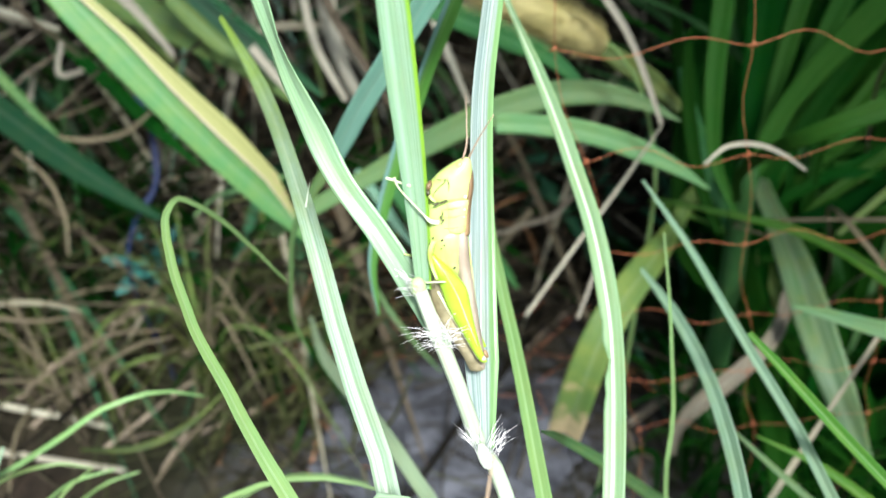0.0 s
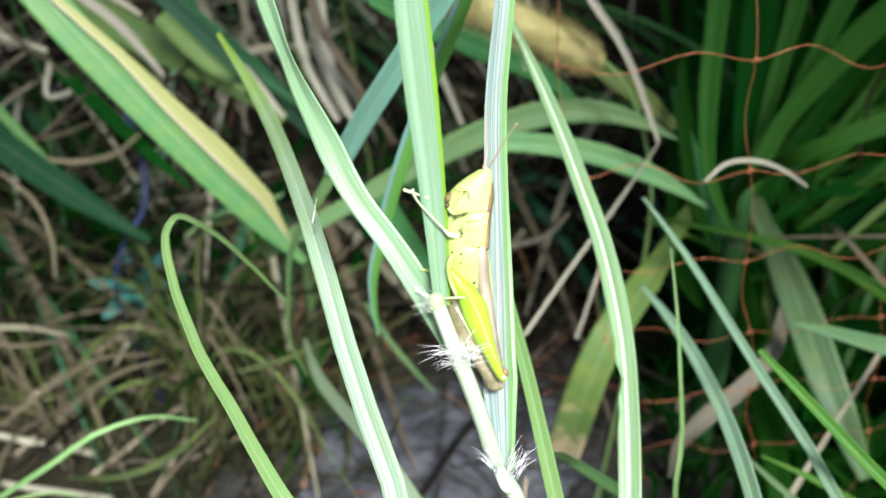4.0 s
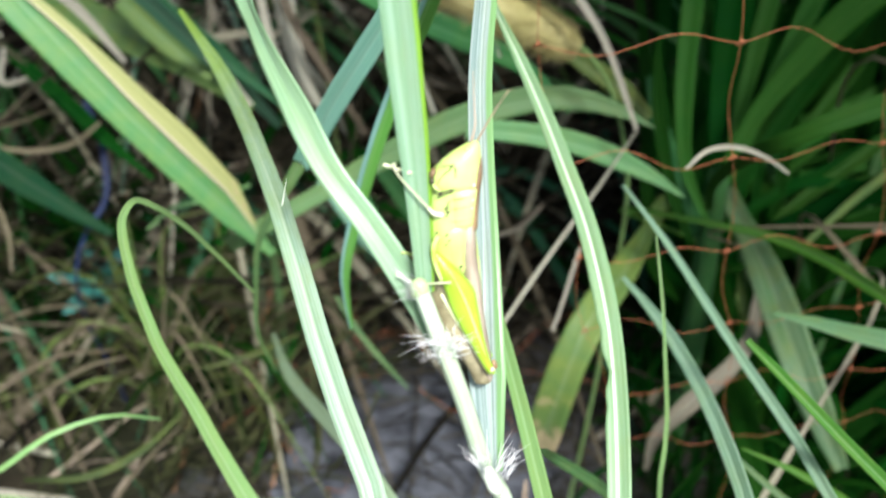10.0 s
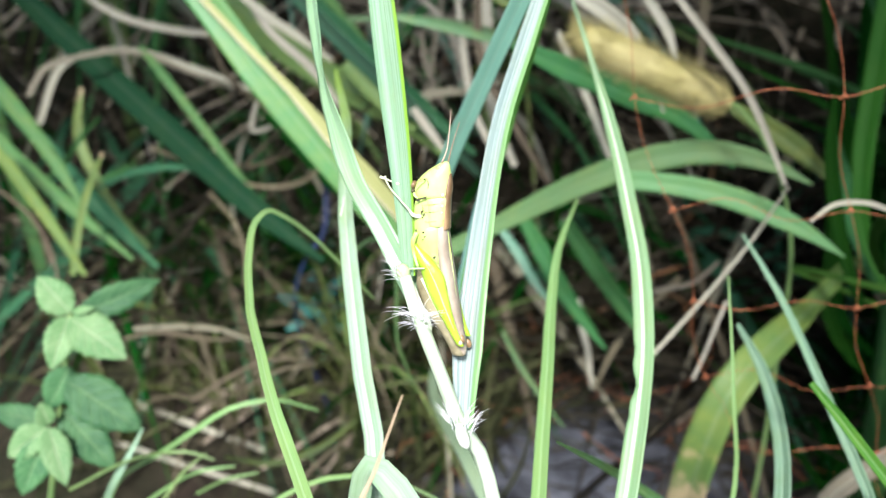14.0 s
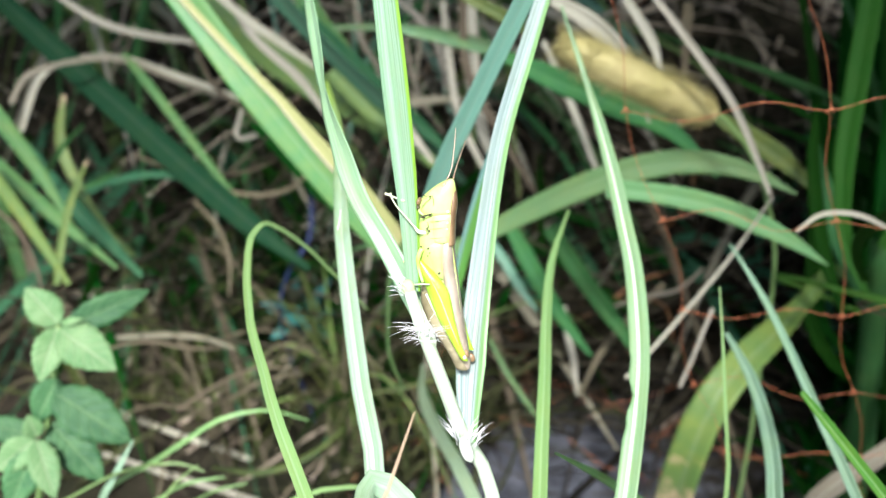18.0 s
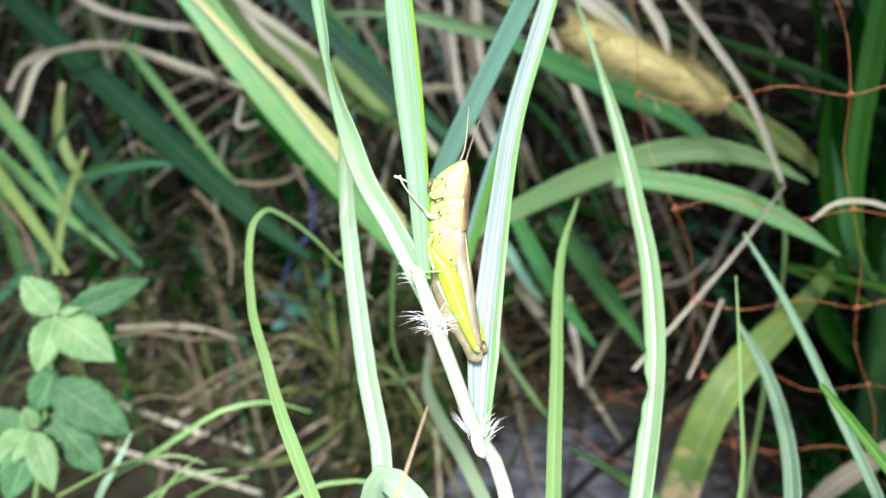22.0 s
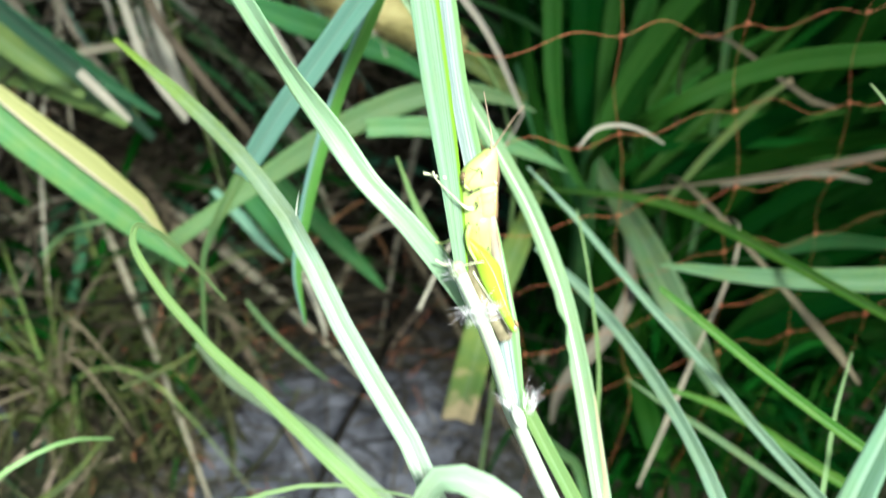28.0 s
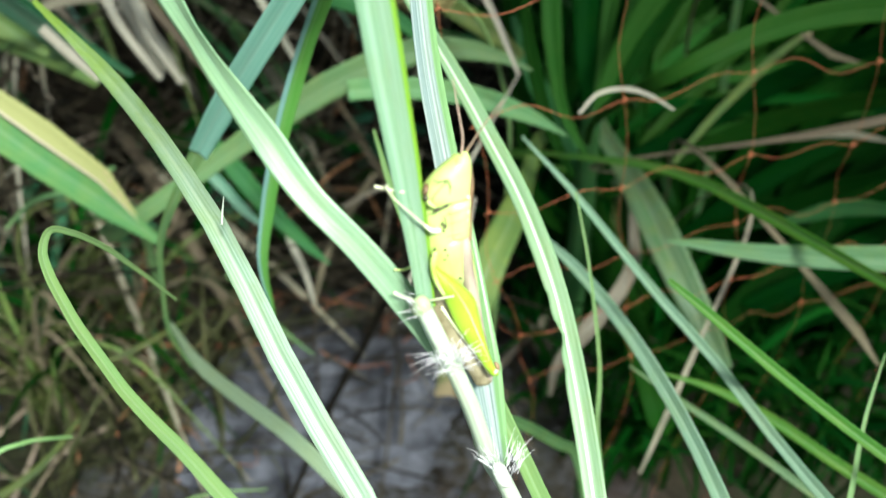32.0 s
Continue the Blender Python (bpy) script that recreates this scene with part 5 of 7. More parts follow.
far_blade(litter, ([(-0.3504, 0.4518, 0.3143), (-0.3153, 0.4494, 0.2935), (-0.2759, 0.4538, 0.2825), (-0.2357, 0.4615, 0.2770)], [3.75, 5.25, 5.01, 3.75]), PALESTRAW, "", 12, (0, 20), 92)
far_blade(litter, ([(-0.3638, 0.4021, 0.2339), (-0.3494, 0.4259, 0.2686), (-0.3095, 0.4392, 0.2730), (-0.2657, 0.4436, 0.2600), (-0.2228, 0.4458, 0.2435)], [3.00, 4.50, 4.64, 4.54, 3.00]), PALESTRAW, "", 12, (0, 20), 93)
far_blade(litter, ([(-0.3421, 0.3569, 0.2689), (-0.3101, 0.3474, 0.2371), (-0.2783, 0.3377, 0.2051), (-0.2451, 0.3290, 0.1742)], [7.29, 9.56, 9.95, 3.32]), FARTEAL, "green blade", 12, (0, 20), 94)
far_blade(litter, ([(-0.2203, 0.4265, 0.2500), (-0.1938, 0.4198, 0.2256), (-0.1688, 0.4119, 0.2002), (-0.1426, 0.4050, 0.1756)], [3.60, 8.77, 8.15, 2.16]), DEEPSHADE, "green blade", 12, (0, 20), 95)
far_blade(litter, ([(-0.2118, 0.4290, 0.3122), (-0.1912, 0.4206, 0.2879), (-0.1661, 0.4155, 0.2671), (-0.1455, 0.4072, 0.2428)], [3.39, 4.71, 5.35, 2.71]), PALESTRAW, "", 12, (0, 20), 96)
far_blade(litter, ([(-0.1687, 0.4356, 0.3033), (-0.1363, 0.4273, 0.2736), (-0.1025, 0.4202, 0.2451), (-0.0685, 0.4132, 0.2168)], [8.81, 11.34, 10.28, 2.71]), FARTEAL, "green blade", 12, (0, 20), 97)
far_blade(litter, ([(-0.0671, 0.4307, 0.3086), (-0.0622, 0.4123, 0.2742), (-0.0429, 0.3994, 0.2426), (-0.0215, 0.3875, 0.2118)], [4.44, 5.04, 4.48, 3.17]), WITHERED, "", 12, (0, 20), 98)
far_blade(litter, ([(-0.0191, 0.4100, 0.2912), (-0.0074, 0.4008, 0.2696), (0.0036, 0.3913, 0.2478), (0.0140, 0.3815, 0.2258)], [2.72, 3.68, 3.94, 2.42]), PALESTRAW, "", 12, (0, 20), 99)
far_blade(litter, ([(-0.0486, 0.3113, 0.3395), (-0.0365, 0.3106, 0.3326), (-0.0242, 0.3103, 0.3262), (-0.0128, 0.3090, 0.3185)], [3.23, 4.95, 5.86, 1.38]), OLIVE, "yellowish blade", 12, (0, 20), 90)
far_blade(litter, ([(-0.0067, 0.3287, 0.3294), (0.0084, 0.3279, 0.3208), (0.0213, 0.3249, 0.3096), (0.0285, 0.3187, 0.2952), (0.0364, 0.3126, 0.2809)], [4.76, 7.78, 8.09, 4.37, 1.90]), PALESTRAW, "broad whitish dry leaf", 12, (0, 40), 71)
far_blade(litter, ([(0.0232, 0.3468, 0.3262), (0.0304, 0.3433, 0.3167), (0.0369, 0.3395, 0.3069), (0.0406, 0.3344, 0.2962)], [3.43, 4.47, 4.26, 1.47]), PALESTRAW, "", 12, (0, 20), 72)
far_blade(litter, ([(0.0549, 0.4165, 0.3088), (0.0550, 0.4103, 0.2979), (0.0550, 0.4041, 0.2871), (0.0549, 0.3978, 0.2762)], [5.19, 5.19, 4.71, 3.46]), WITHERED, "", 12, (0, 20), 73)
far_blade(litter, ([(-0.0851, 0.4583, 0.3033), (-0.0793, 0.4421, 0.2724), (-0.0715, 0.4266, 0.2416), (-0.0552, 0.4146, 0.2130)], [3.39, 4.47, 4.74, 3.39]), PALESTRAW, "", 12, (0, 20), 74)
far_blade(litter, ([(-0.0686, 0.4621, 0.3022), (-0.0649, 0.4451, 0.2708), (-0.0592, 0.4287, 0.2394), (-0.0451, 0.4152, 0.2093)], [6.77, 7.42, 6.75, 4.06]), PALESTRAW, "", 12, (0, 20), 75)
far_blade(litter, ([(-0.0972, 0.3749, 0.3082), (-0.0735, 0.3777, 0.3019), (-0.0500, 0.3802, 0.2951), (-0.0263, 0.3834, 0.2894)], [4.04, 5.10, 4.64, 1.73]), GREYED, "pale blade", 12, (0, 20), 76)
far_blade(litter, ([(-0.0263, 0.3123, 0.3101), (-0.0020, 0.3125, 0.2989), (0.0227, 0.3132, 0.2884), (0.0466, 0.3129, 0.2766), (0.0665, 0.3083, 0.2592)], [4.76, 10.49, 11.10, 6.71, 2.38]), FAR, "green blade", 8, (0, 0), 77)
far_blade(litter, ([(0.0615, 0.3307, 0.2799), (0.0776, 0.3298, 0.2708), (0.0932, 0.3283, 0.2608), (0.1072, 0.3253, 0.2490)], [3.43, 8.49, 9.30, 3.92]), OLIVE, "olive blade", 8, (0, 0), 78)
far_blade(clump, ([(0.0827, 0.4507, 0.3965), (0.1081, 0.4076, 0.3094), (0.1163, 0.3902, 0.2751), (0.1186, 0.3710, 0.2406), (0.1200, 0.3517, 0.2063), (0.1213, 0.3321, 0.1714), (0.1959, 0.3273, 0.1029), (0.2207, 0.3257, 0.0000)], [1.53, 3.07, 4.84, 5.87, 6.52, 6.52, 5.21, 3.59]), DEEPSHADE, "", 8, (0, 0), 79)
far_blade(clump, ([(0.1358, 0.4850, 0.3899), (0.1362, 0.4353, 0.3031), (0.1361, 0.4156, 0.2688), (0.1353, 0.3957, 0.2345), (0.1324, 0.3755, 0.2007), (0.1295, 0.3551, 0.1664), (0.2064, 0.3309, 0.0998), (0.2321, 0.3229, 0.0000)], [3.46, 6.92, 6.87, 5.84, 4.50, 4.50, 3.60, 2.47]), DEEPSHADE, "", 8, (0, 0), 80)
far_blade(litter, ([(-0.3178, 0.3645, 0.1879), (-0.3037, 0.3777, 0.2044), (-0.2805, 0.3876, 0.2105), (-0.2551, 0.3941, 0.2099), (-0.2313, 0.3953, 0.2006)], [2.16, 4.46, 4.97, 4.44, 2.88]), FARTEAL, "green blade", 12, (0, 20), 89)

far_blade(litter, ([(-0.1681, 0.4393, 0.3157), (-0.1601, 0.4386, 0.2958), (-0.1466, 0.4393, 0.2767), (-0.1307, 0.4395, 0.2571)], [10.81, 15.13, 15.13, 5.76]), GREENREED, 'bluish green blade', 12, (0, 20), 501)
far_blade(litter, ([(-0.2695, 0.3989, 0.2868), (-0.2583, 0.4007, 0.2661), (-0.2358, 0.4009, 0.2260), (-0.2084, 0.3979, 0.1843)], [3.75, 5.62, 5.99, 2.25]), GREENREED, 'narrow olive green blade', 12, (0, 20), 502)
far_blade(litter, ([(-0.2941, 0.3025, 0.3050), (-0.2848, 0.3046, 0.2833), (-0.2724, 0.3053, 0.2553), (-0.2576, 0.3017, 0.2212)], [6.63, 7.95, 7.29, 1.99]), GREENREED, 'green blade', 12, (0, 20), 503)
far_blade(litter, ([(-0.2958, 0.2921, 0.2796), (-0.2846, 0.2944, 0.2577), (-0.2656, 0.2989, 0.2294), (-0.2387, 0.3028, 0.1957)], [5.97, 7.95, 7.29, 1.99]), GREENREED, 'green blade', 12, (0, 20), 504)
far_blade(litter, ([(-0.2805, 0.2770, 0.2769), (-0.2722, 0.2778, 0.2592), (-0.2576, 0.2763, 0.2287), (-0.2447, 0.2725, 0.2030)], [4.44, 5.71, 5.71, 2.54]), OLIVE, 'green blade', 12, (0, 20), 505)
far_blade(litter, ([(-0.2491, 0.2693, 0.2046), (-0.2486, 0.2820, 0.2238), (-0.2460, 0.2936, 0.2405), (-0.2404, 0.3062, 0.2570)], [3.17, 3.80, 3.80, 1.59]), OLIVE, 'green blade', 12, (0, 20), 506)
far_blade(litter, ([(-0.2359, 0.4221, 0.2907), (-0.2269, 0.4195, 0.2625), (-0.2118, 0.4223, 0.2451), (-0.1831, 0.4239, 0.2113)], [2.10, 3.15, 2.88, 2.10]), WITHERED, 'tan bent stem', 12, (0, 60), 508)
far_blade(litter, ([(-0.2118, 0.4223, 0.2451), (-0.2143, 0.4148, 0.2286), (-0.1960, 0.4254, 0.2306)], [2.25, 3.00, 3.00]), PALESTRAW, 'kinked pale straw', 12, (0, 30), 509)
far_blade(litter, ([(-0.2375, 0.3864, 0.1967), (-0.2235, 0.3854, 0.1777), (-0.2171, 0.3795, 0.1607), (-0.2149, 0.3669, 0.1388)], [1.83, 2.36, 2.36, 1.57]), WITHERED, 'tan stem', 12, (0, 40), 511)
far_blade(litter, ([(-0.2784, 0.3958, 0.2225), (-0.2554, 0.4054, 0.2073), (-0.2211, 0.4235, 0.2004), (-0.1946, 0.4400, 0.2064)], [1.63, 2.18, 2.18, 1.63]), WITHERED, 'tan stem', 12, (0, 40), 512)
far_blade(litter, ([(-0.3189, 0.3531, 0.2703), (-0.3113, 0.3644, 0.2835), (-0.2983, 0.3765, 0.2865), (-0.2723, 0.3962, 0.2842), (-0.2434, 0.4105, 0.2660), (-0.2234, 0.4189, 0.2543)], [2.62, 3.37, 3.37, 3.75, 3.37, 2.25]), TAN, 'long curved pale stem', 12, (0, 40), 513)
far_blade(litter, ([(-0.2912, 0.2825, 0.2472), (-0.2779, 0.2855, 0.2270), (-0.2714, 0.2831, 0.2119), (-0.2659, 0.2757, 0.1926)], [1.39, 2.09, 2.09, 1.39]), WITHERED, 'tan stem', 12, (0, 40), 514)
far_blade(litter, ([(-0.3006, 0.3250, 0.2304), (-0.2930, 0.3352, 0.2366), (-0.2872, 0.3448, 0.2466), (-0.2775, 0.3573, 0.2574)], [1.80, 3.24, 3.24, 1.80]), FAR, 'thin green curved blade', 12, (0, 40), 515)
far_blade(litter, ([(-0.2781, 0.3421, 0.2234), (-0.2684, 0.3516, 0.2266), (-0.2622, 0.3579, 0.2295)], [1.80, 3.24, 2.16]), FAR, 'thin green curved blade', 12, (0, 40), 516)

far_blade(litter, ([(-0.1558, 0.2262, 0.1362), (-0.1341, 0.2328, 0.1300), (-0.1169, 0.2431, 0.1312), (-0.1001, 0.2587, 0.1392)], [1.60, 3.20, 3.47, 1.60]), DRYGREEN, "dull olive blade", 12, (0, 30), 609)
far_blade(litter, ([(-0.1296, 0.2289, 0.1108), (-0.1210, 0.2424, 0.1183), (-0.1042, 0.2606, 0.1281)], [1.35, 1.51, 1.06]), WITHERED, "tan stem", 12, (0, 30), 610)
far_blade(litter, ([(-0.1999, 0.2689, 0.1294), (-0.1847, 0.2846, 0.1347), (-0.1680, 0.2980, 0.1383), (-0.1439, 0.3069, 0.1343)], [2.00, 2.16, 2.00, 1.00]), WITHERED, "bent tan stem", 12, (0, 30), 611)
far_blade(litter, ([(-0.0987, 0.2951, 0.1320), (-0.0768, 0.3029, 0.1337), (-0.0543, 0.3118, 0.1388)], [1.44, 3.17, 1.73]), DRYGREEN, "dull olive blade", 12, (0, 30), 612)
far_blade(litter, ([(-0.2152, 0.2523, 0.1810), (-0.2016, 0.2625, 0.1791), (-0.1829, 0.2706, 0.1709), (-0.1660, 0.2793, 0.1669)], [1.17, 2.00, 2.00, 0.83]), WITHERED, "bent tan stem", 12, (0, 30), 613)
far_blade(litter, ([(-0.1729, 0.2344, 0.1559), (-0.1539, 0.2508, 0.1584), (-0.1382, 0.2639, 0.1619), (-0.1234, 0.2715, 0.1611)], [0.95, 1.74, 1.74, 0.95]), WITHERED, "bent tan stem", 12, (0, 30), 614)
far_blade(litter, ([(-0.1075, 0.4035, 0.2583), (-0.1012, 0.4022, 0.2487), (-0.0917, 0.4002, 0.2358), (-0.0819, 0.3976, 0.2230)], [2.65, 4.64, 4.97, 2.65]), PALESTRAW, "short bleached straw", 12, (0, 20), 651)
far_blade(litter, ([(-0.2124, 0.4180, 0.3177), (-0.1966, 0.4228, 0.3001), (-0.1795, 0.4276, 0.2852), (-0.1598, 0.4317, 0.2684)], [4.32, 5.40, 5.40, 2.88]), PALESTRAW, "bleached straw", 12, (0, 20), 652)
far_blade(litter, ([(-0.1437, 0.4232, 0.2959), (-0.1126, 0.4335, 0.2930), (-0.0805, 0.4409, 0.2874), (-0.0446, 0.4457, 0.2785)], [2.77, 4.84, 5.19, 2.77]), GREYED, "pale greenish blade", 12, (0, 20), 653)
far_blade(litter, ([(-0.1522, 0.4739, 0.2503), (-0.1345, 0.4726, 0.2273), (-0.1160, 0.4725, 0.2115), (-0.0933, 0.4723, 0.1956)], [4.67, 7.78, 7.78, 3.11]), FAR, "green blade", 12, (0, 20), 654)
far_blade(litter, ([(-0.1194, 0.4906, 0.2720), (-0.1161, 0.4857, 0.2506), (-0.1088, 0.4820, 0.2322), (-0.0937, 0.4779, 0.2098)], [2.72, 3.89, 3.89, 2.33]), TAN, "tan stem", 12, (0, 50), 655)
far_blade(litter, ([(-0.1503, 0.4867, 0.2990), (-0.1479, 0.4821, 0.2745), (-0.1378, 0.4806, 0.2560), (-0.1344, 0.4762, 0.2379)], [3.50, 4.67, 4.67, 2.72]), TAN, "tan stem", 12, (0, 50), 656)
far_blade(litter, ([(-0.1162, 0.4789, 0.2293), (-0.0977, 0.4847, 0.2314), (-0.0753, 0.4899, 0.2318), (-0.0565, 0.4918, 0.2274)], [2.33, 3.50, 3.50, 2.33]), TAN, "tan stem", 12, (0, 50), 657)
far_blade(litter, ([(-0.1234, 0.4752, 0.3042), (-0.1033, 0.4771, 0.2859), (-0.0931, 0.4754, 0.2683), (-0.0895, 0.4692, 0.2442)], [2.62, 4.12, 4.12, 2.25]), PALESTRAW, "bent pale straw", 12, (0, 40), 658)
far_blade(litter, ([(-0.1653, 0.4075, 0.2091), (-0.1780, 0.3979, 0.2013), (-0.1935, 0.3895, 0.2008), (-0.2145, 0.3808, 0.2079)], [1.80, 3.24, 3.24, 1.80]), WITHERED, "withered brown stem", 12, (0, 40), 659)
far_blade(litter, ([(-0.1417, 0.4085, 0.2752), (-0.1294, 0.4083, 0.2619), (-0.1164, 0.4074, 0.2484), (-0.1028, 0.4057, 0.2347)], [9.73, 13.62, 12.97, 3.24]), LITOLIVE, "broad olive green blade", 12, (0, 20), 660)
far_blade(litter, ([(-0.0757, 0.4736, 0.2586), (-0.0702, 0.4662, 0.2336), (-0.0641, 0.4599, 0.2145), (-0.0559, 0.4541, 0.1983)], [3.60, 5.04, 5.04, 2.88]), PALESTRAW, "bent pale straw", 12, (0, 40), 661)
far_blade(litter, ([(-0.1162, 0.4586, 0.2380), (-0.0966, 0.4637, 0.2397), (-0.0767, 0.4670, 0.2386), (-0.0527, 0.4741, 0.2500)], [2.88, 4.68, 4.68, 2.88]), TAN, "tan stem", 12, (0, 40), 662)
far_blade(litter, ([(0.0263, 0.3549, 0.1597), (0.0414, 0.3569, 0.1653), (0.0593, 0.3580, 0.1713), (0.0711, 0.3624, 0.1824)], [1.21, 2.72, 2.72, 1.82]), TAN, "tan stem", 12, (0, 40), 663)
far_blade(litter, ([(-0.0335, 0.3732, 0.1957), (-0.0233, 0.3661, 0.1804), (-0.0098, 0.3561, 0.1616), (0.0052, 0.3461, 0.1452), (0.0155, 0.3396, 0.1357)], [7.00, 9.70, 9.16, 5.92, 1.35]), FAR, "olive green drooping blade", 12, (0, 20), 671)
far_blade(litter, ([(-0.0134, 0.3933, 0.1863), (0.0039, 0.3828, 0.1650), (0.0226, 0.3708, 0.1452), (0.0360, 0.3613, 0.1315), (0.0433, 0.3549, 0.1232)], [8.62, 10.61, 9.94, 5.97, 1.33]), FAR, "green drooping blade", 12, (0, 20), 672)
far_blade(litter, ([(-0.0442, 0.3522, 0.2027), (-0.0330, 0.3465, 0.1892), (-0.0233, 0.3401, 0.1761), (-0.0137, 0.3347, 0.1661)], [3.63, 5.45, 4.84, 1.21]), TEAL, "thin bluish blade", 12, (0, 20), 673)
far_blade(litter, ([(-0.0349, 0.3068, 0.1657), (-0.0269, 0.2995, 0.1543), (-0.0146, 0.2906, 0.1412), (-0.0011, 0.2814, 0.1292)], [1.73, 2.59, 2.59, 0.86]), GREENREED, "thin curved green blade", 12, (0, 20), 674)
far_blade(litter, ([(-0.0035, 0.3878, 0.1359), (-0.0005, 0.3784, 0.1220), (0.0044, 0.3689, 0.1086), (0.0075, 0.3567, 0.0931)], [2.42, 4.15, 3.80, 1.73]), PALESTRAW, "hanging bleached straw", 12, (0, 40), 675)
far_blade(litter, ([(-0.1217, 0.3233, 0.1935), (-0.1109, 0.3315, 0.1999), (-0.0939, 0.3381, 0.2006), (-0.0767, 0.3456, 0.2045)], [1.21, 2.12, 2.42, 1.82]), GREENREED, "thin green blade", 12, (0, 20), 676)
far_blade(litter, ([(0.0553, 0.4138, 0.1401), (0.0363, 0.4027, 0.1211), (0.0204, 0.3901, 0.1029), (0.0082, 0.3723, 0.0804)], [3.60, 5.04, 4.68, 2.16]), WITHERED, "withered brown blade", 12, (0, 40), 677)
far_blade(litter, ([(-0.2874, 0.3421, 0.1169), (-0.2631, 0.3572, 0.1106), (-0.2414, 0.3674, 0.1031), (-0.2212, 0.3723, 0.0922)], [2.38, 3.33, 3.09, 1.43]), TAN, "pale straw lying in the grass", 12, (0, 40), 678)


def bent_blade():
    """A bluish blade that hangs over, bends and ends in a thin tip, and a paler one below it."""
    a = [(0.0255, 0.1249, 0.4043), (-0.0080, 0.1619, 0.3418), (-0.0127, 0.1672, 0.3329), (-0.0180, 0.1731, 0.3229), (-0.0236, 0.1796, 0.3114), (-0.0297, 0.1870, 0.2983), (-0.0366, 0.1954, 0.2831)]
    b = [(-0.0428, 0.1852, 0.2747), (-0.0448, 0.1850, 0.2605), (-0.0458, 0.1846, 0.2453), (-0.0422, 0.1849, 0.2300)]
    far_blade(thatch_tuft, (a[:-1], [4.2, 5.2, 5.6, 5.8, 5.8, 4.8]), MINT, "bluish green blade hanging over", 14, (25, 18), 51)
    far_blade(thatch_tuft, ([(-0.0297, 0.1880, 0.2987)] + b, [3.6, 1.7, 1.3, 1.1, 0.6]), GREENREED, "thin drooping end of a green blade", 14, (18, 10), 53)
    far_blade(thatch_tuft, ([(-0.0561, 0.2559, 0.1857), (-0.0409, 0.2033, 0.2095), (-0.0273, 0.1735, 0.2218), (-0.0168, 0.1552, 0.2261), (-0.0089, 0.1434, 0.2235), (0.0128, 0.1107, 0.2162), (0.0367, 0.0747, 0.1066), (0.0540, 0.0487, -0.0030)], [1.59, 4.18, 4.18, 4.05, 3.92, 3.92, 3.14, 2.16]), FUZZY, "pale bluish blade", 12, (0, 0), 52)


bent_blade()

# ---- wire netting ----
def build_netting():
    """Rusty wire netting that hangs behind the blades: wavy strands, twisted at each crossing."""
    origin = Vector((0.0834, 0.1902, 0.298))
    u, v = Vector((0.0468, 0.006, -0.001)), Vector((-0.0095, -0.006, 0.0328))
    cols, rows = range(-1, 5), range(-4, 4)

    def crossing(i, j):
        p = origin + u * i + v * j
        k = 0.004 if i >= -1 else 0.010
        p += Vector((noise.noise((i * 1.3, j * 1.7, 0.2)), noise.noise((i * 1.1, j * 1.9, 4.2)), noise.noise((i * 1.7, j * 1.2, 9.1)))) * k
        if i < -1:
            p += Vector((0, 0.035, -0.01)) * min(-1 - i, 3)
        return p

    net = holder("wire_netting", (origin + u * -1 + v * -6), "rusty thin wire netting with wavy square meshes", "wire netting")
    for j in rows:
        pts = []
        for i in cols:
            pts.append(crossing(i, j))
            if i != cols[-1]:
                a, b = crossing(i, j), crossing(i + 1, j)
                s = 1 if (i + j) % 2 else -1
                pts.append(a.lerp(b, 0.3) + Vector((0, 0.001, s * 0.0032)))
                pts.append(a.lerp(b, 0.68) + Vector((0, -0.001, -s * 0.0026)))
        rest(part("wire", tube_mesh(pts, [0.0001], 6, len(pts) * 4), WIRE), net)
    for i in cols:
        pts = []
        for j in rows:
            pts.append(crossing(i, j))
            if j != rows[-1]:
                a, b = crossing(i, j), crossing(i, j + 1)
                pts.append(a.lerp(b, 0.5) + Vector((0.0018 * (1 if j % 2 else -1), 0.001, 0)))
        low = pts[0] + Vector((0, 0.01, -0.06))
        low.z = min(low.z, 0.05)
        pts = [Vector((low.x, low.y, -0.004))] + [low] + pts
        rest(part("wire", tube_mesh(pts, [0.00009], 6, len(pts) * 4), WIRE), net)
    for i in cols:
        for j in rows:
            c = crossing(i, j)
            knot = [c + Vector((-0.0011, -0.0004, -0.0006)), c + Vector((0, -0.0007, 0.0007)), c + Vector((0.0009, 0.0003, -0.0005)), c + Vector((-0.0002, 0.0006, 0.0009))]
            rest(part("twist", tube_mesh(knot, [0.00024], 5, 8), KNOT if i > 0 else WIRE), net)


build_netting()


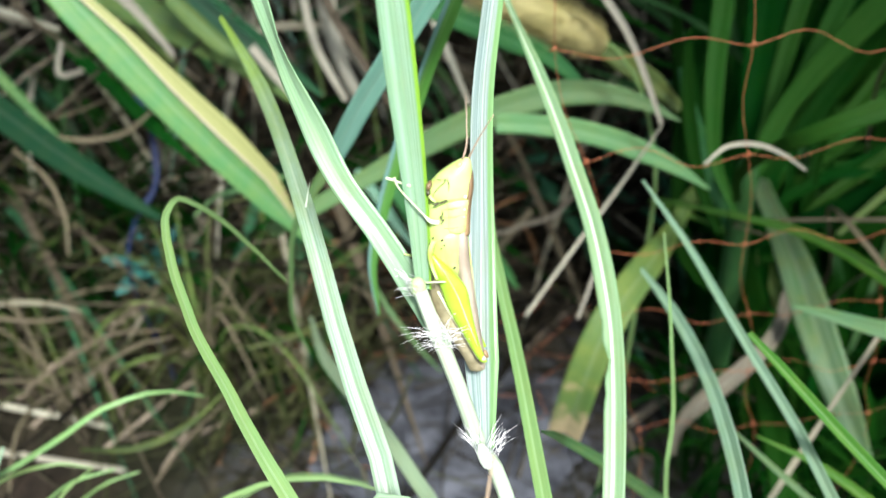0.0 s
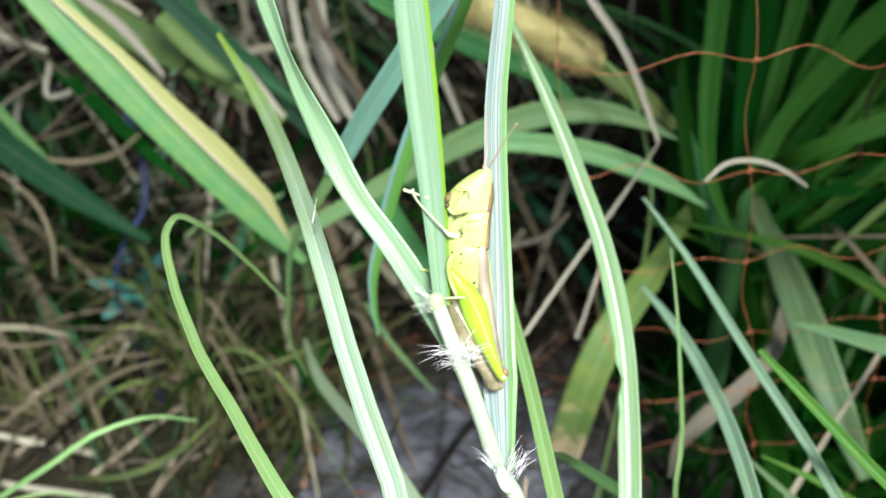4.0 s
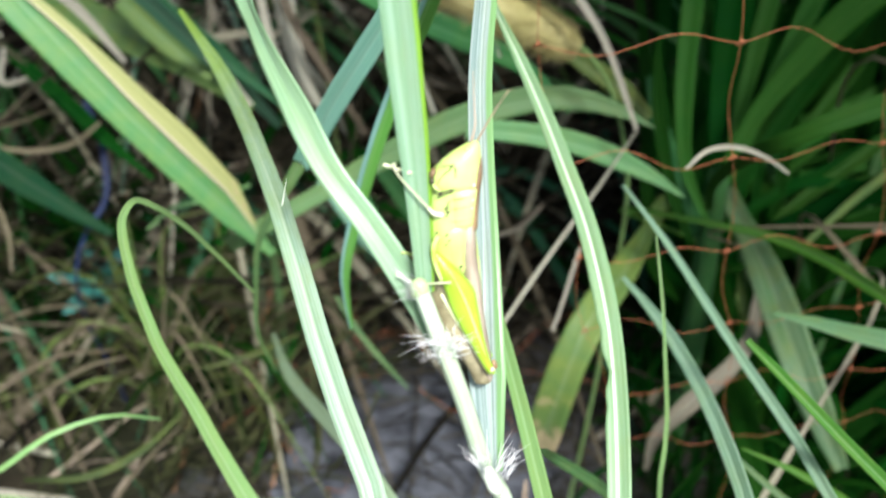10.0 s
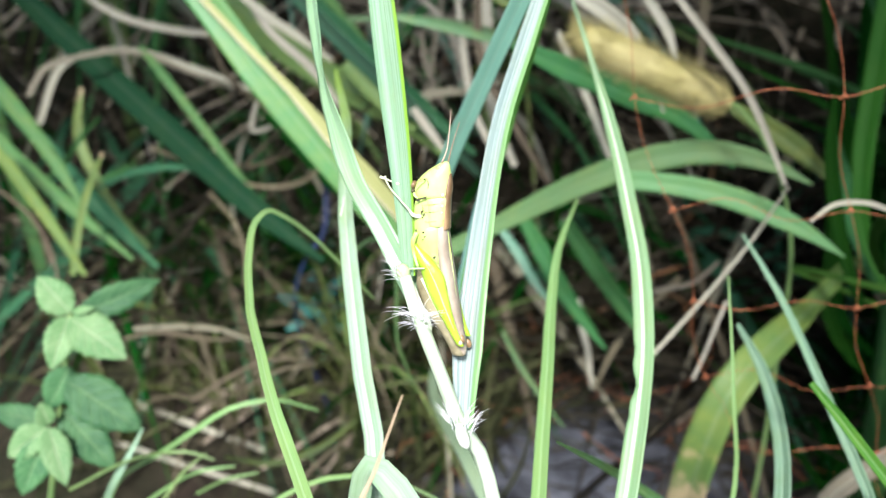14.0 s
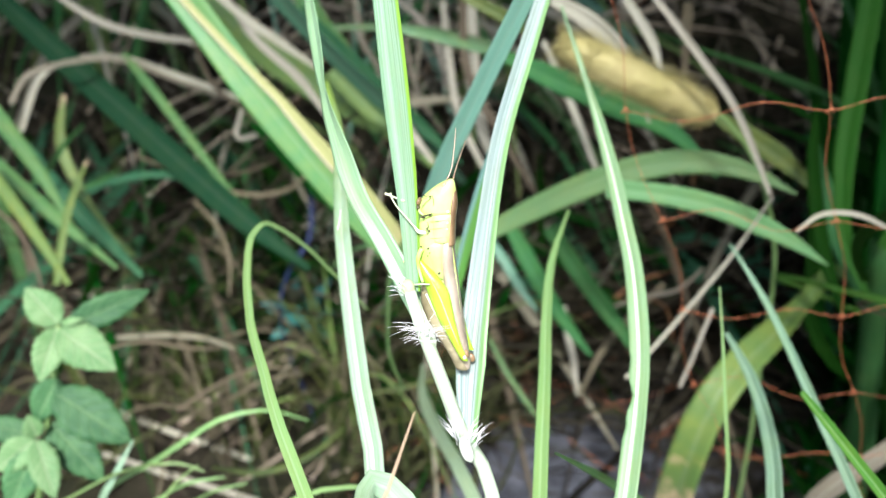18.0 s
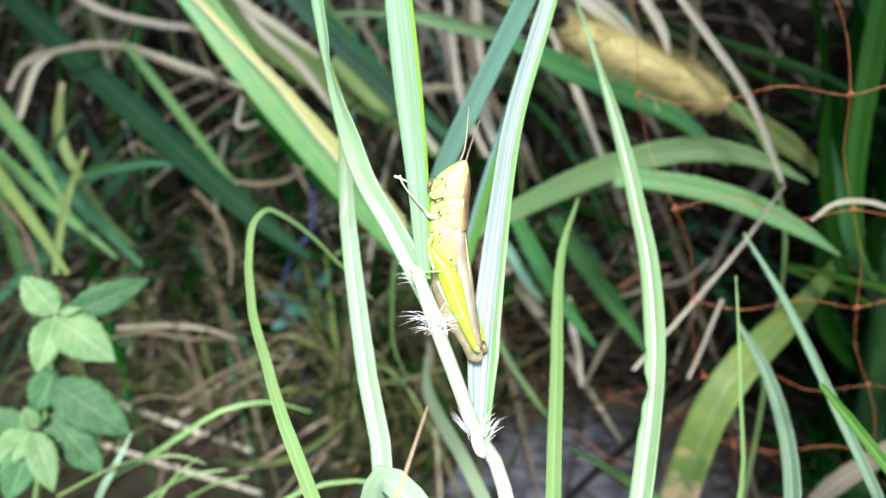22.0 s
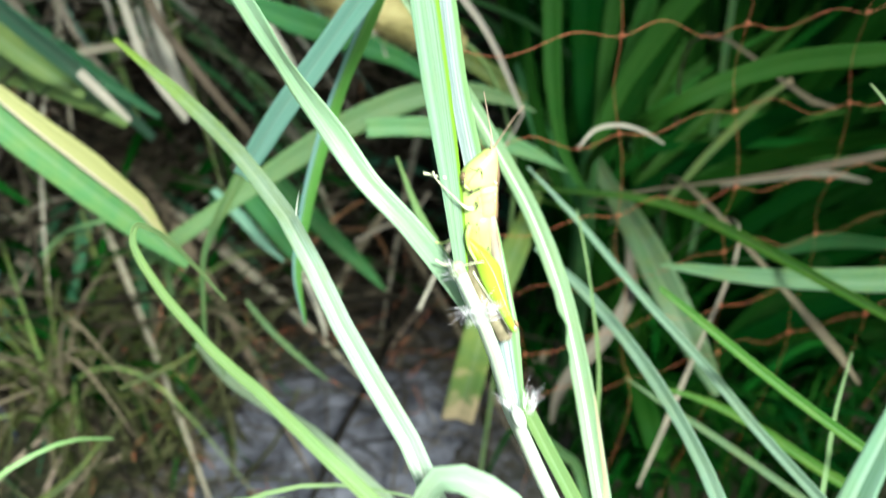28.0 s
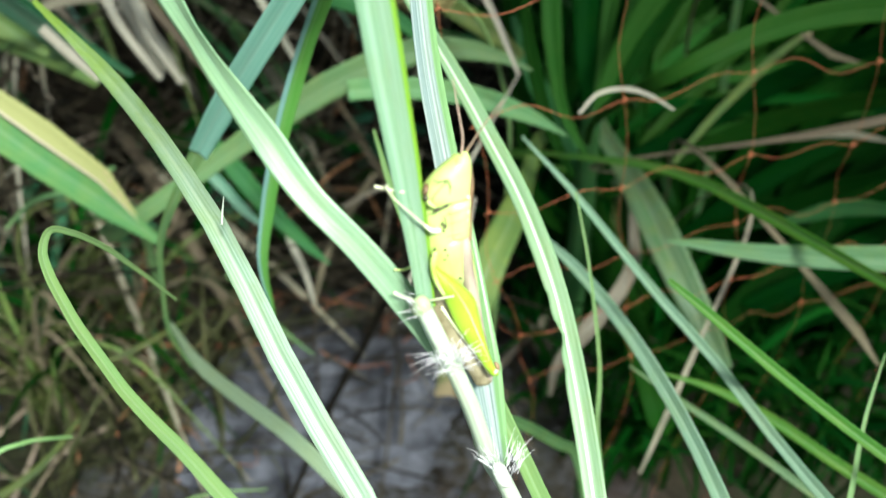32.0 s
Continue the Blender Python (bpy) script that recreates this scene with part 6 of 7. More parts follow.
def wire_tangle():
    """A crumpled heap of loose rusty wire near the stone."""
    rnd = random.Random(21)
    heap = holder("wire_tangle", (-0.03, 0.4, 0.0), "crumpled loose rusty wire on the soil", "wire")
    for k in range(26):
        x, y = rnd.uniform(-0.12, 0.06), rnd.uniform(0.36, 0.5)
        p = Vector((x, y, bank(x, y)))
        pts, d = [p], Vector((rnd.uniform(-1, 1), rnd.uniform(-0.6, 0.6), rnd.uniform(0.1, 0.6))).normalized()
        for _ in range(rnd.randint(4, 8)):
            d = (d + Vector((rnd.uniform(-1, 1), rnd.uniform(-1, 1), rnd.uniform(-0.8, 0.7))) * 0.6).normalized()
            q = pts[-1] + d * rnd.uniform(0.01, 0.025)
            q.z = min(max(q.z, bank(q.x, q.y) + 0.001), 0.09)
            pts.append(q)
        rest(part("wire", tube_mesh(pts, [0.0003], 5), WIRE), heap)


wire_tangle()


# ---- seed spike ----
def seed_spike():
    """A foxtail: a thin stalk and a dense bristly spike that leans over."""
    rnd = random.Random(3)
    a, b = Vector((0.0007, 0.2748, 0.3248)), Vector((0.0585, 0.2749, 0.2975))
    fox = holder("foxtail", (b.x + 0.03, b.y + 0.02, 0), "yellowish bristly foxtail seed spike on a thin stalk", "grass")
    axis = b - a
    stalk = [b - axis * 0.9, b + axis * 0.1, b + axis * 0.45 + Vector((0, 0.01, -0.03)), b + axis * 0.6 + Vector((0, 0.02, -0.12)), Vector((b.x + axis.x * 0.6, b.y + 0.03, -0.003))]
    rest(part("stalk", tube_mesh(stalk, [0.0007, 0.0007, 0.0008, 0.001, 0.001], 6, 30), SLIM), fox)
    seeds, bristles = [], []
    t = axis.normalized()
    s0 = t.cross(Vector((0, 0, 1))).normalized()
    s1 = t.cross(s0)
    core = [a + axis * f for f in (0.0, 0.12, 0.3, 0.6, 0.85, 1.0)]
    rest(part("spike_core", tube_mesh(core, [0.0025, 0.0056, 0.0066, 0.0066, 0.0058, 0.0028], 14, 40), SPIKE), fox)
    for k in range(2200):
        f = rnd.random()
        r = 0.0068 * (0.5 + 0.5 * min(1, f * 5)) * (0.55 + 0.45 * min(1, (1 - f) * 5))
        ang = rnd.uniform(0, 2 * math.pi)
        o = s0 * math.cos(ang) + s1 * math.sin(ang)
        p = a + axis * f + o * r * rnd.uniform(0.72, 0.9)
        d = (o - t * 0.6).normalized()
        seeds.append(tube_data([p, p + d * 0.0006, p + d * 0.0012], [0.00025, 0.00038, 0.00015], 5, 3))
        e = (o - t * rnd.uniform(0.3, 1.2)).normalized()
        bristles.append(tube_data([p, p + e * 0.002, p + e * rnd.uniform(0.0035, 0.0068)], [0.00007, 0.00005, 0.00003], 3, 2))
    rest(part("seed_head", joined(seeds), SPIKE), fox)
    rest(part("bristle_coat", joined(bristles), SPIKE), fox)


seed_spike()


# ---- herb ----
def toothed_leaf(centre, tip, width, material, parent, up=None, teeth=7):
    """An ovate leaf with a toothed edge and a keel, from its base to its tip."""
    a, b = Vector(centre), Vector(tip)
    t = (b - a).normalized()
    n = ((up or NEAR_CAMERA) - a)
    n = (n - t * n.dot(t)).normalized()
    s = t.cross(n)
    long = (b - a).length
    rows, verts, faces, uv = 14, [], [], []
    cols = (-1, -0.66, -0.33, 0, 0.33, 0.66, 1)
    for i in range(rows + 1):
        f = i / rows
        w = width * 0.5 * (math.sin(math.pi * f ** 0.8) ** 0.8 if 0 < f < 1 else 0.02)
        w *= 1 - 0.2 * ((f * teeth) % 1.0) * (0.2 < f < 0.97)
        for layer in (0, 1):
            for v in cols:
                lift = abs(v) * w * 0.16 - long * 0.16 * f * f + 0.05 * width * math.sin(f * 24) * abs(v) * 0.5
                verts.append(a + t * long * f + s * w * v + n * (lift - layer * 0.0002))
                uv.append((f, v))
    k = len(cols)
    for i in range(rows):
        p, q = i * 2 * k, (i + 1) * 2 * k
        for j in range(k - 1):
            faces.append((p + j, p + j + 1, q + j + 1, q + j))
            faces.append((p + k + j + 1, p + k + j, q + k + j, q + k + j + 1))
        faces.append((p + k, p, q, q + k))
        faces.append((p + k - 1, p + 2 * k - 1, q + 2 * k - 1, q + k - 1))
    me = raw_mesh("leaf", verts, faces)
    idx = np.zeros(len(me.loops), dtype=int)
    me.loops.foreach_get("vertex_index", idx)
    me.uv_layers.new(name="leaf").data.foreach_set("uv", np.array(uv)[idx].astype(np.float32).ravel())
    rest(part("leaf", me, material), parent)


def build_herb():
    """A herb whose upper whorl of young leaves stands over a darker lower one."""
    herb = holder("herb", (-0.3292, 0.2505, 0), "small light green herb with ovate toothed leaves", "plant")
    foot = Vector((-0.3292, 0.2505, 0))
    rest(part("stem", tube_mesh([(-0.147, 0.1587, 0.2645), (-0.1516, 0.1547, 0.2473), (-0.1628, 0.15, 0.2155), foot], [0.0007, 0.0009, 0.0011, 0.0014], 8, 24), SLIM), herb)

    def leaf(base, tip, width, material):
        toothed_leaf(base, tip, width, material, herb)

    leaf((-0.147, 0.1589, 0.2649), (-0.1551, 0.1594, 0.2778), 0.0115, HERB_PALE)
    leaf((-0.1473, 0.1584, 0.2641), (-0.1463, 0.1437, 0.2546), 0.0105, HERB_PALE)
    leaf((-0.1469, 0.1582, 0.2636), (-0.1262, 0.152, 0.2554), 0.0145, HERB_PALE)
    leaf((-0.1453, 0.1597, 0.2634), (-0.1234, 0.1752, 0.2696), 0.0105, HERB)
    leaf((-0.1458, 0.1585, 0.2657), (-0.1381, 0.1593, 0.2675), 0.0028, HERB_PALE)
    leaf((-0.1506, 0.1513, 0.243), (-0.1246, 0.1472, 0.2298), 0.0165, HERB)
    leaf((-0.1503, 0.1545, 0.2464), (-0.1538, 0.1432, 0.2366), 0.011, HERB)
    leaf((-0.1517, 0.1468, 0.2336), (-0.132, 0.1392, 0.2193), 0.0135, HERB)
    leaf((-0.1516, 0.1399, 0.2339), (-0.1517, 0.1398, 0.2421), 0.0065, HERB_PALE)
    leaf((-0.1516, 0.1394, 0.2331), (-0.1399, 0.1272, 0.2228), 0.0095, HERB_PALE)
    leaf((-0.1521, 0.1393, 0.2331), (-0.1596, 0.1281, 0.2295), 0.011, HERB_PALE)
    leaf((-0.1523, 0.1379, 0.2308), (-0.1547, 0.1231, 0.2185), 0.012, HERB)
    leaf((-0.1538, 0.1417, 0.2319), (-0.172, 0.1378, 0.24), 0.009, HERB)


build_herb()


def small_herb():
    """A low bluish green rosette on the soil."""
    c = Vector((-0.2183, 0.4642, 0.0567))
    herb = holder("seedling", (c.x, c.y, 0), "low bluish green seedling on the soil", "plant")
    rest(part("stem", tube_mesh([(c.x, c.y, -0.003), (c.x, c.y, c.z * 0.6), c], [0.001, 0.0009, 0.0008], 6, 8), BLUEHERB), herb)
    for tip, w in (((-0.1935, 0.4775, 0.0865), 0.011), ((-0.2445, 0.456, 0.0735), 0.011), ((-0.2325, 0.4405, 0.053), 0.012), ((-0.1875, 0.4510, 0.051), 0.012), ((-0.2257, 0.4832, 0.0851), 0.009), ((-0.1831, 0.4746, 0.061), 0.008)):
        toothed_leaf(c, tip, w, BLUEHERB, herb, teeth=3)


small_herb()


# ---- straw, stalks and litter ----
def lying_stalk(a, b, r, sag=0.004, material=None):
    a, b = Vector(a), Vector(b)
    mid = a.lerp(b, 0.5) + Vector((0, 0, sag))
    for p in (a, b):
        p.z = bank(p.x, p.y) + r * 0.8
    mid.z = bank(mid.x, mid.y) + r + sag
    ob = part("straw_stalk", tube_mesh([a, mid, b], [r * 0.85, r, r * 0.8], 8, 14, 0.75), material or STALK)
    tagged(ob, "pale dry straw stalk lying on the soil", "straw", "stalks on the soil")


lying_stalk((-0.3958, 0.4028, 0.01), (-0.2226, 0.3607, 0.01), 0.0028, 0.004, PALESTRAW)
lying_stalk((-0.3468, 0.3538, 0.01), (-0.1978, 0.3221, 0.01), 0.0026, 0.004, PALESTRAW)
lying_stalk((-0.5345, 0.4914, 0.02), (-0.434, 0.5184, 0.02), 0.0018)
lying_stalk((-0.4138, 0.461, 0.01), (-0.2989, 0.4823, 0.01), 0.0016)
lying_stalk((-0.2793, 0.3673, 0.01), (-0.2146, 0.4543, 0.01), 0.0018)
lying_stalk((0.1225, 0.3581, 0.02), (0.2088, 0.4258, 0.02), 0.0045, 0.004, TAN)
lying_stalk((0.0633, 0.438, 0.02), (0.1223, 0.499, 0.02), 0.002)


def scattered_stalks():
    """Thin dry stalks strewn over the soil on the open side."""
    rnd = random.Random(52)
    a, b = Vector((-0.2653, 0.3404, -0)), Vector((-0.1548, 0.502, -0))
    for _ in range(12):
        p = Vector((rnd.uniform(a.x - 0.03, b.x), rnd.uniform(a.y, b.y), 0))
        ang, k = rnd.uniform(-0.7, 0.9), rnd.uniform(0.04, 0.1)
        lying_stalk(p, p + Vector((math.cos(ang), math.sin(ang), 0)) * k, rnd.uniform(0.0007, 0.0016), rnd.uniform(0.004, 0.016))


scattered_stalks()


RUST_STRAW = plain_material("orange_straw", (0.13, 0.055, 0.018), (0.26, 0.13, 0.05), 300.0, 0.7)


def arched_stem(a, b, r, rise, material, label):
    """A thin dead stem that bends over from its foot to its tip."""
    a, b = Vector(a), Vector(b)
    a.z, b.z = bank(a.x, a.y) - 0.002, bank(b.x, b.y) + rise * 0.7
    mid = a.lerp(b, 0.5)
    mid.z = max(bank(mid.x, mid.y), 0) + rise
    side = Vector((b.y - a.y, a.x - b.x, 0)) * 0.06
    ob = part("dry_stem", tube_mesh([a, a.lerp(mid, 0.5) + side + Vector((0, 0, rise * 0.25)), mid + side, b], [r, r, r * 0.85, r * 0.45], 8, 24, 0.6), material)
    tagged(ob, label, "straw", "dead stems over the soil")


for foot, tip, r, rise in (((-0.3025, 0.3919, -0), (-0.2192, 0.4678, -0), 0.0019, 0.02), ((-0.2266, 0.3403, -0), (-0.1404, 0.4266, -0), 0.0016, 0.012), ((-0.1769, 0.3208, -0), (-0.1473, 0.4013, -0), 0.0012, 0.015),
                           ((-0.1454, 0.4012, -0), (-0.0948, 0.4726, -0), 0.0014, 0.012), ((-0.3225, 0.5173, -0), (-0.3978, 0.645, -0), 0.0016, 0.01), ((-0.3452, 0.5068, -0), (-0.2596, 0.5348, -0), 0.0014, 0.008),
                           ((-0.2802, 0.4272, -0), (-0.2874, 0.4842, -0), 0.001, 0.02), ((-0.186, 0.4817, -0), (-0.1801, 0.525, -0), 0.001, 0.02), ((-0.1403, 0.4478, -0), (-0.1276, 0.5013, -0), 0.001, 0.015),
                           ((-0.5181, 0.5717, 0), (-0.6571, 0.6707, 0), 0.0013, 0.01), ((-0.5084, 0.6076, 0), (-0.4453, 0.6517, 0), 0.0013, 0.012)):
    arched_stem(foot, tip, r, rise, STALK, "thin dead tan stem bent over the soil")
for foot, tip, r, rise in (((-0.2117, 0.414, -0), (-0.2557, 0.501, -0), 0.0011, 0.01), ((-0.1416, 0.3241, -0), (-0.1443, 0.3958, -0), 0.001, 0.01), ((-0.0861, 0.3227, -0), (-0.0839, 0.3785, -0), 0.0011, 0.012), ((-0.0311, 0.4577, -0), (-0.0833, 0.563, -0), 0.0012, 0.01)):
    arched_stem(foot, tip, r, rise, RUST_STRAW, "thin orange-brown dead stem bent over the soil")


def bank_stems():
    """Curved dead stems that hang over the straw of the bank."""
    rnd = random.Random(58)
    for _ in range(44):
        x, y = rnd.uniform(-0.6, 0.1), rnd.uniform(0.52, 0.85)
        pts, q, ang = [], Vector((x, y, bank(x, y) - 0.002)), rnd.uniform(-0.5, 1.2)
        turn = rnd.choice((-1, 1)) * rnd.uniform(0.25, 0.6)
        step = rnd.uniform(0.025, 0.06)
        for k in range(5):
            pts.append(q.copy())
            q = q + Vector((math.cos(ang), -math.sin(ang), 0)) * step
            q.z = bank(q.x, q.y) + 0.012 + 0.02 * min(k + 1, 3)
            ang += turn
        r = rnd.uniform(0.0007, 0.0017)
        ob = part("dry_stem", tube_mesh(pts, [r, r, r, r * 0.8, r * 0.4], 8, 24, 0.6), rnd.choice((PALESTRAW, STALK, STALK, RUST_STRAW)))
        tagged(ob, "thin curved dead stem over the straw of the bank", "straw", "dead stems on the bank")


bank_stems()


def strand(p, d, long, r, rnd, sag=0.0, floor=0.0015, flat=0.5):
    """One bent strand of straw or thin grass that keeps above the soil."""
    pts, q = [p.copy()], p.copy()
    for _ in range(3):
        d = (d + Vector((rnd.uniform(-1, 1), rnd.uniform(-1, 1), rnd.uniform(-0.6, 0.6))) * 0.3 + Vector((0, 0, -sag))).normalized()
        q = q + d * long / 3
        q.z = max(q.z, bank(q.x, q.y) + floor)
        pts.append(q.copy())
    return tube_data(pts, [r, r, r * 0.8, r * 0.4], 4, 6, flat)


def build_thatch():
    """Dead straw over the level soil and, thick and tangled, over the bank."""
    rnd = random.Random(12)
    pieces, shady = [], []
    for _ in range(2300):
        y = rnd.uniform(0.46, 1.25)
        x = rnd.uniform(-1.0, 0.35) * (0.35 + y * 0.65)
        if x > 0.12 and y < 0.6:
            continue
        p = Vector((x, y, bank(x, y) + rnd.uniform(0.0, 0.06)))
        d = Vector((rnd.uniform(-0.5, 1.0), rnd.uniform(-0.9, 0.3), rnd.uniform(-0.5, 0.5)))
        one = strand(p, d.normalized(), rnd.uniform(0.12, 0.34), rnd.uniform(0.0009, 0.0028), rnd)
        # straw on the lower side gets the tone with shade painted in
        (shady if y < 0.8 + 0.08 * noise.noise((x * 5, y * 5, 7)) else pieces).append(one)
    for _ in range(110):
        x, y = rnd.uniform(-0.42, 0.3), rnd.uniform(0.22, 0.55)
        p = Vector((x, y, bank(x, y) + rnd.uniform(0.001, 0.012)))
        d = Vector((rnd.uniform(-1, 1), rnd.uniform(-1, 1), rnd.uniform(-0.1, 0.3)))
        shady.append(strand(p, d.normalized(), rnd.uniform(0.03, 0.14), rnd.uniform(0.0004, 0.0014), rnd, 0.1))
    for _ in range(110):
        p = Vector((0.012 + rnd.gauss(0, 0.075), 0.358 + rnd.gauss(0, 0.05), rnd.uniform(0.014, 0.026)))
        d = Vector((rnd.uniform(-1, 1), rnd.uniform(-0.6, 0.6), rnd.uniform(-0.05, 0.1)))
        shady.append(strand(p, d.normalized(), rnd.uniform(0.02, 0.07), rnd.uniform(0.0004, 0.0012), rnd, 0.02, 0.014))
    tagged(part("dead_straw", joined(pieces), STRAW), "tangled dead tan straw over the bank", "straw", kind="stuff")
    tagged(part("damp_straw", joined(shady), SHADESTRAW), "brown straw low on the soil, shade put into its colour", "straw", kind="stuff")


build_thatch()


def build_withered():
    """Thin olive tufts in front of the bank."""
    rnd = random.Random(33)
    pieces = []
    for _ in range(22):
        cx, cy = rnd.uniform(-0.36, -0.02), rnd.uniform(0.3, 0.58)
        for _ in range(11):
            x, y = cx + rnd.gauss(0, 0.008), cy + rnd.gauss(0, 0.008)
            p = Vector((x, y, bank(x, y) - 0.002))
            d = Vector((rnd.gauss(0, 0.5), rnd.gauss(-0.1, 0.4), 1.0)).normalized()
            pieces.append(strand(p, d, rnd.uniform(0.05, 0.18), rnd.uniform(0.0007, 0.0016), rnd, 0.25, flat=0.35))
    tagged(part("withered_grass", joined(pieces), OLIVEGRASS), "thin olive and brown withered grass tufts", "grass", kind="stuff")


build_withered()


def build_bank_grass():
    """Tufts of longer green, olive and dead blades that hang over the bank behind."""
    rnd = random.Random(44)
    for k in range(46):
        cx, cy = rnd.uniform(-0.95, 0.2), rnd.uniform(0.58, 1.1)
        clumplet = tuft((cx, cy), rnd.choice(("tuft of green blades hanging over the bank", "tuft of green and withered blades on the bank")), "tufts by the bank")
        clumplet.matrix_world = Matrix.Translation((cx, cy, bank(cx, cy)))
        for i in range(10):
            x, y = cx + rnd.gauss(0, 0.02), cy + rnd.gauss(0, 0.02)
            b = Vector((x, y, bank(x, y) - 0.004))
            out = Vector((rnd.uniform(-0.3, 1.0), rnd.uniform(-1.0, -0.3), 0)).normalized()
            long = rnd.uniform(0.12, 0.4)
            pts = [b, b + out * long * 0.2 + Vector((0, 0, long * 0.25)), b + out * long * 0.55 + Vector((0, 0, long * 0.2)), b + out * long * 0.95 + Vector((0, 0, -long * 0.2))]
            for q in pts[1:]:
                q.z = max(q.z, bank(q.x, q.y) + 0.004)
            w = rnd.uniform(3, 10)
            # low on the bank the blades take shaded tones, higher up lighter ones
            rest(part("blade", blade_mesh(pts, [w * 0.7, w, w * 0.8, 0.6], 16, (rnd.uniform(-30, 30), rnd.uniform(-50, 50)), 20, 0.03, 300 + k * 9 + i), rnd.choice((FAR, FAR, TEAL, OLIVE, GREENREED, PALESTRAW, PALESTRAW, TAN) if cy > 0.74 else (FARTEAL, FARTEAL, DEEPSHADE, WITHERED, TAN))), clumplet)


build_bank_grass()


def blue_strip():
    """A twisted strip of blue plastic caught in the straw."""
    pts = [(-0.1834, 0.4378, 0.2083), (-0.1723, 0.4191, 0.1808), (-0.1733, 0.4044, 0.1587), (-0.1822, 0.3969, 0.1471)]
    low = Vector(pts[-1])
    pts.append((low.x - 0.01, low.y + 0.01, bank(low.x - 0.01, low.y + 0.01)))
    ob = part("plastic_strip", blade_mesh(pts, [3, 4, 5, 4, 3], 25, (0, 160), 40, 0.15, 70, 0.0003), BLUE)
    tagged(ob, "twisted strip of blue plastic in the straw", "plastic strip")


blue_strip()


def dark_pipe():
    """A dark pipe that lies across the top of the clump."""
    a, b = Vector((0.1340, 0.3511, 0.3627)), Vector((0.2414, 0.3511, 0.3436))
    d = (b - a).normalized()
    ends = [a - d * 0.01, a + d * 0.3, a + d * 0.9]
    pipe = holder("pipe", (ends[1].x, ends[1].y, 0), "dark grey plastic pipe propped up over the grass", "pipe")
    rest(part("tube", tube_mesh(ends, [0.02], 24, 24), PIPE), pipe)
    for e in (ends[1], ends[2]):
        rest(part("prop", tube_mesh([(e.x, e.y, -0.01), (e.x, e.y, e.z * 0.5), (e.x, e.y, e.z - 0.02)], [0.012], 10, 6), PIPE), pipe)


dark_pipe()


# ---- the grasshopper ----
INSECT = Matrix(((0.99966, -0.00140, -0.02597, 0.00074), (-0.02497, 0.22780, -0.97339, 0.08019), (0.00728, 0.97371, 0.22769, 0.34207), (0.00000, 0.00000, 0.00000, 1.00000)))


def shell(sections, sides=20, power=2.0):
    """A closed body lofted through sections (y, left x, right x, half depth, middle z), in millimetres of the insect's frame."""
    verts, faces = [], []
    for y, x0, x1, h, z in sections:
        c, r = (x0 + x1) / 2, abs(x1 - x0) / 2
        for j in range(sides):
            a = 2 * math.pi * j / sides
            cx, sx = math.cos(a), math.sin(a)
            k = 1 / (abs(cx) ** power + abs(sx) ** power) ** (1 / power)
            verts.append((c + r * cx * k, y, z + h * sx * k))
    n = len(sections)
    for i in range(n - 1):
        for j in range(sides):
            k = (j + 1) % sides
            faces.append((i * sides + j, i * sides + k, (i + 1) * sides + k, (i + 1) * sides + j))
    faces.append(tuple(range(sides))[::-1])
    faces.append(tuple((n - 1) * sides + j for j in range(sides)))
    me = raw_mesh("shell", [Vector(v) * 0.001 for v in verts], faces)
    bm = bmesh.new()
    bm.from_mesh(me)
    bmesh.ops.recalc_face_normals(bm, faces=bm.faces)
    bm.to_mesh(me)
    bm.free()
    return me


def smoothed(rows, steps=5):
    """More sections between the given ones, along smooth curves."""
    p = np.array(rows, dtype=float)
    out = []
    for i in range(len(p) - 1):
        a, b, c, d = p[max(i - 1, 0)], p[i], p[i + 1], p[min(i + 2, len(p) - 1)]
        for j in range(steps):
            t = j / steps
            out.append(tuple(0.5 * (2 * b + (c - a) * t + (2 * a - 5 * b + 4 * c - d) * t * t + (3 * b - a - 3 * c + d) * t ** 3)))
    out.append(tuple(p[-1]))
    return out


def limb(points, radii, sides=8):
    return tube_mesh([Vector(p) * 0.001 for p in points], [r * 0.001 for r in radii], sides, 5 * (len(points) - 1))


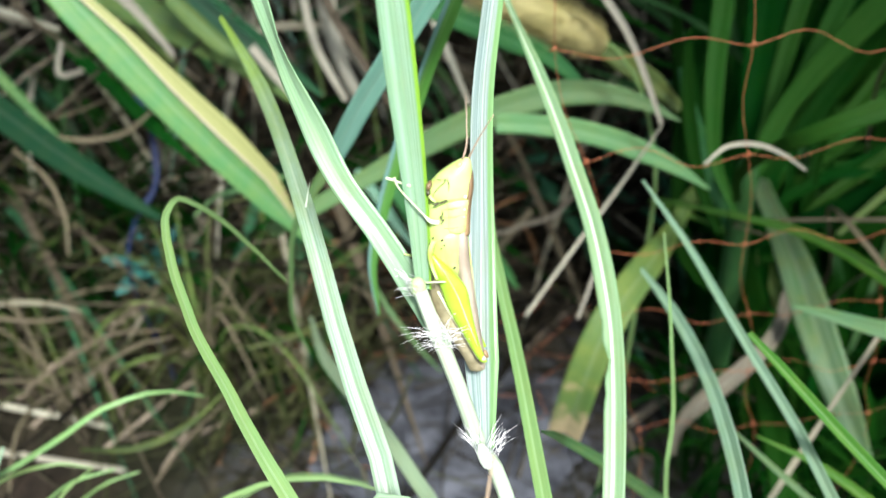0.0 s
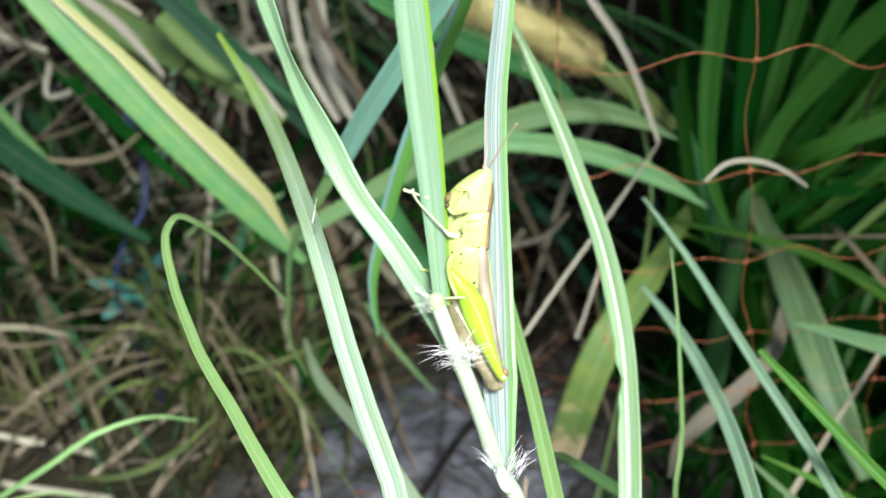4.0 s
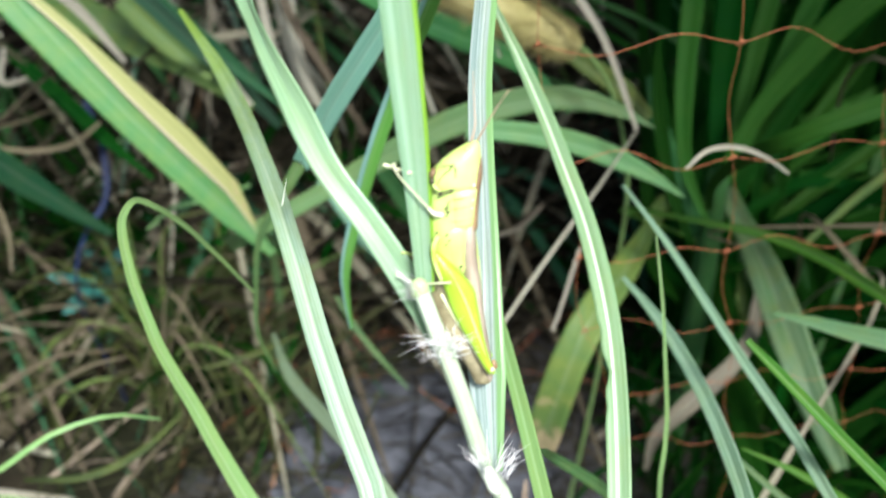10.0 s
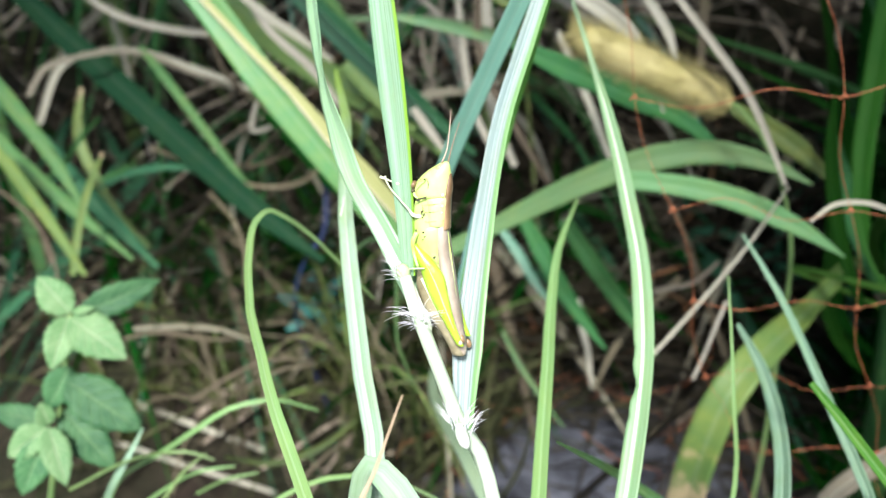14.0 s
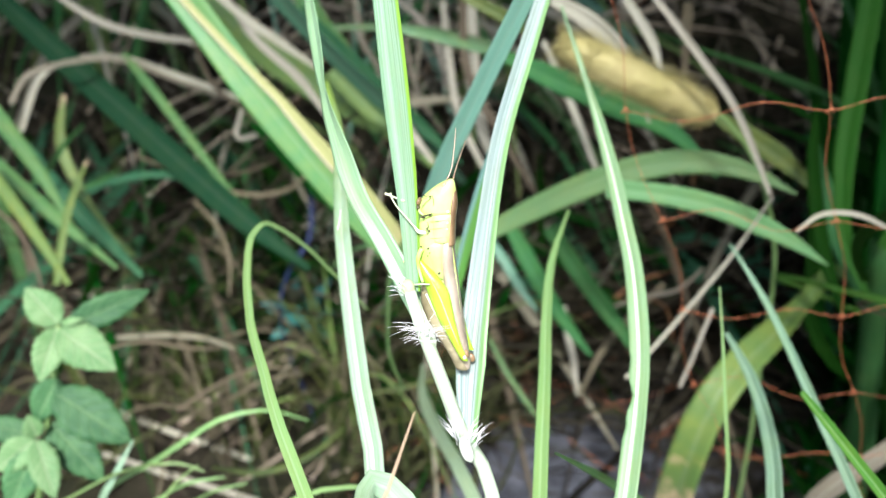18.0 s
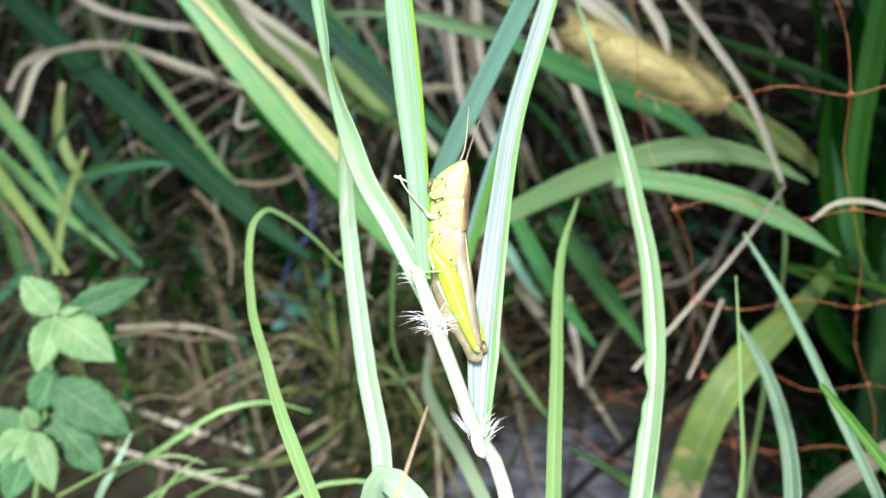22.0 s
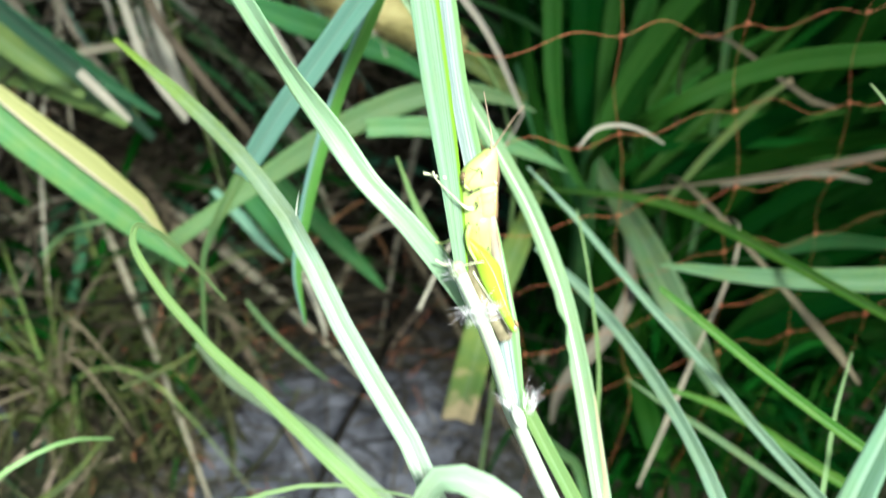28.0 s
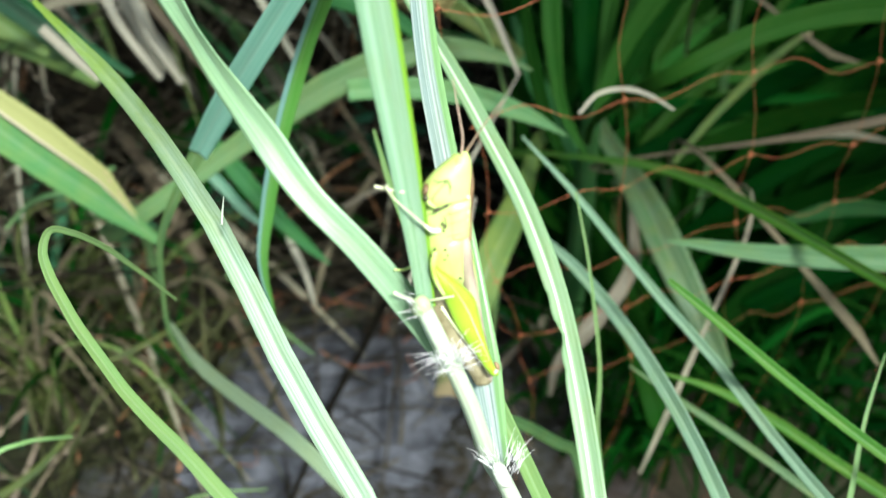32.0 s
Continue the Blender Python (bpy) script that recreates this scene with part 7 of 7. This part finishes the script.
def build_grasshopper():
    hopper = new("grasshopper")
    hopper.empty_display_size = 0.005
    hopper.matrix_world = INSECT
    tagged(hopper, "yellow-green grasshopper with brown wings clinging head up to a grass blade", "grasshopper")

    def add(name, mesh, material, label="", parent=None):
        return part(name, mesh, material, parent or hopper, label)

    head = add('head', shell(smoothed([(13.37, 1.65, 2.34, 0.30, 0.00), (12.98, 0.89, 2.60, 0.80, 0.00), (12.28, -0.25, 2.74, 1.25, 0.00), (11.24, -1.53, 2.81, 1.60, 0.00), (10.05, -2.50, 2.76, 1.80, 0.00), (8.92, -2.77, 2.71, 1.85, 0.00), (8.11, -2.46, 2.59, 1.70, 0.00), (7.64, -1.62, 2.27, 1.40, 0.00)])), FACE_SKIN)
    add('eye', blob((1.2, 12.5, 0.75), (0.42, 0.62, 0.4), -35), EYE_MAT, 'pale yellowish eye', head)
    add('eye', blob((1.2, 12.5, -0.75), (0.42, 0.62, 0.4), -35), EYE_MAT, 'pale yellowish eye', head)
    add('mouth', blob((-2.45, 9.3, 0.95), (0.3, 0.45, 0.75), 15), DARKSPOT, 'dark mouthparts', head)
    add('cheek', blob((-2.38, 10.15, 0.95), (0.36, 0.62, 0.72), -22), KNEE_MAT, 'brownish cheek', head)
    add('palp', limb([(-2.4, 9.1, 1.2), (-2.0, 8.6, 1.6), (-1.5, 8.3, 1.75)], [0.22, 0.2, 0.1]), FACE_SKIN, '', head)
    add('crease', limb([(-1.95, 9.0, 1.75), (-1.5, 9.9, 1.9), (-0.8, 10.6, 1.85), (-0.35, 10.8, 1.8)], [0.03, 0.07, 0.06, 0.03]), SEAM, '', head)
    add('thorax', shell(smoothed([(8.72, -1.94, 2.32, 1.50, 0.00), (7.78, -2.46, 2.27, 1.75, 0.00), (6.22, -2.80, 2.09, 1.95, 0.00), (4.50, -2.95, 1.84, 2.05, 0.00), (2.40, -2.91, 1.59, 2.10, 0.00), (0.27, -2.67, 1.47, 2.05, 0.00), (-1.54, -2.15, 1.75, 1.80, 0.00), (-2.64, -1.35, 1.89, 1.40, 0.00)])), FACE_SKIN)
    shield = add('pronotum', shell(smoothed([(8.44, -0.84, 2.58, 1.75, 0.00), (7.90, -0.97, 2.59, 2.00, 0.00), (6.41, -0.91, 2.41, 2.10, 0.00), (4.76, -0.85, 2.29, 2.15, 0.00), (4.34, -0.53, 2.17, 2.00, 0.00)]), 20, 2.4), SKIN, 'saddle-shaped yellow-green neck shield')
    plate = add('side_plate', shell(smoothed([(4.35, -1.44, 1.84, 1.90, 0.00), (3.79, -1.71, 1.84, 2.15, 0.00), (2.04, -1.72, 1.72, 2.20, 0.00), (0.62, -1.13, 1.60, 2.15, 0.00), (-0.47, -0.27, 1.54, 2.00, 0.00), (-1.19, 0.34, 1.47, 1.60, 0.00)]), 20, 2.4), SKIN)
    add('furrow', limb([(-0.54, 8.64, 2.02), (0.72, 8.82, 2.20), (2.06, 8.89, 1.60)], [0.03, 0.05, 0.03]), SEAM, '', shield)
    add('furrow', limb([(-0.54, 7.52, 2.02), (0.72, 7.70, 2.20), (2.07, 7.77, 1.60)], [0.03, 0.05, 0.03]), SEAM, '', shield)
    add('furrow', limb([(-0.55, 6.45, 2.02), (0.72, 6.63, 2.20), (2.08, 6.70, 1.60)], [0.03, 0.05, 0.03]), SEAM, '', shield)
    add('furrow', limb([(-0.55, 5.04, 2.02), (0.73, 5.22, 2.20), (2.09, 5.28, 1.60)], [0.03, 0.05, 0.03]), SEAM, '', shield)
    add('spot', blob((-0.99, 6.51, 2.0), (0.16, 0.12, 0.3), 30), DARKSPOT, '', plate)
    add('spot', blob((-0.67, 6.11, 2.0), (0.19, 0.14, 0.3), 30), DARKSPOT, '', plate)
    add('spot', blob((-0.87, 5.71, 2.0), (0.13, 0.10, 0.3), 30), DARKSPOT, '', plate)
    add('spot', blob((-1.90, 3.74, 2.0), (0.15, 0.11, 0.3), 30), DARKSPOT, '', plate)
    add('spot', blob((-0.81, 3.53, 2.0), (0.19, 0.14, 0.3), 30), DARKSPOT, '', plate)
    add('spot', blob((-0.55, 2.91, 2.0), (0.16, 0.12, 0.3), 30), DARKSPOT, '', plate)
    add('spot', blob((-0.88, 2.43, 2.0), (0.13, 0.10, 0.3), 30), DARKSPOT, '', plate)
    add('spot', blob((-2.30, 3.06, 2.0), (0.12, 0.09, 0.3), 30), DARKSPOT, '', plate)
    add('spot', blob((-0.47, 11.18, 2.0), (0.15, 0.11, 0.3), 30), DARKSPOT, '', plate)
    add('spot', blob((-1.49, 8.18, 2.0), (0.28, 0.21, 0.3), 30), DARKSPOT, '', plate)
    add('spot', blob((-0.48, 8.50, 2.0), (0.21, 0.15, 0.3), 30), DARKSPOT, '', plate)
    add('spot', blob((0.75, -0.10, 2.0), (0.24, 0.17, 0.3), 30), DARKSPOT, '', plate)
    add('mark', limb([(-1.94, 8.05, 2.00), (-1.05, 8.39, 2.25), (-0.10, 8.79, 2.30)], [0.06, 0.12, 0.05]), DARKSPOT, '', plate)
    add('mark', limb([(-0.80, 7.54, 2.30), (-0.68, 6.89, 2.35), (-1.00, 6.08, 2.30)], [0.03, 0.065, 0.035]), DARKSPOT, '', plate)
    add('mark', limb([(-0.03, 9.80, 1.95), (0.03, 10.58, 1.95), (-0.22, 11.34, 1.90)], [0.03, 0.065, 0.035]), DARKSPOT, '', plate)
    add('mark', limb([(-1.79, 11.47, 1.60), (-1.16, 11.11, 1.75), (-0.66, 11.20, 1.85)], [0.03, 0.065, 0.035]), DARKSPOT, '', plate)
    add('bump', blob((2.00, 8.93, 1.5), (0.2, 0.22, 0.3), 0), LIMB, '', plate)
    add('bump', blob((1.89, 7.34, 1.5), (0.2, 0.22, 0.3), 0), LIMB, '', plate)
    add('bump', blob((1.77, 6.47, 1.5), (0.2, 0.22, 0.3), 0), LIMB, '', plate)
    add('bump', blob((1.65, 5.11, 1.5), (0.2, 0.22, 0.3), 0), LIMB, '', plate)
    add('bump', blob((1.53, 3.61, 1.5), (0.2, 0.22, 0.3), 0), LIMB, '', plate)
    add('bump', blob((1.47, 1.88, 1.5), (0.2, 0.22, 0.3), 0), LIMB, '', plate)
    add('abdomen', shell(smoothed([(-0.45, -2.41, 1.47, 1.70, 0.00), (-2.63, -2.43, 1.89, 1.75, 0.00), (-4.84, -2.65, 2.45, 1.80, 0.00), (-7.10, -2.06, 3.02, 1.70, 0.00), (-9.39, -1.11, 3.46, 1.50, 0.00), (-11.73, 0.62, 3.90, 1.20, 0.00), (-13.71, 1.85, 4.5, 0.95, 0.00), (-15.2, 2.5, 4.75, 0.75, 0.00), (-15.75, 2.8, 4.6, 0.5, 0.00)])), BELLY, 'grey speckled abdomen')
    back = add('back_stripe', shell(smoothed([(11.74, 2.23, 2.87, 0.50, 0.00), (9.89, 2.06, 3.02, 1.00, 0.00), (7.88, 1.81, 2.78, 1.20, 0.00), (5.84, 1.63, 2.68, 1.30, 0.00), (3.77, 1.38, 2.63, 1.35, 0.00)])), KNEE_MAT, 'brown stripe along the back')
    wing = add('wing', shell(smoothed([(4.61, 0.92, 2.16, 1.55, 0.00), (3.08, 0.73, 2.44, 1.90, 0.00), (0.24, 0.80, 2.73, 2.00, 0.00), (-2.65, 1.21, 3.17, 2.00, 0.00), (-5.62, 1.77, 3.54, 1.85, 0.00), (-8.65, 2.48, 4.00, 1.55, 0.00), (-11.75, 3.42, 4.53, 1.10, 0.00), (-14.12, 3.66, 4.92, 0.80, 0.00), (-15.56, 3.67, 4.81, 0.40, 0.00)]), 20, 2.2), WING, 'folded brown wing')
    add('edge', limb([(2.15, 4.60, 0.40), (2.78, -0.29, 0.50), (3.46, -6.14, 0.50), (4.54, -13.16, 0.30)], [0.1, 0.16, 0.14, 0.08]), SKIN, 'yellow edge of the wing', wing)
    thigh = add('hind_thigh', shell(smoothed([(1.69, -2.50, -1.83, 0.40, 1.76), (0.62, -2.33, -0.56, 0.60, 2.00), (-0.81, -1.70, 0.87, 0.80, 2.23), (-2.63, -1.03, 2.21, 0.85, 2.35), (-4.85, -0.32, 2.73, 0.80, 2.35), (-7.11, 0.70, 3.17, 0.70, 2.35), (-9.41, 1.93, 3.70, 0.55, 2.28), (-11.35, 2.96, 4.24, 0.45, 2.16), (-12.69, 3.67, 4.76, 0.42, 2.07), (-13.32, 4.09, 5.06, 0.30, 2.02)]), 20, 1.8), THIGH, 'swollen lime green hind thigh')
    add('ridge', limb([(-0.70, 0.06, 3.05), (0.99, -3.09, 3.15), (2.34, -6.81, 2.97), (3.75, -10.76, 2.59)], [0.05, 0.1, 0.1, 0.06]), SKIN, '', thigh)
    add('knee', blob((4.85, -12.2, 2.05), (0.3, 0.62, 0.45), 20), KNEE_MAT, 'dark brown knee')
    add('knee_pad', blob((4.5, -12.75, 2.1), (0.42, 0.4, 0.4), 20), LIMB, 'pale underside of the knee')
    add('hind_shin', limb([(3.95, -12.85, 2.00), (2.13, -9.55, 2.12), (0.30, -6.53, 2.00), (-1.36, -3.53, 1.65)], [0.26, 0.2, 0.17, 0.16]), LIMB, 'pale hind shin folded under the thigh')
    thigh = add('hind_thigh', shell(smoothed([(1.69, -2.50, -1.83, 0.40, -1.76), (0.62, -2.33, -0.56, 0.60, -2.00), (-0.81, -1.70, 0.87, 0.80, -2.23), (-2.63, -1.03, 2.21, 0.85, -2.35), (-4.85, -0.32, 2.73, 0.80, -2.35), (-7.11, 0.70, 3.17, 0.70, -2.35), (-9.41, 1.93, 3.70, 0.55, -2.28), (-11.35, 2.96, 4.24, 0.45, -2.16), (-12.69, 3.67, 4.76, 0.42, -2.07), (-13.32, 4.09, 5.06, 0.30, -2.02)]), 20, 1.8), THIGH, 'swollen lime green hind thigh')
    add('ridge', limb([(-0.64, -2.43, -3.05), (1.18, -5.90, -3.15), (2.62, -9.72, -2.97), (4.07, -13.53, -2.59)], [0.05, 0.1, 0.1, 0.06]), SKIN, '', thigh)
    add('knee', blob((4.65, -14.62, -2.02), (0.55, 0.75, 0.45), 20), KNEE_MAT, 'dark brown knee')
    add('hind_shin', limb([(4.21, -15.07, -2.00), (2.31, -11.74, -2.12), (0.39, -8.45, -2.00), (-1.35, -4.98, -1.65)], [0.26, 0.2, 0.17, 0.16]), LIMB, 'pale hind shin folded under the thigh')
    add('hind_foot', limb([(-1.35, -4.98, -1.65), (-2.45, -3.82, -1.41), (-4.21, -3.36, -0.70), (-6.30, -1.58, 0.36)], [0.17, 0.15, 0.12, 0.16]), LIMB)
    add('foreleg', limb([(-1.3, 5.7, 1.75), (-2.2, 6.0, 2.15), (-2.9, 6.6, 1.85)], [0.32, 0.28, 0.15]), LIMB)
    add('fore_shin', limb([(-2.9, 6.6, 1.85), (-4.3, 8.2, 1.95), (-5.7, 9.7, 1.75), (-6.3, 10.6, 1.55), (-6.5, 11.3, 1.5)], [0.13, 0.11, 0.1, 0.12, 0.18]), LIMB)
    add('fore_foot', limb([(-4.59, 10.08, 1.00), (-6.25, 10.51, 0.60), (-7.58, 10.98, 0.60)], [0.17, 0.13, 0.2]), LIMB)
    add('middle_leg', limb([(-1.78, 3.43, 1.90), (-2.24, 2.21, 2.30), (-2.12, 0.54, 2.50), (-1.35, -1.28, 3.20)], [0.4, 0.36, 0.26, 0.2]), SKIN)
    add('middle_shin', limb([(-0.32, -1.41, 3.40), (-1.68, -1.56, 3.20), (-3.66, -2.13, 2.00), (-5.33, -1.88, 1.20)], [0.12, 0.12, 0.1, 0.13]), LIMB)
    add('middle_leg', limb([(-1.99, 2.09, -1.80), (-3.03, 0.51, -2.20), (-4.39, -0.14, -2.00), (-5.80, 0.17, -1.60)], [0.3, 0.26, 0.2, 0.15]), SKIN)
    add('feeler', limb([(1.63, 13.32, 0.60), (2.03, 14.54, -0.20), (2.07, 16.96, -1.80), (1.98, 20.18, -3.40)], [0.13, 0.1, 0.08, 0.05]), FEELER, 'thin brownish feeler')
    add('feeler', limb([(2.24, 13.01, -0.40), (2.98, 14.89, 0.80), (3.98, 17.17, 2.20), (5.09, 19.39, 3.80)], [0.13, 0.1, 0.08, 0.05]), FEELER, 'thin brownish feeler')


build_grasshopper()


def motions():
    """The hooked blade sways a little on its root; the insect keeps still."""
    root = Matrix.Translation((0, 0.1, 0))

    def sway(degrees):
        return root @ Matrix.Rotation(radians(degrees), 4, "Y") @ root.inverted()

    walk(hook_blade, [(0.0, sway(0)), (10.5, sway(0)), (12.0, sway(-0.25)), (13.0, sway(-0.42)), (16.0, sway(-0.55)), (19.0, sway(-0.6)), (23.0, sway(-0.55)),
                      (25.0, sway(0)), (27.5, sway(0.12)), (29.0, sway(-0.18)), (32.0, sway(-0.22))])


motions()
